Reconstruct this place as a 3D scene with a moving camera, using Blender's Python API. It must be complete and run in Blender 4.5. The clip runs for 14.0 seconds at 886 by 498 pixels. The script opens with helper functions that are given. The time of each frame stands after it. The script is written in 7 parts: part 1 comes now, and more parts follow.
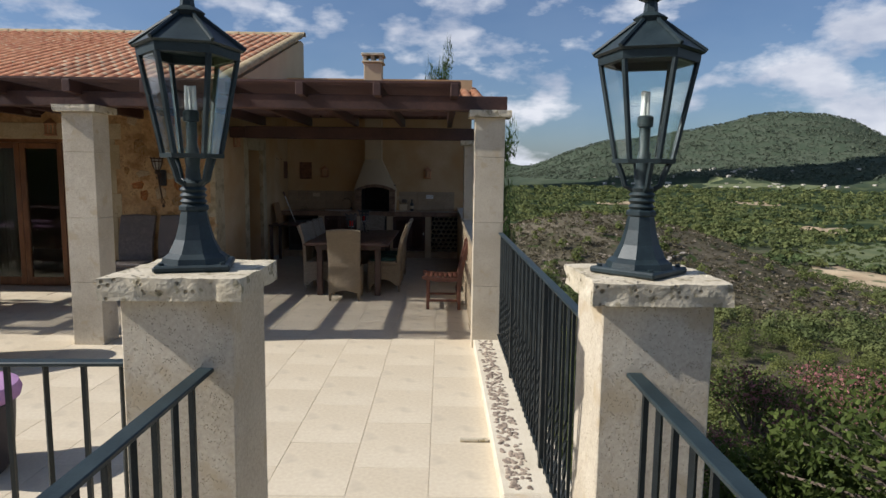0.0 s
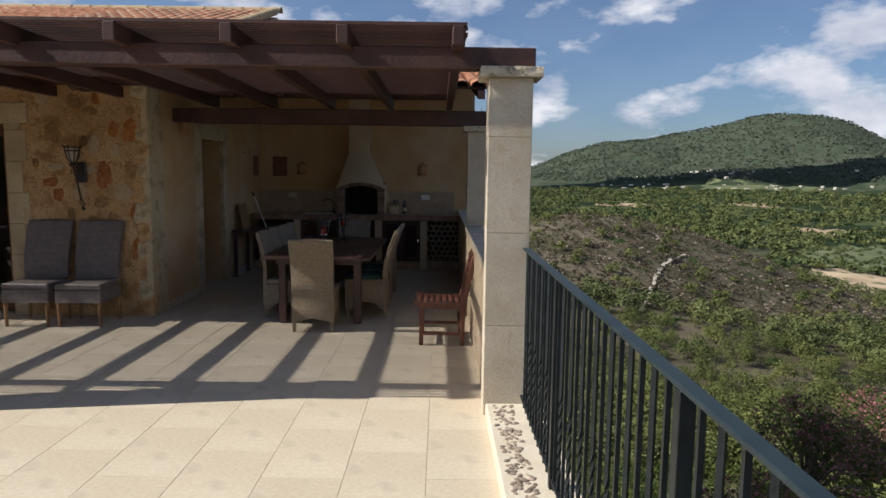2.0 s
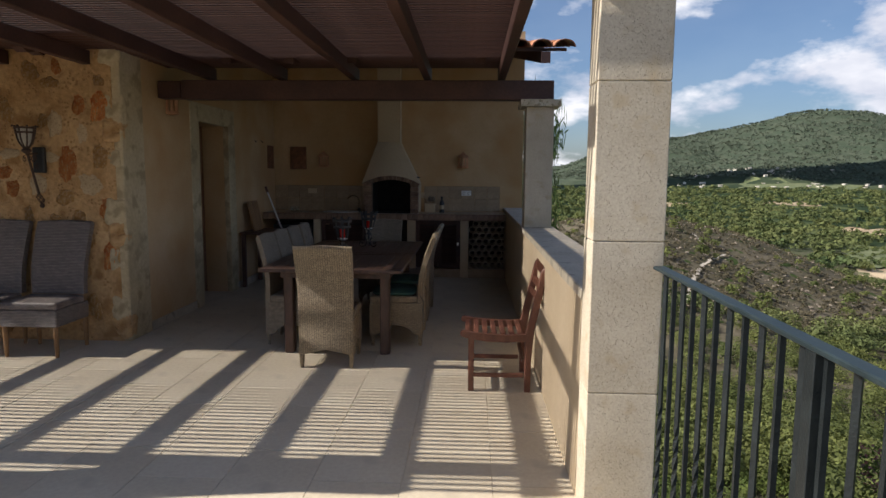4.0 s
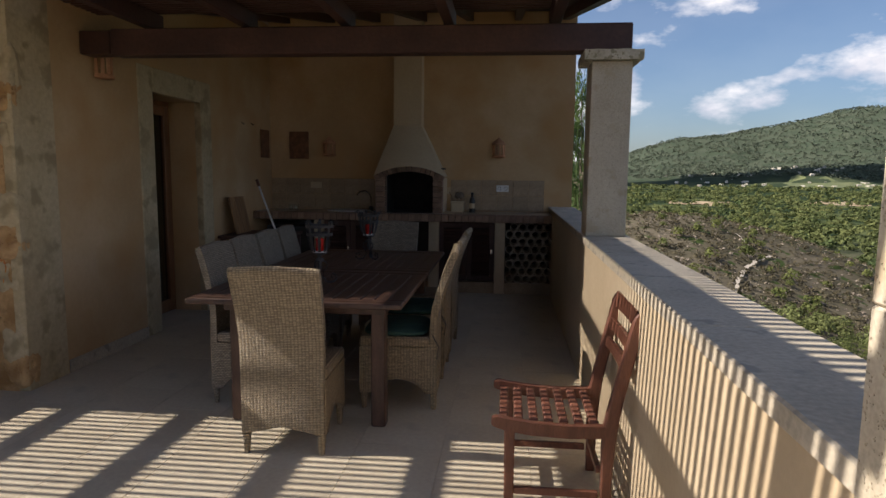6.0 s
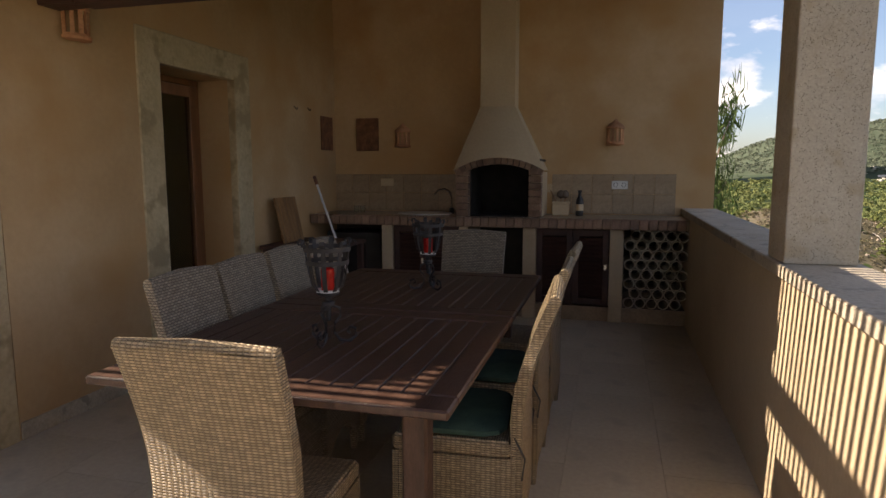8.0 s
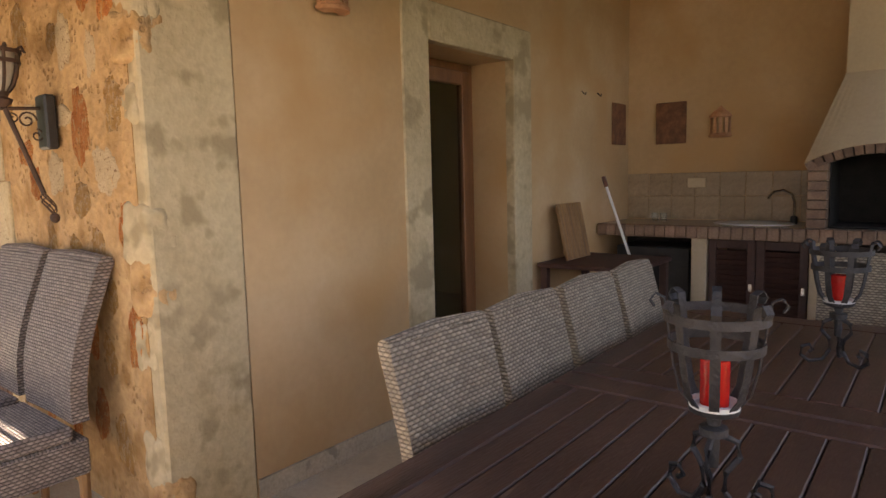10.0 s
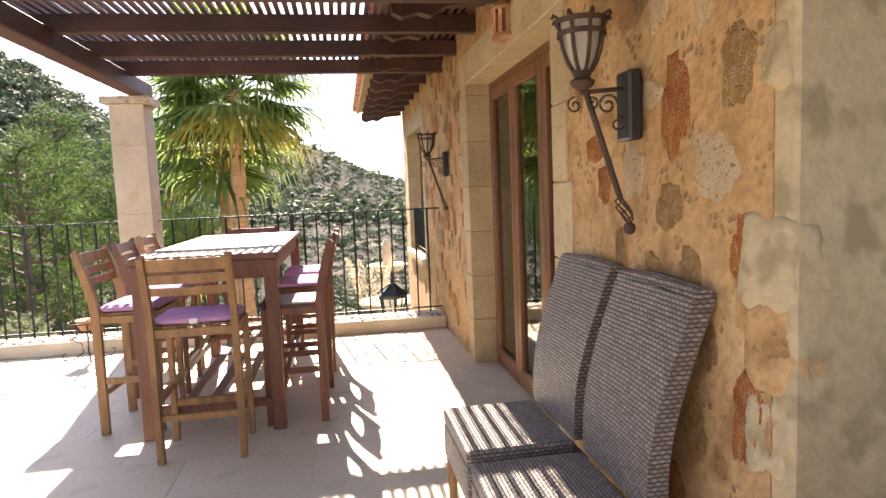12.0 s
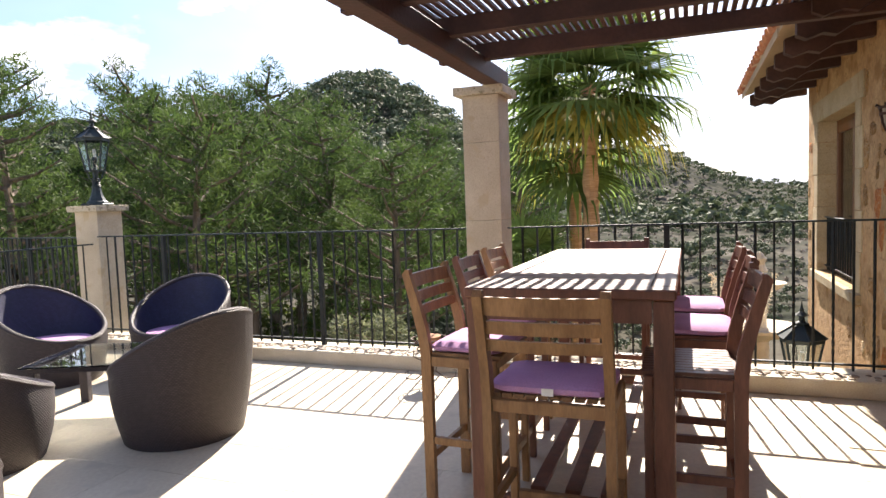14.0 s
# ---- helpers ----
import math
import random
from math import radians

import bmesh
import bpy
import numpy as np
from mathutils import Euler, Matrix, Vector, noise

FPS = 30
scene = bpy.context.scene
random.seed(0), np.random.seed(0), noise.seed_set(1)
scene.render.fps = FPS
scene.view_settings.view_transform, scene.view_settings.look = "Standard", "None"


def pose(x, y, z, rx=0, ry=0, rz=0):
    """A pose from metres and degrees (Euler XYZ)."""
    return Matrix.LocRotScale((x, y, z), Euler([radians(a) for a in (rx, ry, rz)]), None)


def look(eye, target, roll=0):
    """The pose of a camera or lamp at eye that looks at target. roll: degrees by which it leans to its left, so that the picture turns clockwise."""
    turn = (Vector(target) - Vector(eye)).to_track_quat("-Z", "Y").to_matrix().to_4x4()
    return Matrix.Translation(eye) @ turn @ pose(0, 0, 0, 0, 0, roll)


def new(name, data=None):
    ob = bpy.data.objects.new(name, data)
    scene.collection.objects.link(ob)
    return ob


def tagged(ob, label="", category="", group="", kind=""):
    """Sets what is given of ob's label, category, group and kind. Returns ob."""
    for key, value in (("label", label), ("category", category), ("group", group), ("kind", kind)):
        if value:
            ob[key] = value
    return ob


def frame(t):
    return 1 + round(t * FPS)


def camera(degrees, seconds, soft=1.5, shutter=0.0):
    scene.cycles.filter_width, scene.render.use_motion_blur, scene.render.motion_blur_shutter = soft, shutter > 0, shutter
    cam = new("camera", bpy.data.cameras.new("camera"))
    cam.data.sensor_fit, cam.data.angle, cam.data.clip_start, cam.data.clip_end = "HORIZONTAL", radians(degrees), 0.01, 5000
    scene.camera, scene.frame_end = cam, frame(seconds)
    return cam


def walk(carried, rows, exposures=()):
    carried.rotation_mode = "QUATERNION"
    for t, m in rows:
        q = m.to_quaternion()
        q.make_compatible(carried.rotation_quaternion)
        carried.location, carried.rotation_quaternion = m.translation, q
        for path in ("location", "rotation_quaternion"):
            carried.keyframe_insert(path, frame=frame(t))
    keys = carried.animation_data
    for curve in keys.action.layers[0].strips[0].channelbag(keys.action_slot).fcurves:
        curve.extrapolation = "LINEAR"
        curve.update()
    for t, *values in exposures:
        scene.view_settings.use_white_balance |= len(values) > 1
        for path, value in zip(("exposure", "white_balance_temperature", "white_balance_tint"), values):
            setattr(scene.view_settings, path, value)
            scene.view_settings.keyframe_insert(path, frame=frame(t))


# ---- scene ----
cam = camera(69.9, 14.0)
PATH = [
    (0, (0.654, -0.995, 1.691), (0.66, 0.991, 1.456), 0.7),
    (0.5, (0.61, -0.49, 1.665), (0.621, 1.496, 1.431), 0.7),
    (1, (0.619, 0.001, 1.634), (0.633, 1.988, 1.403), 0.7),
    (1.5, (0.636, 0.501, 1.633), (0.649, 2.488, 1.401), 0.7),
    (2, (0.657, 0.948, 1.602), (0.669, 2.935, 1.372), 0.7),
    (2.5, (0.646, 1.384, 1.582), (0.643, 3.371, 1.353), 0.6),
    (3, (0.59, 1.754, 1.565), (0.561, 3.741, 1.336), 0.5),
    (5.5, (0.417, 3.896, 1.401), (0.249, 5.875, 1.161), 0.6),
    (6, (0.462, 4.342, 1.407), (0.265, 6.318, 1.167), 0.6),
    (6.5, (0.468, 4.777, 1.417), (0.218, 6.746, 1.177), 0.3),
    (7, (0.464, 5.187, 1.405), (0.166, 7.149, 1.16), 0.2),
    (9.5, (-0.127, 6.691, 1.323), (-1.151, 8.393, 1.093), -1.0),
    (10, (-0.333, 6.859, 1.324), (-1.573, 8.412, 1.101), -1.4),
    (10.5, (-0.562, 6.966, 1.346), (-2.131, 8.188, 1.126), -1.8),
    (11, (-0.777, 7.019, 1.343), (-2.577, 7.866, 1.138), -1.9),
    (11.5, (-1.037, 7.024, 1.35), (-2.947, 7.583, 1.153), -2.1),
    (12, (-1.305, 7.0, 1.349), (-3.272, 7.306, 1.161), -2.3),
    (12.5, (-1.613, 6.965, 1.367), (-3.604, 7.007, 1.183), -2.5),
    (13, (-1.96, 6.875, 1.344), (-3.945, 6.696, 1.174), -2.6),
    (13.5, (-2.307, 6.805, 1.348), (-4.259, 6.4, 1.192), -2.5),
    (14, (-2.598, 6.662, 1.366), (-4.458, 5.939, 1.228), -2.1),
]
EXPO = [(0, 0.15, 6100, 11), (1.5, 0.17, 6180, 11.5), (3, 0.40, 6300, 12), (7, 0.7, 6900, 16), (9.5, 2.45, 8500, 21), (10, 2.65, 8100, 20.5), (10.5, 2.95, 7500, 19), (11.5, 2.65, 7200, 18), (12.5, 2.28, 7000, 17), (13.2, 2.15, 6900, 16), (14, 1.55, 6800, 15)]
walk(cam, [(t, look(eye, target, roll)) for t, eye, target, roll in PATH], EXPO)

# ---- daylight ----
SUN_AZ, SUN_EL = 8.3, 39.8
sun_way = Vector((-math.cos(radians(SUN_AZ)) * math.cos(radians(SUN_EL)), -math.sin(radians(SUN_AZ)) * math.cos(radians(SUN_EL)), math.sin(radians(SUN_EL))))
sun = new("sun", bpy.data.lights.new("sun", "SUN"))
sun.data.energy, sun.data.angle, sun.data.color = 5.0, radians(0.5), (1.0, 0.93, 0.82)
sun.matrix_world = look(sun_way * 50, (0, 0, 0))

world = bpy.data.worlds.new("world")
scene.world = world
world.use_nodes = True
wn, wl = world.node_tree.nodes, world.node_tree.links
wn.clear()
w_out, w_bg = wn.new("ShaderNodeOutputWorld"), wn.new("ShaderNodeBackground")
w_sky = wn.new("ShaderNodeTexSky")
w_sky.sky_type, w_sky.sun_disc = "NISHITA", False
w_sky.sun_elevation, w_sky.sun_rotation = radians(SUN_EL), math.atan2(sun_way.x, sun_way.y)
w_sky.air_density, w_sky.dust_density, w_sky.ozone_density = 1.0, 1.2, 6.0
w_co, w_map, w_noise, w_ramp = wn.new("ShaderNodeTexCoord"), wn.new("ShaderNodeMapping"), wn.new("ShaderNodeTexNoise"), wn.new("ShaderNodeValToRGB")
w_map.inputs["Scale"].default_value = (3.0, 3.0, 6.5)
w_map.inputs["Location"].default_value = (4.9, 2.3, 0.25)
w_noise.inputs["Scale"].default_value, w_noise.inputs["Detail"].default_value, w_noise.inputs["Roughness"].default_value = 2.1, 12, 0.55
w_ramp.color_ramp.elements[0].position, w_ramp.color_ramp.elements[1].position = 0.51, 0.63
w_ramp.color_ramp.elements[0].color = (0.055, 0.055, 0.055, 1)
w_mix = wn.new("ShaderNodeMixRGB")
# the clouds thicken towards the horizon and are greyer in their thick parts
w_sep, w_low, w_add, w_shade, w_grey = wn.new("ShaderNodeSeparateXYZ"), wn.new("ShaderNodeMapRange"), wn.new("ShaderNodeMath"), wn.new("ShaderNodeTexNoise"), wn.new("ShaderNodeValToRGB")
w_low.inputs["From Min"].default_value, w_low.inputs["From Max"].default_value = 0.05, 0.42
w_low.inputs["To Min"].default_value, w_low.inputs["To Max"].default_value = 0.062, -0.05
w_shade.inputs["Scale"].default_value, w_shade.inputs["Detail"].default_value = 2.6, 5
w_grey.color_ramp.elements[0].position, w_grey.color_ramp.elements[1].position = 0.38, 0.62
w_grey.color_ramp.elements[0].color, w_grey.color_ramp.elements[1].color = (5.6, 6.0, 7.0, 1), (9.4, 9.4, 9.6, 1)
wl.new(w_co.outputs["Generated"], w_sep.inputs[0])
wl.new(w_sep.outputs["Z"], w_low.inputs["Value"])
wl.new(w_map.outputs["Vector"], w_shade.inputs["Vector"])
wl.new(w_shade.outputs["Fac"], w_grey.inputs["Fac"])
wl.new(w_grey.outputs["Color"], w_mix.inputs["Color2"])
wl.new(w_co.outputs["Generated"], w_map.inputs["Vector"])
wl.new(w_map.outputs["Vector"], w_noise.inputs["Vector"])
wl.new(w_noise.outputs["Fac"], w_add.inputs[0])
wl.new(w_low.outputs["Result"], w_add.inputs[1])
wl.new(w_add.outputs[0], w_ramp.inputs["Fac"])
wl.new(w_ramp.outputs["Color"], w_mix.inputs["Fac"])
wl.new(w_sky.outputs["Color"], w_mix.inputs["Color1"])
wl.new(w_mix.outputs["Color"], w_bg.inputs["Color"])
w_bg.inputs["Strength"].default_value = 0.078
wl.new(w_bg.outputs["Background"], w_out.inputs["Surface"])

# ---- materials ----
def mat(name, c1, c2, scale=3.0, rough=0.7, bump=0.2, fine=60.0, metal=0.0, spots=None, stretch=(1, 1, 1), var=0.0, dist=0.01, spot_scale=30.0, spot_cut=0.62, grain=0.35, soft=0.05, pits=None):
    """Two scales of noise, optional stains, optional pores darkened for dirt and shade: pits = (scale, size, share,
    colour).
    """
    m = bpy.data.materials.new(name)
    m.use_nodes = True
    n, l = m.node_tree.nodes, m.node_tree.links
    b = n["Principled BSDF"]
    co, mp = n.new("ShaderNodeTexCoord"), n.new("ShaderNodeMapping")
    mp.inputs["Scale"].default_value = stretch
    l.new(co.outputs["Object"], mp.inputs["Vector"])
    big, small = n.new("ShaderNodeTexNoise"), n.new("ShaderNodeTexNoise")
    big.inputs["Scale"].default_value, big.inputs["Detail"].default_value = scale, 6
    small.inputs["Scale"].default_value, small.inputs["Detail"].default_value = fine, 4
    for t in (big, small):
        l.new(mp.outputs["Vector"], t.inputs["Vector"])
    r = n.new("ShaderNodeValToRGB")
    r.color_ramp.elements[0].position, r.color_ramp.elements[1].position = 0.35, 0.68
    r.color_ramp.elements[0].color, r.color_ramp.elements[1].color = (*c1, 1), (*c2, 1)
    l.new(big.outputs["Fac"], r.inputs["Fac"])
    fm = n.new("ShaderNodeMixRGB")
    fm.blend_type, fm.inputs["Fac"].default_value = "OVERLAY", grain
    l.new(r.outputs["Color"], fm.inputs["Color1"])
    l.new(small.outputs["Fac"], fm.inputs["Color2"])
    col = fm.outputs["Color"]
    if spots:
        s, sr, sm = n.new("ShaderNodeTexNoise"), n.new("ShaderNodeValToRGB"), n.new("ShaderNodeMixRGB")
        s.inputs["Scale"].default_value, s.inputs["Detail"].default_value = spot_scale, 3
        l.new(mp.outputs["Vector"], s.inputs["Vector"])
        sr.color_ramp.elements[0].position, sr.color_ramp.elements[1].position = spot_cut, spot_cut + soft
        l.new(s.outputs["Fac"], sr.inputs["Fac"])
        l.new(sr.outputs["Color"], sm.inputs["Fac"])
        l.new(col, sm.inputs["Color1"])
        sm.inputs["Color2"].default_value = (*spots, 1)
        col = sm.outputs["Color"]
    if var:
        oi, mr, hv = n.new("ShaderNodeObjectInfo"), n.new("ShaderNodeMapRange"), n.new("ShaderNodeHueSaturation")
        mr.inputs["To Min"].default_value, mr.inputs["To Max"].default_value = 1 - var, 1 + var
        l.new(oi.outputs["Random"], mr.inputs["Value"])
        l.new(mr.outputs["Result"], hv.inputs["Value"])
        l.new(col, hv.inputs["Color"])
        col = hv.outputs["Color"]
    hole = None
    if pits:
        vo, pn, a, c, mu, pm = n.new("ShaderNodeTexVoronoi"), n.new("ShaderNodeTexNoise"), n.new("ShaderNodeMapRange"), n.new("ShaderNodeMapRange"), n.new("ShaderNodeMath"), n.new("ShaderNodeMixRGB")
        vo.inputs["Scale"].default_value, pn.inputs["Scale"].default_value = pits[0], pits[0] * 0.3
        a.inputs["From Min"].default_value, a.inputs["From Max"].default_value = pits[1], pits[1] * 0.6
        c.inputs["From Min"].default_value, c.inputs["From Max"].default_value = pits[2], pits[2] + 0.08
        mu.operation = "MULTIPLY"
        l.new(mp.outputs["Vector"], vo.inputs["Vector"])
        l.new(mp.outputs["Vector"], pn.inputs["Vector"])
        l.new(vo.outputs["Distance"], a.inputs["Value"])
        l.new(pn.outputs["Fac"], c.inputs["Value"])
        l.new(a.outputs["Result"], mu.inputs[0])
        l.new(c.outputs["Result"], mu.inputs[1])
        l.new(mu.outputs[0], pm.inputs["Fac"])
        l.new(col, pm.inputs["Color1"])
        # pore colour holds dirt and also the painted shade of each hole
        pm.inputs["Color2"].default_value = (*pits[3], 1)
        col, hole = pm.outputs["Color"], mu.outputs[0]
    l.new(col, b.inputs["Base Color"])
    rr = n.new("ShaderNodeMapRange")
    rr.inputs["To Min"].default_value, rr.inputs["To Max"].default_value = max(0.02, rough - 0.1), min(1, rough + 0.1)
    l.new(big.outputs["Fac"], rr.inputs["Value"])
    l.new(rr.outputs["Result"], b.inputs["Roughness"])
    b.inputs["Metallic"].default_value = metal
    if bump:
        bp = n.new("ShaderNodeBump")
        bp.inputs["Strength"].default_value, bp.inputs["Distance"].default_value = bump, dist
        l.new(small.outputs["Fac"], bp.inputs["Height"])
        l.new(bp.outputs["Normal"], b.inputs["Normal"])
        if hole is not None:
            hp = n.new("ShaderNodeBump")
            hp.invert = True
            hp.inputs["Strength"].default_value, hp.inputs["Distance"].default_value = 0.8, 0.006
            l.new(hole, hp.inputs["Height"])
            l.new(bp.outputs["Normal"], hp.inputs["Normal"])
            l.new(hp.outputs["Normal"], b.inputs["Normal"])
    return m


def weave(name, light, dark, pitch_u, pitch_v, bump=0.6, shift=0.5):
    """Wicker on box UVs in metres: rounded strands pass over and under upright canes."""
    m = bpy.data.materials.new(name)
    m.use_nodes = True
    n, l = m.node_tree.nodes, m.node_tree.links
    b = n["Principled BSDF"]
    co, sp, no = n.new("ShaderNodeTexCoord"), n.new("ShaderNodeSeparateXYZ"), n.new("ShaderNodeTexNoise")

    def calc(op, a, c=None):
        q = n.new("ShaderNodeMath")
        q.operation = op
        for k, v in enumerate((a, c)):
            if v is None:
                continue
            if isinstance(v, (int, float)):
                q.inputs[k].default_value = v
            else:
                l.new(v, q.inputs[k])
        return q.outputs[0]

    no.inputs["Scale"].default_value, no.inputs["Detail"].default_value = 30, 3
    l.new(co.outputs["UV"], no.inputs["Vector"])
    l.new(co.outputs["UV"], sp.inputs[0])
    wob = calc("MULTIPLY", calc("SUBTRACT", no.outputs["Fac"], 0.5), 0.35)
    v = calc("ADD", calc("DIVIDE", sp.outputs["Y"], pitch_v), wob)
    row = calc("FLOOR", v)
    fv = calc("SUBTRACT", calc("FRACT", v), 0.5)
    round_v = calc("SUBTRACT", 1.0, calc("MULTIPLY", calc("MULTIPLY", fv, fv), 3.6))
    u = calc("ADD", calc("ADD", calc("DIVIDE", sp.outputs["X"], pitch_u), calc("MULTIPLY", row, shift)), wob)
    over = calc("ABSOLUTE", calc("SINE", calc("MULTIPLY", u, math.pi)))
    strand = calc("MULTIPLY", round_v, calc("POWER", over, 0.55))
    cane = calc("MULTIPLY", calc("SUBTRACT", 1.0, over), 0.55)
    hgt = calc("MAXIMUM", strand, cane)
    wh = n.new("ShaderNodeTexWhiteNoise")
    cell = n.new("ShaderNodeCombineXYZ")
    l.new(calc("FLOOR", u), cell.inputs[0])
    l.new(row, cell.inputs[1])
    l.new(cell.outputs[0], wh.inputs["Vector"])
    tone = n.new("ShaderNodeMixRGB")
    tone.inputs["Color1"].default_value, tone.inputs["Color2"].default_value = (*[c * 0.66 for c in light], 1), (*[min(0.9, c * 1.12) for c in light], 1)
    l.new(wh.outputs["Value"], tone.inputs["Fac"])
    # low parts of the weave go dark: shade between strands put into the colour
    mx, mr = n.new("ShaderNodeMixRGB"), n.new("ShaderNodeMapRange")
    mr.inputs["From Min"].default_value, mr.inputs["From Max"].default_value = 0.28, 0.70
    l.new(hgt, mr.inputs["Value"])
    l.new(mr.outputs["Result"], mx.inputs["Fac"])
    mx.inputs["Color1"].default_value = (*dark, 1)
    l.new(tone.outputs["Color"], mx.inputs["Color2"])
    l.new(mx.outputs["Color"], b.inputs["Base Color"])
    b.inputs["Roughness"].default_value = 0.5
    bp = n.new("ShaderNodeBump")
    bp.inputs["Strength"].default_value, bp.inputs["Distance"].default_value = bump, 0.006
    l.new(hgt, bp.inputs["Height"])
    l.new(bp.outputs["Normal"], b.inputs["Normal"])
    return m


def glass(name, tint=(0.9, 0.95, 0.93), rough=0.0):
    m = bpy.data.materials.new(name)
    m.use_nodes = True
    b = m.node_tree.nodes["Principled BSDF"]
    b.inputs["Base Color"].default_value, b.inputs["Roughness"].default_value = (*tint, 1), rough
    b.inputs["Transmission Weight"].default_value, b.inputs["IOR"].default_value = 1.0, 1.45
    return m


LIME = mat("limestone", (0.50, 0.43, 0.32), (0.62, 0.55, 0.43), 4, 0.85, 0.14, 100, spots=(0.50, 0.41, 0.28), spot_scale=9, spot_cut=0.58, soft=0.12, var=0.05, pits=(150, 0.33, 0.48, (0.43, 0.355, 0.25)))
LIME_CAP = mat("weathered_limestone", (0.46, 0.40, 0.29), (0.60, 0.54, 0.42), 6, 0.9, 0.5, 70, spots=(0.30, 0.26, 0.17), spot_scale=20, spot_cut=0.60, pits=(50, 0.34, 0.50, (0.16, 0.13, 0.08)))
JAMB = mat("jamb_stone", (0.45, 0.35, 0.20), (0.56, 0.455, 0.285), 3, 0.85, 0.3, 80, spots=(0.44, 0.32, 0.17), spot_scale=8, spot_cut=0.58, soft=0.12, var=0.09, pits=(60, 0.32, 0.55, (0.30, 0.21, 0.11)))
TILE = mat("floor_stone", (0.55, 0.470, 0.345), (0.61, 0.532, 0.402), 1.3, 0.6, 0.12, 40, spots=(0.47, 0.405, 0.305), spot_scale=5, spot_cut=0.56, soft=0.15, var=0.022, grain=0.2)
MORTAR = mat("mortar", (0.60, 0.53, 0.40), (0.68, 0.61, 0.48), 5, 0.9, 0.4, 120)
JOINT = mat("floor_joint", (0.55, 0.48, 0.36), (0.63, 0.55, 0.42), 5, 0.9, 0.3, 120)
PLASTER = mat("ochre_plaster", (0.46, 0.275, 0.12), (0.60, 0.395, 0.20), 2.6, 0.9, 0.7, 26, spots=(0.36, 0.20, 0.075), spot_scale=6.0, spot_cut=0.52, soft=0.14, grain=0.45, dist=0.02, pits=(32, 0.42, 0.50, (0.36, 0.21, 0.09)))
PLASTER_IN = mat("peach_plaster", (0.48, 0.315, 0.16), (0.61, 0.435, 0.255), 1.1, 0.9, 0.15, 26, spots=(0.50, 0.30, 0.13), spot_scale=1.6, spot_cut=0.45, soft=0.25, grain=0.10)
CREAM = mat("cream_plaster", (0.50, 0.385, 0.245), (0.59, 0.475, 0.32), 1.2, 0.9, 0.15, 40, grain=0.10)
GREY_LIME = mat("grey_lime_render", (0.46, 0.365, 0.22), (0.57, 0.47, 0.30), 3.4, 0.9, 0.5, 35, spots=(0.36, 0.285, 0.17), spot_scale=6.5, spot_cut=0.53, soft=0.10, grain=0.25)
ST_RED = mat("red_stone", (0.48, 0.13, 0.03), (0.68, 0.30, 0.09), 3, 0.85, 0.9, 34, spots=(0.62, 0.38, 0.18), spot_scale=9, spot_cut=0.56, soft=0.06, var=0.18, dist=0.03, grain=0.4, pits=(22, 0.36, 0.50, (0.22, 0.07, 0.02)))
ST_YEL = mat("yellow_stone", (0.44, 0.22, 0.06), (0.60, 0.37, 0.15), 3, 0.85, 0.9, 40, spots=(0.62, 0.42, 0.23), spot_scale=7, spot_cut=0.50, soft=0.08, var=0.18, dist=0.03, grain=0.4, pits=(22, 0.36, 0.50, (0.24, 0.11, 0.035)))
ST_GREY = mat("grey_stone", (0.46, 0.34, 0.20), (0.56, 0.43, 0.27), 3, 0.9, 0.45, 30, spots=(0.24, 0.14, 0.07), spot_scale=13, spot_cut=0.60, soft=0.04, var=0.1, dist=0.02)
ROCK = mat("spur_rock", (0.20, 0.16, 0.12), (0.38, 0.32, 0.25), 3, 0.9, 0.5, 20, var=0.2)
BEAM = mat("dark_stained_wood", (0.046, 0.020, 0.015), (0.082, 0.037, 0.027), 3, 0.6, 0.3, 40, stretch=(1, 1, 1), var=0.12)
SLATM = mat("slat_wood", (0.058, 0.025, 0.018), (0.100, 0.046, 0.034), 3, 0.6, 0.3, 40, var=0.15)
TEAK = mat("golden_hardwood", (0.20, 0.10, 0.038), (0.33, 0.18, 0.075), 6, 0.5, 0.2, 50, stretch=(3, 3, 0.6), var=0.1)
REDWOOD = mat("red_brown_hardwood", (0.11, 0.040, 0.024), (0.19, 0.075, 0.045), 6, 0.45, 0.2, 50, stretch=(3, 3, 0.6), var=0.1)
TABLE = mat("weathered_table_wood", (0.055, 0.028, 0.020), (0.110, 0.060, 0.042), 5, 0.42, 0.25, 50, stretch=(4, 0.6, 1), var=0.14)
FRAMEW = mat("window_wood", (0.16, 0.065, 0.025), (0.25, 0.11, 0.045), 4, 0.45, 0.15, 50, stretch=(3, 3, 0.5))
IRON = mat("dark_iron", (0.008, 0.012, 0.014), (0.018, 0.025, 0.027), 12, 0.5, 0.25, 150, metal=0.3)
IRON_BLUE = mat("blue_black_paint", (0.010, 0.020, 0.024), (0.022, 0.038, 0.043), 9, 0.52, 0.06, 120, metal=0.1)
RUST = mat("rusty_iron", (0.05, 0.035, 0.028), (0.12, 0.07, 0.05), 14, 0.7, 0.4, 120, metal=0.3)
WROUGHT = mat("grey_wrought_iron", (0.032, 0.031, 0.033), (0.075, 0.070, 0.070), 14, 0.6, 0.4, 120, metal=0.4)
TERRA = mat("terracotta", (0.42, 0.20, 0.10), (0.58, 0.33, 0.19), 9, 0.9, 0.4, 80, var=0.25)
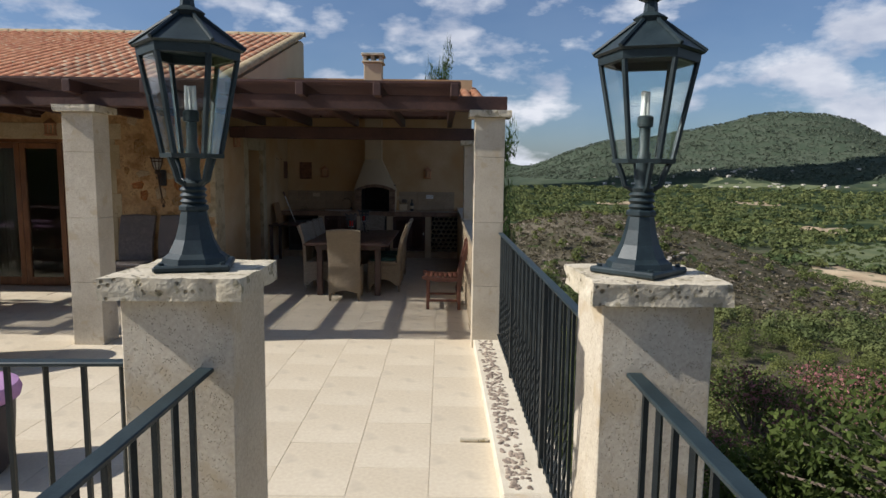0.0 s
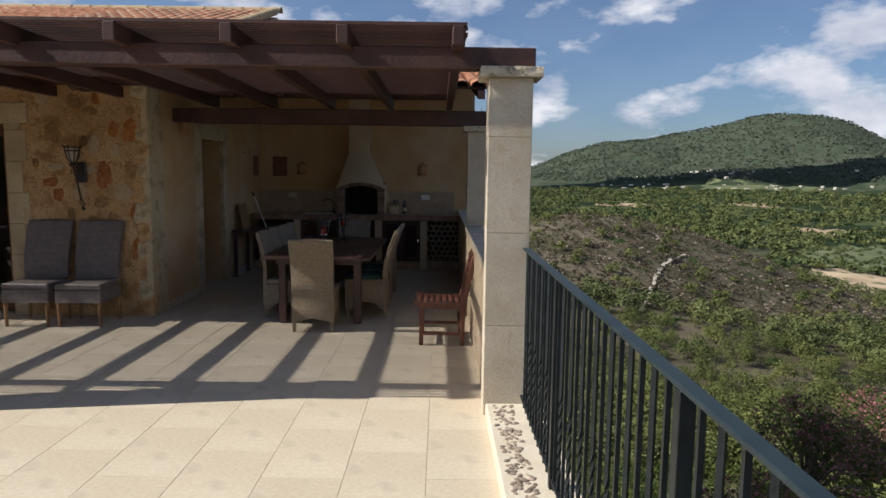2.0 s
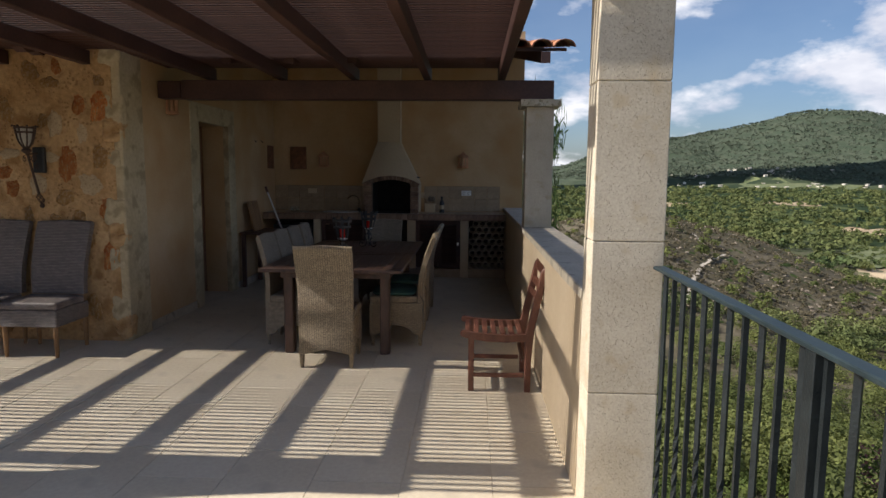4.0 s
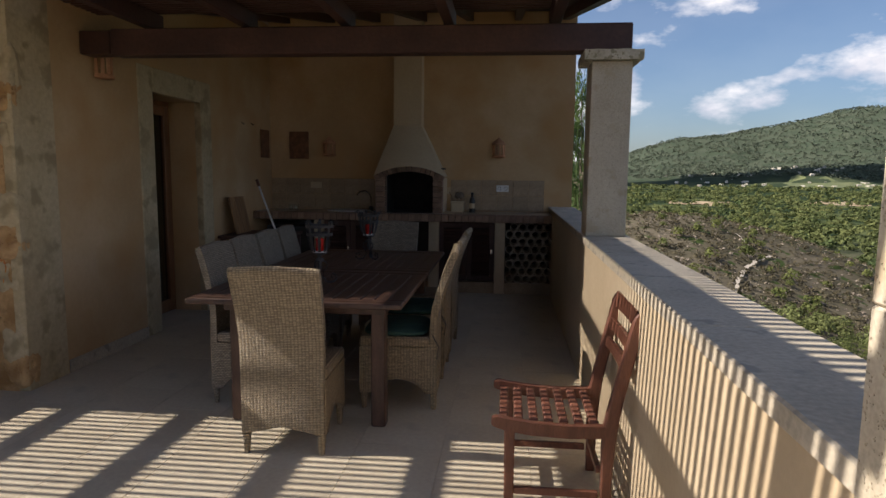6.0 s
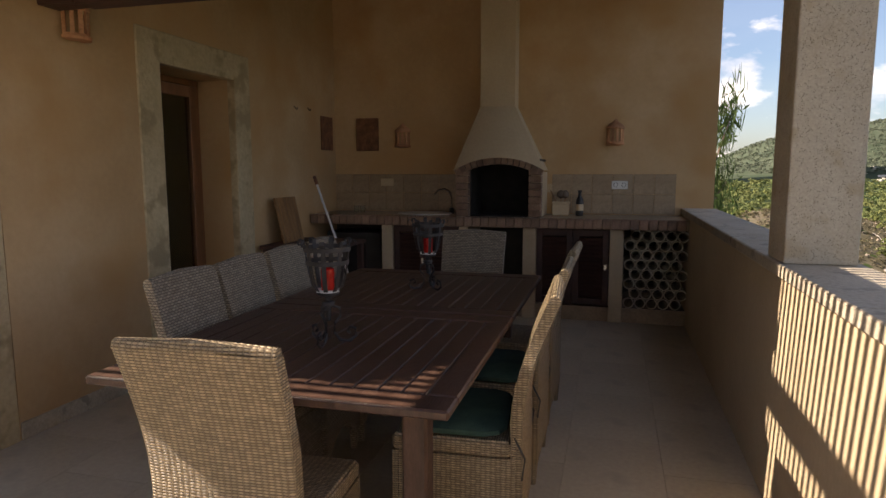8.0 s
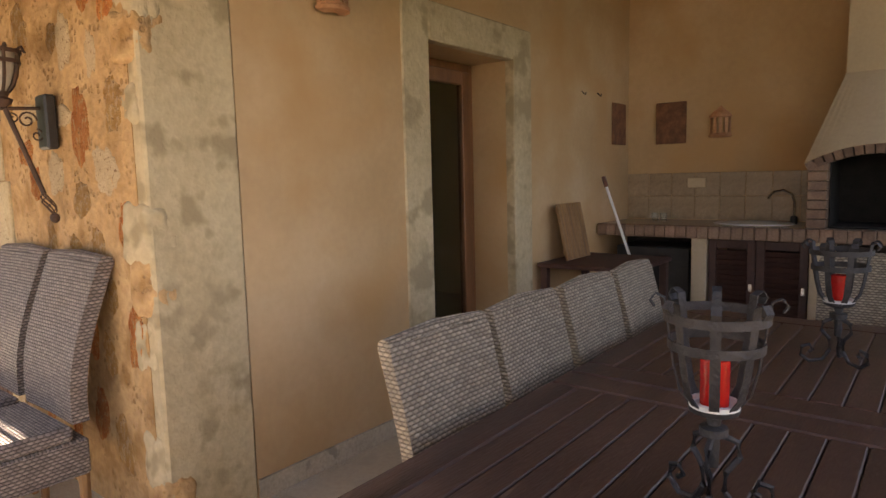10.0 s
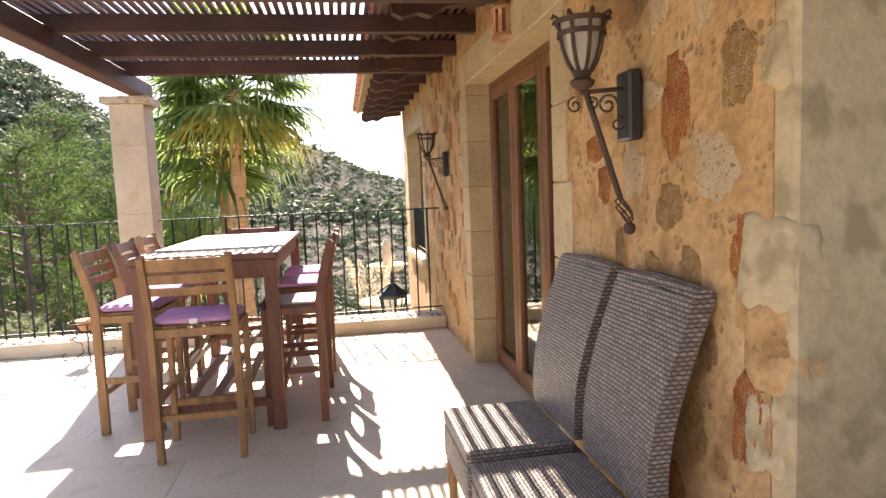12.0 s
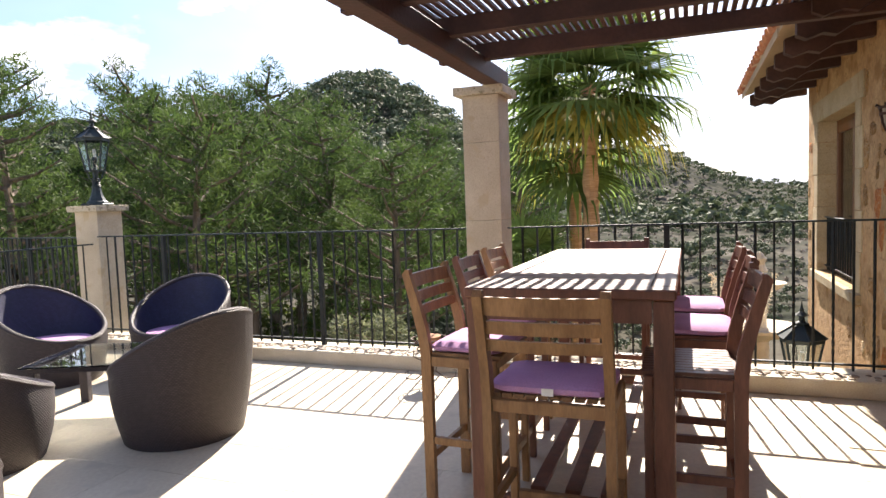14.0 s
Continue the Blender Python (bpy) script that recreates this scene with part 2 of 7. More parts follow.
ROOFT = mat("roof_clay", (0.34, 0.12, 0.055), (0.50, 0.25, 0.13), 5, 0.9, 0.5, 60, spots=(0.52, 0.40, 0.25), spot_scale=8, spot_cut=0.62, var=0.3)
RIDGE = mat("lichened_clay", (0.36, 0.27, 0.15), (0.50, 0.40, 0.24), 7, 0.95, 0.6, 60, var=0.15)
WALLCAP = mat("grey_coping", (0.43, 0.37, 0.28), (0.54, 0.475, 0.37), 3, 0.88, 0.3, 60, spots=(0.34, 0.30, 0.24), spot_scale=9, spot_cut=0.6)
BACKTILE = mat("splashback_tile", (0.27, 0.19, 0.115), (0.37, 0.27, 0.17), 8, 0.35, 0.2, 50, var=0.12)
BRICK = mat("clay_edge_brick", (0.18, 0.105, 0.068), (0.31, 0.20, 0.135), 9, 0.8, 0.4, 70, var=0.2)
SOOT = mat("soot", (0.012, 0.011, 0.010), (0.03, 0.027, 0.024), 9, 0.9, 0.4, 60)
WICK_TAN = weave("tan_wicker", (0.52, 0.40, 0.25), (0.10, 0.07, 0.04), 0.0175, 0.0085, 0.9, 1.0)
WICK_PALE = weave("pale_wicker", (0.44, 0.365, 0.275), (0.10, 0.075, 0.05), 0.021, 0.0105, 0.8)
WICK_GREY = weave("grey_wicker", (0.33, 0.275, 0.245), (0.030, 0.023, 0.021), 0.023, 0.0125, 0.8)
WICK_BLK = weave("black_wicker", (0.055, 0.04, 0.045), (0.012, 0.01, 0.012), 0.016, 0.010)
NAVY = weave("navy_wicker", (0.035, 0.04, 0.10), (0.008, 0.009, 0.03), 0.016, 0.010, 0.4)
PURPLE = mat("mauve_fabric", (0.42, 0.22, 0.42), (0.52, 0.30, 0.50), 5, 0.9, 0.3, 200)
GREENC = mat("green_fabric", (0.02, 0.06, 0.05), (0.05, 0.11, 0.085), 9, 0.9, 0.3, 200)
WHITE = mat("white_enamel", (0.70, 0.70, 0.68), (0.80, 0.80, 0.78), 5, 0.3, 0.05, 60)
BLACK = mat("black_plastic", (0.02, 0.02, 0.02), (0.035, 0.035, 0.035), 5, 0.4, 0.1, 60)
CHROME = mat("brushed_steel", (0.55, 0.55, 0.55), (0.65, 0.65, 0.65), 5, 0.25, 0.05, 60, metal=1.0)
CANDLE = mat("red_glass_candle", (0.55, 0.012, 0.010), (0.75, 0.03, 0.02), 5, 0.25, 0.05, 60)
GLASS = glass("clear_glass")
PANE = glass("window_glass", (0.55, 0.62, 0.58))
RECESS_SHADE = mat("recess_shade", (0.03, 0.025, 0.02), (0.06, 0.05, 0.04), 2, 0.8, 0.1, 20)
CURTAIN = mat("curtain_cloth", (0.40, 0.38, 0.32), (0.50, 0.47, 0.40), 6, 0.9, 0.2, 90, stretch=(8, 8, 0.5))
PEBBLE = mat("pebble", (0.16, 0.12, 0.09), (0.42, 0.34, 0.26), 20, 0.7, 0.2, 60)
BARK = mat("bark", (0.10, 0.075, 0.055), (0.22, 0.17, 0.13), 8, 0.9, 0.7, 60, stretch=(1, 1, 0.3))
PALMBARK = mat("palm_bark", (0.34, 0.20, 0.10), (0.52, 0.34, 0.19), 10, 0.9, 0.8, 50, stretch=(0.5, 0.5, 4))
PAINTING = mat("dark_wall_plaque", (0.13, 0.055, 0.028), (0.25, 0.11, 0.055), 14, 0.8, 0.4, 50)


def leafy(name, c1, c2, trans=0.3, scale=0.9):
    m = mat(name, c1, c2, scale, 0.75, 0.0, 9)
    m.node_tree.nodes["Principled BSDF"].inputs["Specular IOR Level"].default_value = 0.12 if trans < 0.2 else 0.35
    n, l = m.node_tree.nodes, m.node_tree.links
    g, mr, hv = n.new("ShaderNodeNewGeometry"), n.new("ShaderNodeMapRange"), n.new("ShaderNodeHueSaturation")
    mr.inputs["To Min"].default_value, mr.inputs["To Max"].default_value = 0.6, 1.4
    l.new(g.outputs["Random Per Island"], mr.inputs["Value"])
    l.new(mr.outputs["Result"], hv.inputs["Value"])
    b = n["Principled BSDF"]
    l.new(b.inputs["Base Color"].links[0].from_socket, hv.inputs["Color"])
    l.new(hv.outputs["Color"], b.inputs["Base Color"])
    t, mx, out = n.new("ShaderNodeBsdfTranslucent"), n.new("ShaderNodeMixShader"), n["Material Output"]
    l.new(hv.outputs["Color"], t.inputs["Color"])
    mx.inputs["Fac"].default_value = trans
    l.new(b.outputs["BSDF"], mx.inputs[1])
    l.new(t.outputs["BSDF"], mx.inputs[2])
    l.new(mx.outputs["Shader"], out.inputs["Surface"])
    return m


PINE = leafy("pine_needles", (0.040, 0.076, 0.020), (0.100, 0.152, 0.040), 0.40)
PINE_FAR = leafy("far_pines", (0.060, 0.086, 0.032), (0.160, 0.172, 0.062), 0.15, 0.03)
# far mountain pines: green lightened and greyed in place of haze
PINE_MT = leafy("hazed_mountain_pines", (0.075, 0.096, 0.066), (0.130, 0.148, 0.104), 0.12)
PINE_HILL = leafy("hill_pines", (0.055, 0.082, 0.045), (0.110, 0.138, 0.076), 0.2)
HEATH = leafy("brown_heath", (0.075, 0.066, 0.040), (0.135, 0.115, 0.070), 0.1)
PINE_YOUNG = leafy("young_pine_needles", (0.085, 0.108, 0.028), (0.180, 0.196, 0.056), 0.35, 0.12)
OLIVE = leafy("olive_leaves", (0.12, 0.14, 0.075), (0.22, 0.24, 0.14), 0.4)
BUSH = leafy("bush_leaves", (0.055, 0.085, 0.016), (0.130, 0.165, 0.035), 0.4)
SCRUBD = leafy("dark_scrub", (0.050, 0.072, 0.036), (0.105, 0.128, 0.066), 0.2)
PALML = leafy("palm_fan", (0.110, 0.180, 0.042), (0.200, 0.275, 0.078), 0.55)
PALMD = leafy("dry_palm_fan", (0.28, 0.27, 0.05), (0.50, 0.42, 0.09), 0.5)
PINKF = leafy("pink_blossom", (0.30, 0.12, 0.12), (0.42, 0.20, 0.19))
PAMPAS = leafy("pampas_plume", (0.55, 0.48, 0.36), (0.68, 0.60, 0.46))

# ---- mesh helpers ----
def bx(bm, x0, x1, y0, y1, z0, z1, bevel=0.0, m=None):
    g = bmesh.ops.create_cube(bm, size=1.0)
    vs = g["verts"]
    for v in vs:
        v.co = Vector(((x0 + x1) / 2 + v.co.x * (x1 - x0), (y0 + y1) / 2 + v.co.y * (y1 - y0), (z0 + z1) / 2 + v.co.z * (z1 - z0)))
    if m is not None:
        bmesh.ops.transform(bm, matrix=m, verts=vs)
    if bevel > 0:
        es = list({e for v in vs for e in v.link_edges})
        bmesh.ops.bevel(bm, geom=es, offset=bevel, segments=1, affect="EDGES", clamp_overlap=True)
    return vs


def rings(bm, rows, close=True, cap=True):
    """Skin a list of rings of points."""
    rr = [[bm.verts.new(p) for p in row] for row in rows]
    k = len(rr[0])
    for a, b in zip(rr, rr[1:]):
        for i in range(k if close else k - 1):
            j = (i + 1) % k
            bm.faces.new((a[i], a[j], b[j], b[i]))
    if cap and close:
        bm.faces.new(list(reversed(rr[0])))
        bm.faces.new(rr[-1])
    return rr


def tube(bm, pts, r, seg=6, r1=None):
    pts = [Vector(p) for p in pts]
    rows = []
    up = Vector((0, 0, 1))
    for i, p in enumerate(pts):
        d = (pts[min(i + 1, len(pts) - 1)] - pts[max(i - 1, 0)]).normalized()
        a = d.cross(up)
        if a.length < 0.05:
            a = d.cross(Vector((1, 0, 0)))
        a.normalize()
        b = a.cross(d)
        k = i / max(1, len(pts) - 1)
        rad = r if r1 is None else r + (r1 - r) * k
        rows.append([p + (a * math.cos(2 * math.pi * j / seg) + b * math.sin(2 * math.pi * j / seg)) * rad for j in range(seg)])
    rings(bm, rows)


def lathe(bm, prof, seg=16, c=(0, 0, 0), turn=0.0):
    rings(bm, [[(c[0] + r * math.cos(turn + 2 * math.pi * j / seg), c[1] + r * math.sin(turn + 2 * math.pi * j / seg), c[2] + z) for j in range(seg)] for r, z in prof])


def box_uv(me):
    uv = me.uv_layers.new(name="UVMap")
    data = np.empty(len(me.loops) * 2, dtype=np.float32)
    for p in me.polygons:
        n = p.normal
        ax = max(range(3), key=lambda i: abs(n[i]))
        for li in p.loop_indices:
            co = me.vertices[me.loops[li].vertex_index].co
            u, v = ((co.y, co.z), (co.x, co.z), (co.x, co.y))[ax]
            data[2 * li], data[2 * li + 1] = u, v
    uv.data.foreach_set("uv", data)


def mesh_of(name, bm, material, smooth=False, uv=False):
    bmesh.ops.recalc_face_normals(bm, faces=bm.faces)
    me = bpy.data.meshes.new(name)
    bm.to_mesh(me)
    bm.free()
    for x in material if isinstance(material, (list, tuple)) else (material,):
        me.materials.append(x)
    if smooth:
        me.shade_smooth()
        if smooth != "full":
            me.set_sharp_from_angle(angle=radians(40))
    if uv:
        box_uv(me)
    return me


def part(name, bm, material, parent=None, label="", kind="", smooth=False, uv=False, m=None):
    ob = new(name, mesh_of(name, bm, material, smooth, uv))
    if parent is not None:
        ob.parent = parent
    if m is not None:
        ob.matrix_basis = m
    return tagged(ob, label, "", "", kind)


def thing(name, m, label, category, group="", kind=""):
    ob = new(name)
    ob.empty_display_size = 0.1
    ob.matrix_basis = m
    return tagged(ob, label, category, group, kind)


def share(name, me, parent, m, label=""):
    ob = new(name, me)
    ob.parent = parent
    ob.matrix_basis = m
    return tagged(ob, label)


def box(name, dims, material, parent=None, bevel=0.0, label="", kind="", m=None, uv=False):
    bm = bmesh.new()
    bx(bm, *dims, bevel=bevel)
    return part(name, bm, material, parent, label, kind, m=m, uv=uv)


# ---- ground and distance ----
def ground_z(x, y):
    r = math.hypot(x, y)
    az = math.degrees(math.atan2(x, y))
    if r < 3000:
        z = -3.2 - 11 * (1 - math.exp(-r / 45)) - 36 * (1 - math.exp(-r / 160)) + 28 * min(1, max(0, (r - 700) / 1800)) ** 1.3
    else:
        z = -22
    east = 1 / (1 + math.exp(-(az + 25) / 6)) if az > -155 else 0
    z = z * east + (1 - east) * (-2.9 - 0.01 * r)
    # scrub-covered spur
    sx, sy = 215 * math.sin(radians(15)), 215 * math.cos(radians(15))
    u = (x - sx) * math.sin(radians(38)) + (y - sy) * math.cos(radians(38))
    v = (x - sx) * math.cos(radians(38)) - (y - sy) * math.sin(radians(38))
    z += 30 * math.exp(-(v / 62) ** 2 - (u / 88) ** 2)
    # mountains
    def hill(a0, r0, h, wa, wr, p=2):
        d = (az - a0 + 180) % 360 - 180
        return h * math.exp(-abs(d / wa) ** p - ((r - r0) / wr) ** 2)
    for a0, h0 in ((12, 98), (17, 152), (22, 163), (27, 214), (32, 197), (37, 63), (42, 330)):
        z += hill(a0, 3300, h0, 4.2, 800)
    z += hill(4, 3900, 80, 9, 600)
    z += hill(-30, 3900, 60, 20, 600) + hill(80, 3500, 220, 25, 900)
    # hills behind the wood
    z += hill(-115, 260, 48, 11, 90) + hill(-135, 260, 30, 16, 90) + hill(-94, 190, 20, 11, 70) + hill(-76, 260, 8, 12, 80) + hill(-165, 260, 30, 22, 90)
    k = min(1.0, r / 60)
    z += k * (noise.noise(Vector((x / 45, y / 45, 0))) * 3.2 + noise.noise(Vector((x / 14, y / 14, 3))) * 0.9)
    z += min(1, r / 2200) ** 2 * noise.noise(Vector((x / 420, y / 420, 7))) * 42 * (1 if z > -15 else 0.1)
    if r > 1900 and z > -10:
        z += noise.noise(Vector((x / 150, y / 150, 2))) * 13 + noise.noise(Vector((x / 60, y / 60, 5))) * 7
    return z


def build_ground():
    bm = bmesh.new()
    radii = [0, 4, 8, 12, 17, 23, 30]
    while radii[-1] < 4900:
        radii.append(radii[-1] * (1.055 if radii[-1] < 1600 else 1.035))
    nseg = 300
    prev = None
    for r in radii:
        row = []
        for j in range(nseg if r else 1):
            a = 2 * math.pi * j / nseg
            x, y = r * math.sin(a), r * math.cos(a)
            row.append(bm.verts.new((x, y, ground_z(x, y))))
        if prev is not None:
            for j in range(nseg):
                k = (j + 1) % nseg
                if len(prev) == 1:
                    bm.faces.new((prev[0], row[j], row[k]))
                else:
                    bm.faces.new((prev[j], row[j], row[k], prev[k]))
        prev = row
    return bm


def ground_material():
    m = mat("hillside", (0.072, 0.066, 0.042), (0.150, 0.128, 0.092), 0.06, 0.95, 0.5, 0.8, spots=(0.045, 0.065, 0.022), spot_scale=0.22, spot_cut=0.59, dist=0.4)
    n, l = m.node_tree.nodes, m.node_tree.links
    b = n["Principled BSDF"]
    src = b.inputs["Base Color"].links[0].from_socket
    co = n.new("ShaderNodeTexCoord")
    # fields and woods in the valley; beyond them haze is put into the colour
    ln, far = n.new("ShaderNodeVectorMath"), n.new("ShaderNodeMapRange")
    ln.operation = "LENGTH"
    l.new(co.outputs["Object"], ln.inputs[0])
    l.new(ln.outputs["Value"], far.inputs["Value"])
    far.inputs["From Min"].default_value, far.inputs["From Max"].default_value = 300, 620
    vo, vr = n.new("ShaderNodeTexNoise"), n.new("ShaderNodeValToRGB")
    vo.inputs["Scale"].default_value, vo.inputs["Detail"].default_value = 0.012, 8
    l.new(co.outputs["Object"], vo.inputs["Vector"])
    e = vr.color_ramp.elements
    e[0].position, e[0].color = 0.50, (0.028, 0.044, 0.022, 1)
    e[1].position, e[1].color = 0.72, (0.13, 0.15, 0.06, 1)
    x = e.new(0.79)
    x.color = (0.30, 0.22, 0.12, 1)
    l.new(vo.outputs["Fac"], vr.inputs["Fac"])
    mx = n.new("ShaderNodeMixRGB")
    l.new(far.outputs["Result"], mx.inputs["Fac"])
    l.new(src, mx.inputs["Color1"])
    l.new(vr.outputs["Color"], mx.inputs["Color2"])
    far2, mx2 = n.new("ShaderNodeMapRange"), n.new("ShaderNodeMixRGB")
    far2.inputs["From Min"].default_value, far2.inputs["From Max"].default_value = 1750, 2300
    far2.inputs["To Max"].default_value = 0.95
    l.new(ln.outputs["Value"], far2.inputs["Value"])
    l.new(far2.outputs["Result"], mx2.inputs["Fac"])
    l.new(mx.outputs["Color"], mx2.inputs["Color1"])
    # wooded mountain: pines and paler rock, both greyed and lightened as painted haze
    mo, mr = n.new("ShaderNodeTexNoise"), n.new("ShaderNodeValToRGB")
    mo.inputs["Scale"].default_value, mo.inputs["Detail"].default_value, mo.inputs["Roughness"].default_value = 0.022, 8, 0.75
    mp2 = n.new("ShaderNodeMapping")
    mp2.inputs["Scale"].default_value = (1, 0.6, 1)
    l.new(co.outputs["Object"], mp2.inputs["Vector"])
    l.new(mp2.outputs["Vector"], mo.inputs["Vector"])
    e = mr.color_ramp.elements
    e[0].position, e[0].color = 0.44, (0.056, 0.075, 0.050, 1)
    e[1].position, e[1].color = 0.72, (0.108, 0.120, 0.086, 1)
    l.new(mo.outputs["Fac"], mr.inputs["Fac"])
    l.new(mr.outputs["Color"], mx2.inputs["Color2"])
    # hills behind the house: scrub ground, darkened in colour for slopes turned from the sun
    sp, wr, mx3 = n.new("ShaderNodeSeparateXYZ"), n.new("ShaderNodeMapRange"), n.new("ShaderNodeMixRGB")
    l.new(co.outputs["Object"], sp.inputs[0])
    l.new(sp.outputs["X"], wr.inputs["Value"])
    wr.inputs["From Min"].default_value, wr.inputs["From Max"].default_value = -9, -30
    l.new(wr.outputs["Result"], mx3.inputs["Fac"])
    l.new(mx2.outputs["Color"], mx3.inputs["Color1"])
    wn2, wc = n.new("ShaderNodeTexNoise"), n.new("ShaderNodeValToRGB")
    wn2.inputs["Scale"].default_value, wn2.inputs["Detail"].default_value = 0.25, 8
    l.new(co.outputs["Object"], wn2.inputs["Vector"])
    e = wc.color_ramp.elements
    e[0].position, e[0].color = 0.42, (0.034, 0.038, 0.026, 1)
    e[1].position, e[1].color = 0.68, (0.115, 0.104, 0.086, 1)
    l.new(wn2.outputs["Fac"], wc.inputs["Fac"])
    l.new(wc.outputs["Color"], mx3.inputs["Color2"])
    l.new(mx3.outputs["Color"], b.inputs["Base Color"])
    b.inputs["Specular IOR Level"].default_value = 0.03
    return m


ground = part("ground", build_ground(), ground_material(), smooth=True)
tagged(ground, "dry scrub and pine covered hills falling to a wide valley", "ground", kind="structure")

# ---- terrace platform, floor bed, kerbs ----
TW, TE, TS, TN = -7.75, 1.36, -3.0, 12.6      # outer edges of the platform
box("terrace_base", (TW, TE, TS, TN, -9.0, -0.035), MORTAR)
tagged(bpy.data.objects["terrace_base"], "pale rendered retaining wall under the terrace", "retaining wall", kind="structure")
floor = box("floor", (TW, TE, TS, 12.3, -0.034, -0.006), JOINT)
tagged(floor, "cream limestone paving laid in staggered rows", "floor", kind="structure")


def kerb(name, x0, x1, y0, y1, h, along):
    k = thing(name, pose(0, 0, 0), "low pale mortar kerb with a pebble strip on top", "kerb", kind="structure")
    box("kerb_body", (x0, x1, y0, y1, -0.006, h), MORTAR, k, bevel=0.008)
    return k


kerb_e = kerb("kerb_east", 0.98, 1.36, 2.05, 5.065, 0.085, "y")
box("kerb_end_slab", (0.98, 1.36, 1.048, 2.045, -0.006, 0.09), LIME, kerb_e, bevel=0.006)
kerb_w = kerb("kerb_west", -7.72, -7.36, 0.78, 7.95, 0.115, "y")
kerb_s = kerb("kerb_south", -7.34, -0.238, 0.62, 1.02, 0.10, "x")


def pebbles(parent, x0, x1, y0, y1, z, n, rmin=0.012, rmax=0.024):
    rnd = random.Random(5)
    bm = bmesh.new()
    for i in range(n):
        x, y = rnd.uniform(x0, x1), rnd.uniform(y0, y1)
        r, a = rnd.uniform(rmin, rmax), rnd.uniform(0, 3.1)
        rows = []
        for q, zz in ((1.0, -0.003), (0.82, r * 0.35), (0.4, r * 0.55)):
            rows.append([(x + q * (r * 1.5 * math.cos(t) * math.cos(a) - r * math.sin(t) * math.sin(a)), y + q * (r * 1.5 * math.cos(t) * math.sin(a) + r * math.sin(t) * math.cos(a)), z + zz) for t in [2 * math.pi * j / 7 for j in range(7)]])
        rings(bm, rows)
    return part("pebble_inlay", bm, PEBBLE, parent, kind="stuff", smooth=True)


pebbles(kerb_e, 1.02, 1.15, 2.10, 5.02, 0.085, 420, 0.009, 0.016)
pebbles(kerb_w, -7.55, -7.40, 0.5, 7.9, 0.115, 420)

# ---- kitchen parapet and walls ----
parapet = thing("parapet_wall", pose(0, 0, 0), "cream plastered parapet with grey stone coping beside the dining area", "wall", kind="structure")
box("wall_body", (0.985, 1.25, 5.255, 12.25, -0.006, 0.945), CREAM, parapet, bevel=0.004)
for i in range(9):
    y0 = 5.257 + i * 0.84
    box("coping_slab", (0.970, 1.275, y0, min(y0 + 0.836, 12.25), 0.946, 1.0), WALLCAP, parapet, bevel=0.006)

wall_back = thing("wall_back", pose(0, 0, 0), "ochre plastered back wall of the outdoor kitchen", "wall", kind="structure")
box("wall_face", (-2.54, 1.25, 12.25, 12.6, -0.03, 3.6), PLASTER_IN, wall_back)

wall_side = thing("wall_side", pose(0, 0, 0), "peach plastered side wall with a stone framed door opening", "wall", kind="structure")
KD0, KD1, KDT = 9.53, 10.38, 2.06
for dims in ((-3.0, -2.54, 8.34, KD0, -0.03, 2.80), (-3.0, -2.54, KD1, 12.6, -0.03, 3.2), (-3.0, -2.54, KD0, KD1, KDT, 3.2)):
    box("wall_face", dims, PLASTER_IN, wall_side)
box("render_band", (-3.0, -2.532, 7.96, 8.338, -0.03, 2.66), GREY_LIME, wall_side, bevel=0.01, label="grey lime rendered corner band")
for dims in ((-2.60, -2.530, KD0 - 0.21, KD0 + 0.004, -0.006, KDT + 0.2), (-2.60, -2.530, KD1 - 0.004, KD1 + 0.21, -0.006, KDT + 0.2), (-2.60, -2.530, KD0 + 0.006, KD1 - 0.006, KDT - 0.004, KDT + 0.2)):
    box("door_surround", dims, GREY_LIME, wall_side, bevel=0.006, label="grey limestone door surround")
for y0, y1 in ((8.342, KD0 - 0.212), (KD1 + 0.212, 11.60)):
    skirt = box("baseboard", (-2.5395, -2.527, y0, y1, -0.006, 0.085), WALLCAP, bevel=0.002)
    tagged(skirt, "low grey stone skirting along the peach wall", "skirting", kind="structure")
part_gable = bmesh.new()
gp = [(8.0, 2.70), (13.9, 4.66), (13.9, 2.70)]
vs = [part_gable.verts.new((x, y, z)) for x in (-2.99, -2.6) for y, z in gp]
for f in ((0, 1, 2), (5, 4, 3), (0, 3, 4, 1), (1, 4, 5, 2), (2, 5, 3, 0)):
    part_gable.faces.new([vs[i] for i in f])
gable = part("gable_wall", part_gable, CREAM)
tagged(gable, "cream plastered gable wall under the tiled roof", "wall", kind="structure")

# ---- facade ----
DX0, DX1, DT = -6.03, -4.08, 2.12
WX0, WX1, WB, WT = -10.4, -8.75, 0.52, 2.1
FY = 7.96
facade = thing("wall_facade", pose(0, 0, 0), "ochre plastered house wall with exposed red and yellow rubble stones", "wall", kind="structure")
for dims in ((DX1, -3.001, FY, FY + 0.45, -0.03, 2.72), (DX0, DX1, FY, FY + 0.45, DT, 2.72), (WX1, DX0, FY, FY + 0.45, -6, 2.72), (WX0, WX1, FY, FY + 0.45, WT, 2.72), (WX0, WX1, FY, FY + 0.45, -6, WB), (-11.0, WX0, FY, FY + 0.45, -6, 2.72)):
    box("wall_face", dims, PLASTER, facade)
box("wall_face", (-3.0, -2.60, FY - 0.004, FY - 0.0005, -0.03, 2.70), PLASTER, facade)
box("wall_end", (-11.0, -10.6, FY + 0.451, 13.9, -6, 2.72), PLASTER, facade)


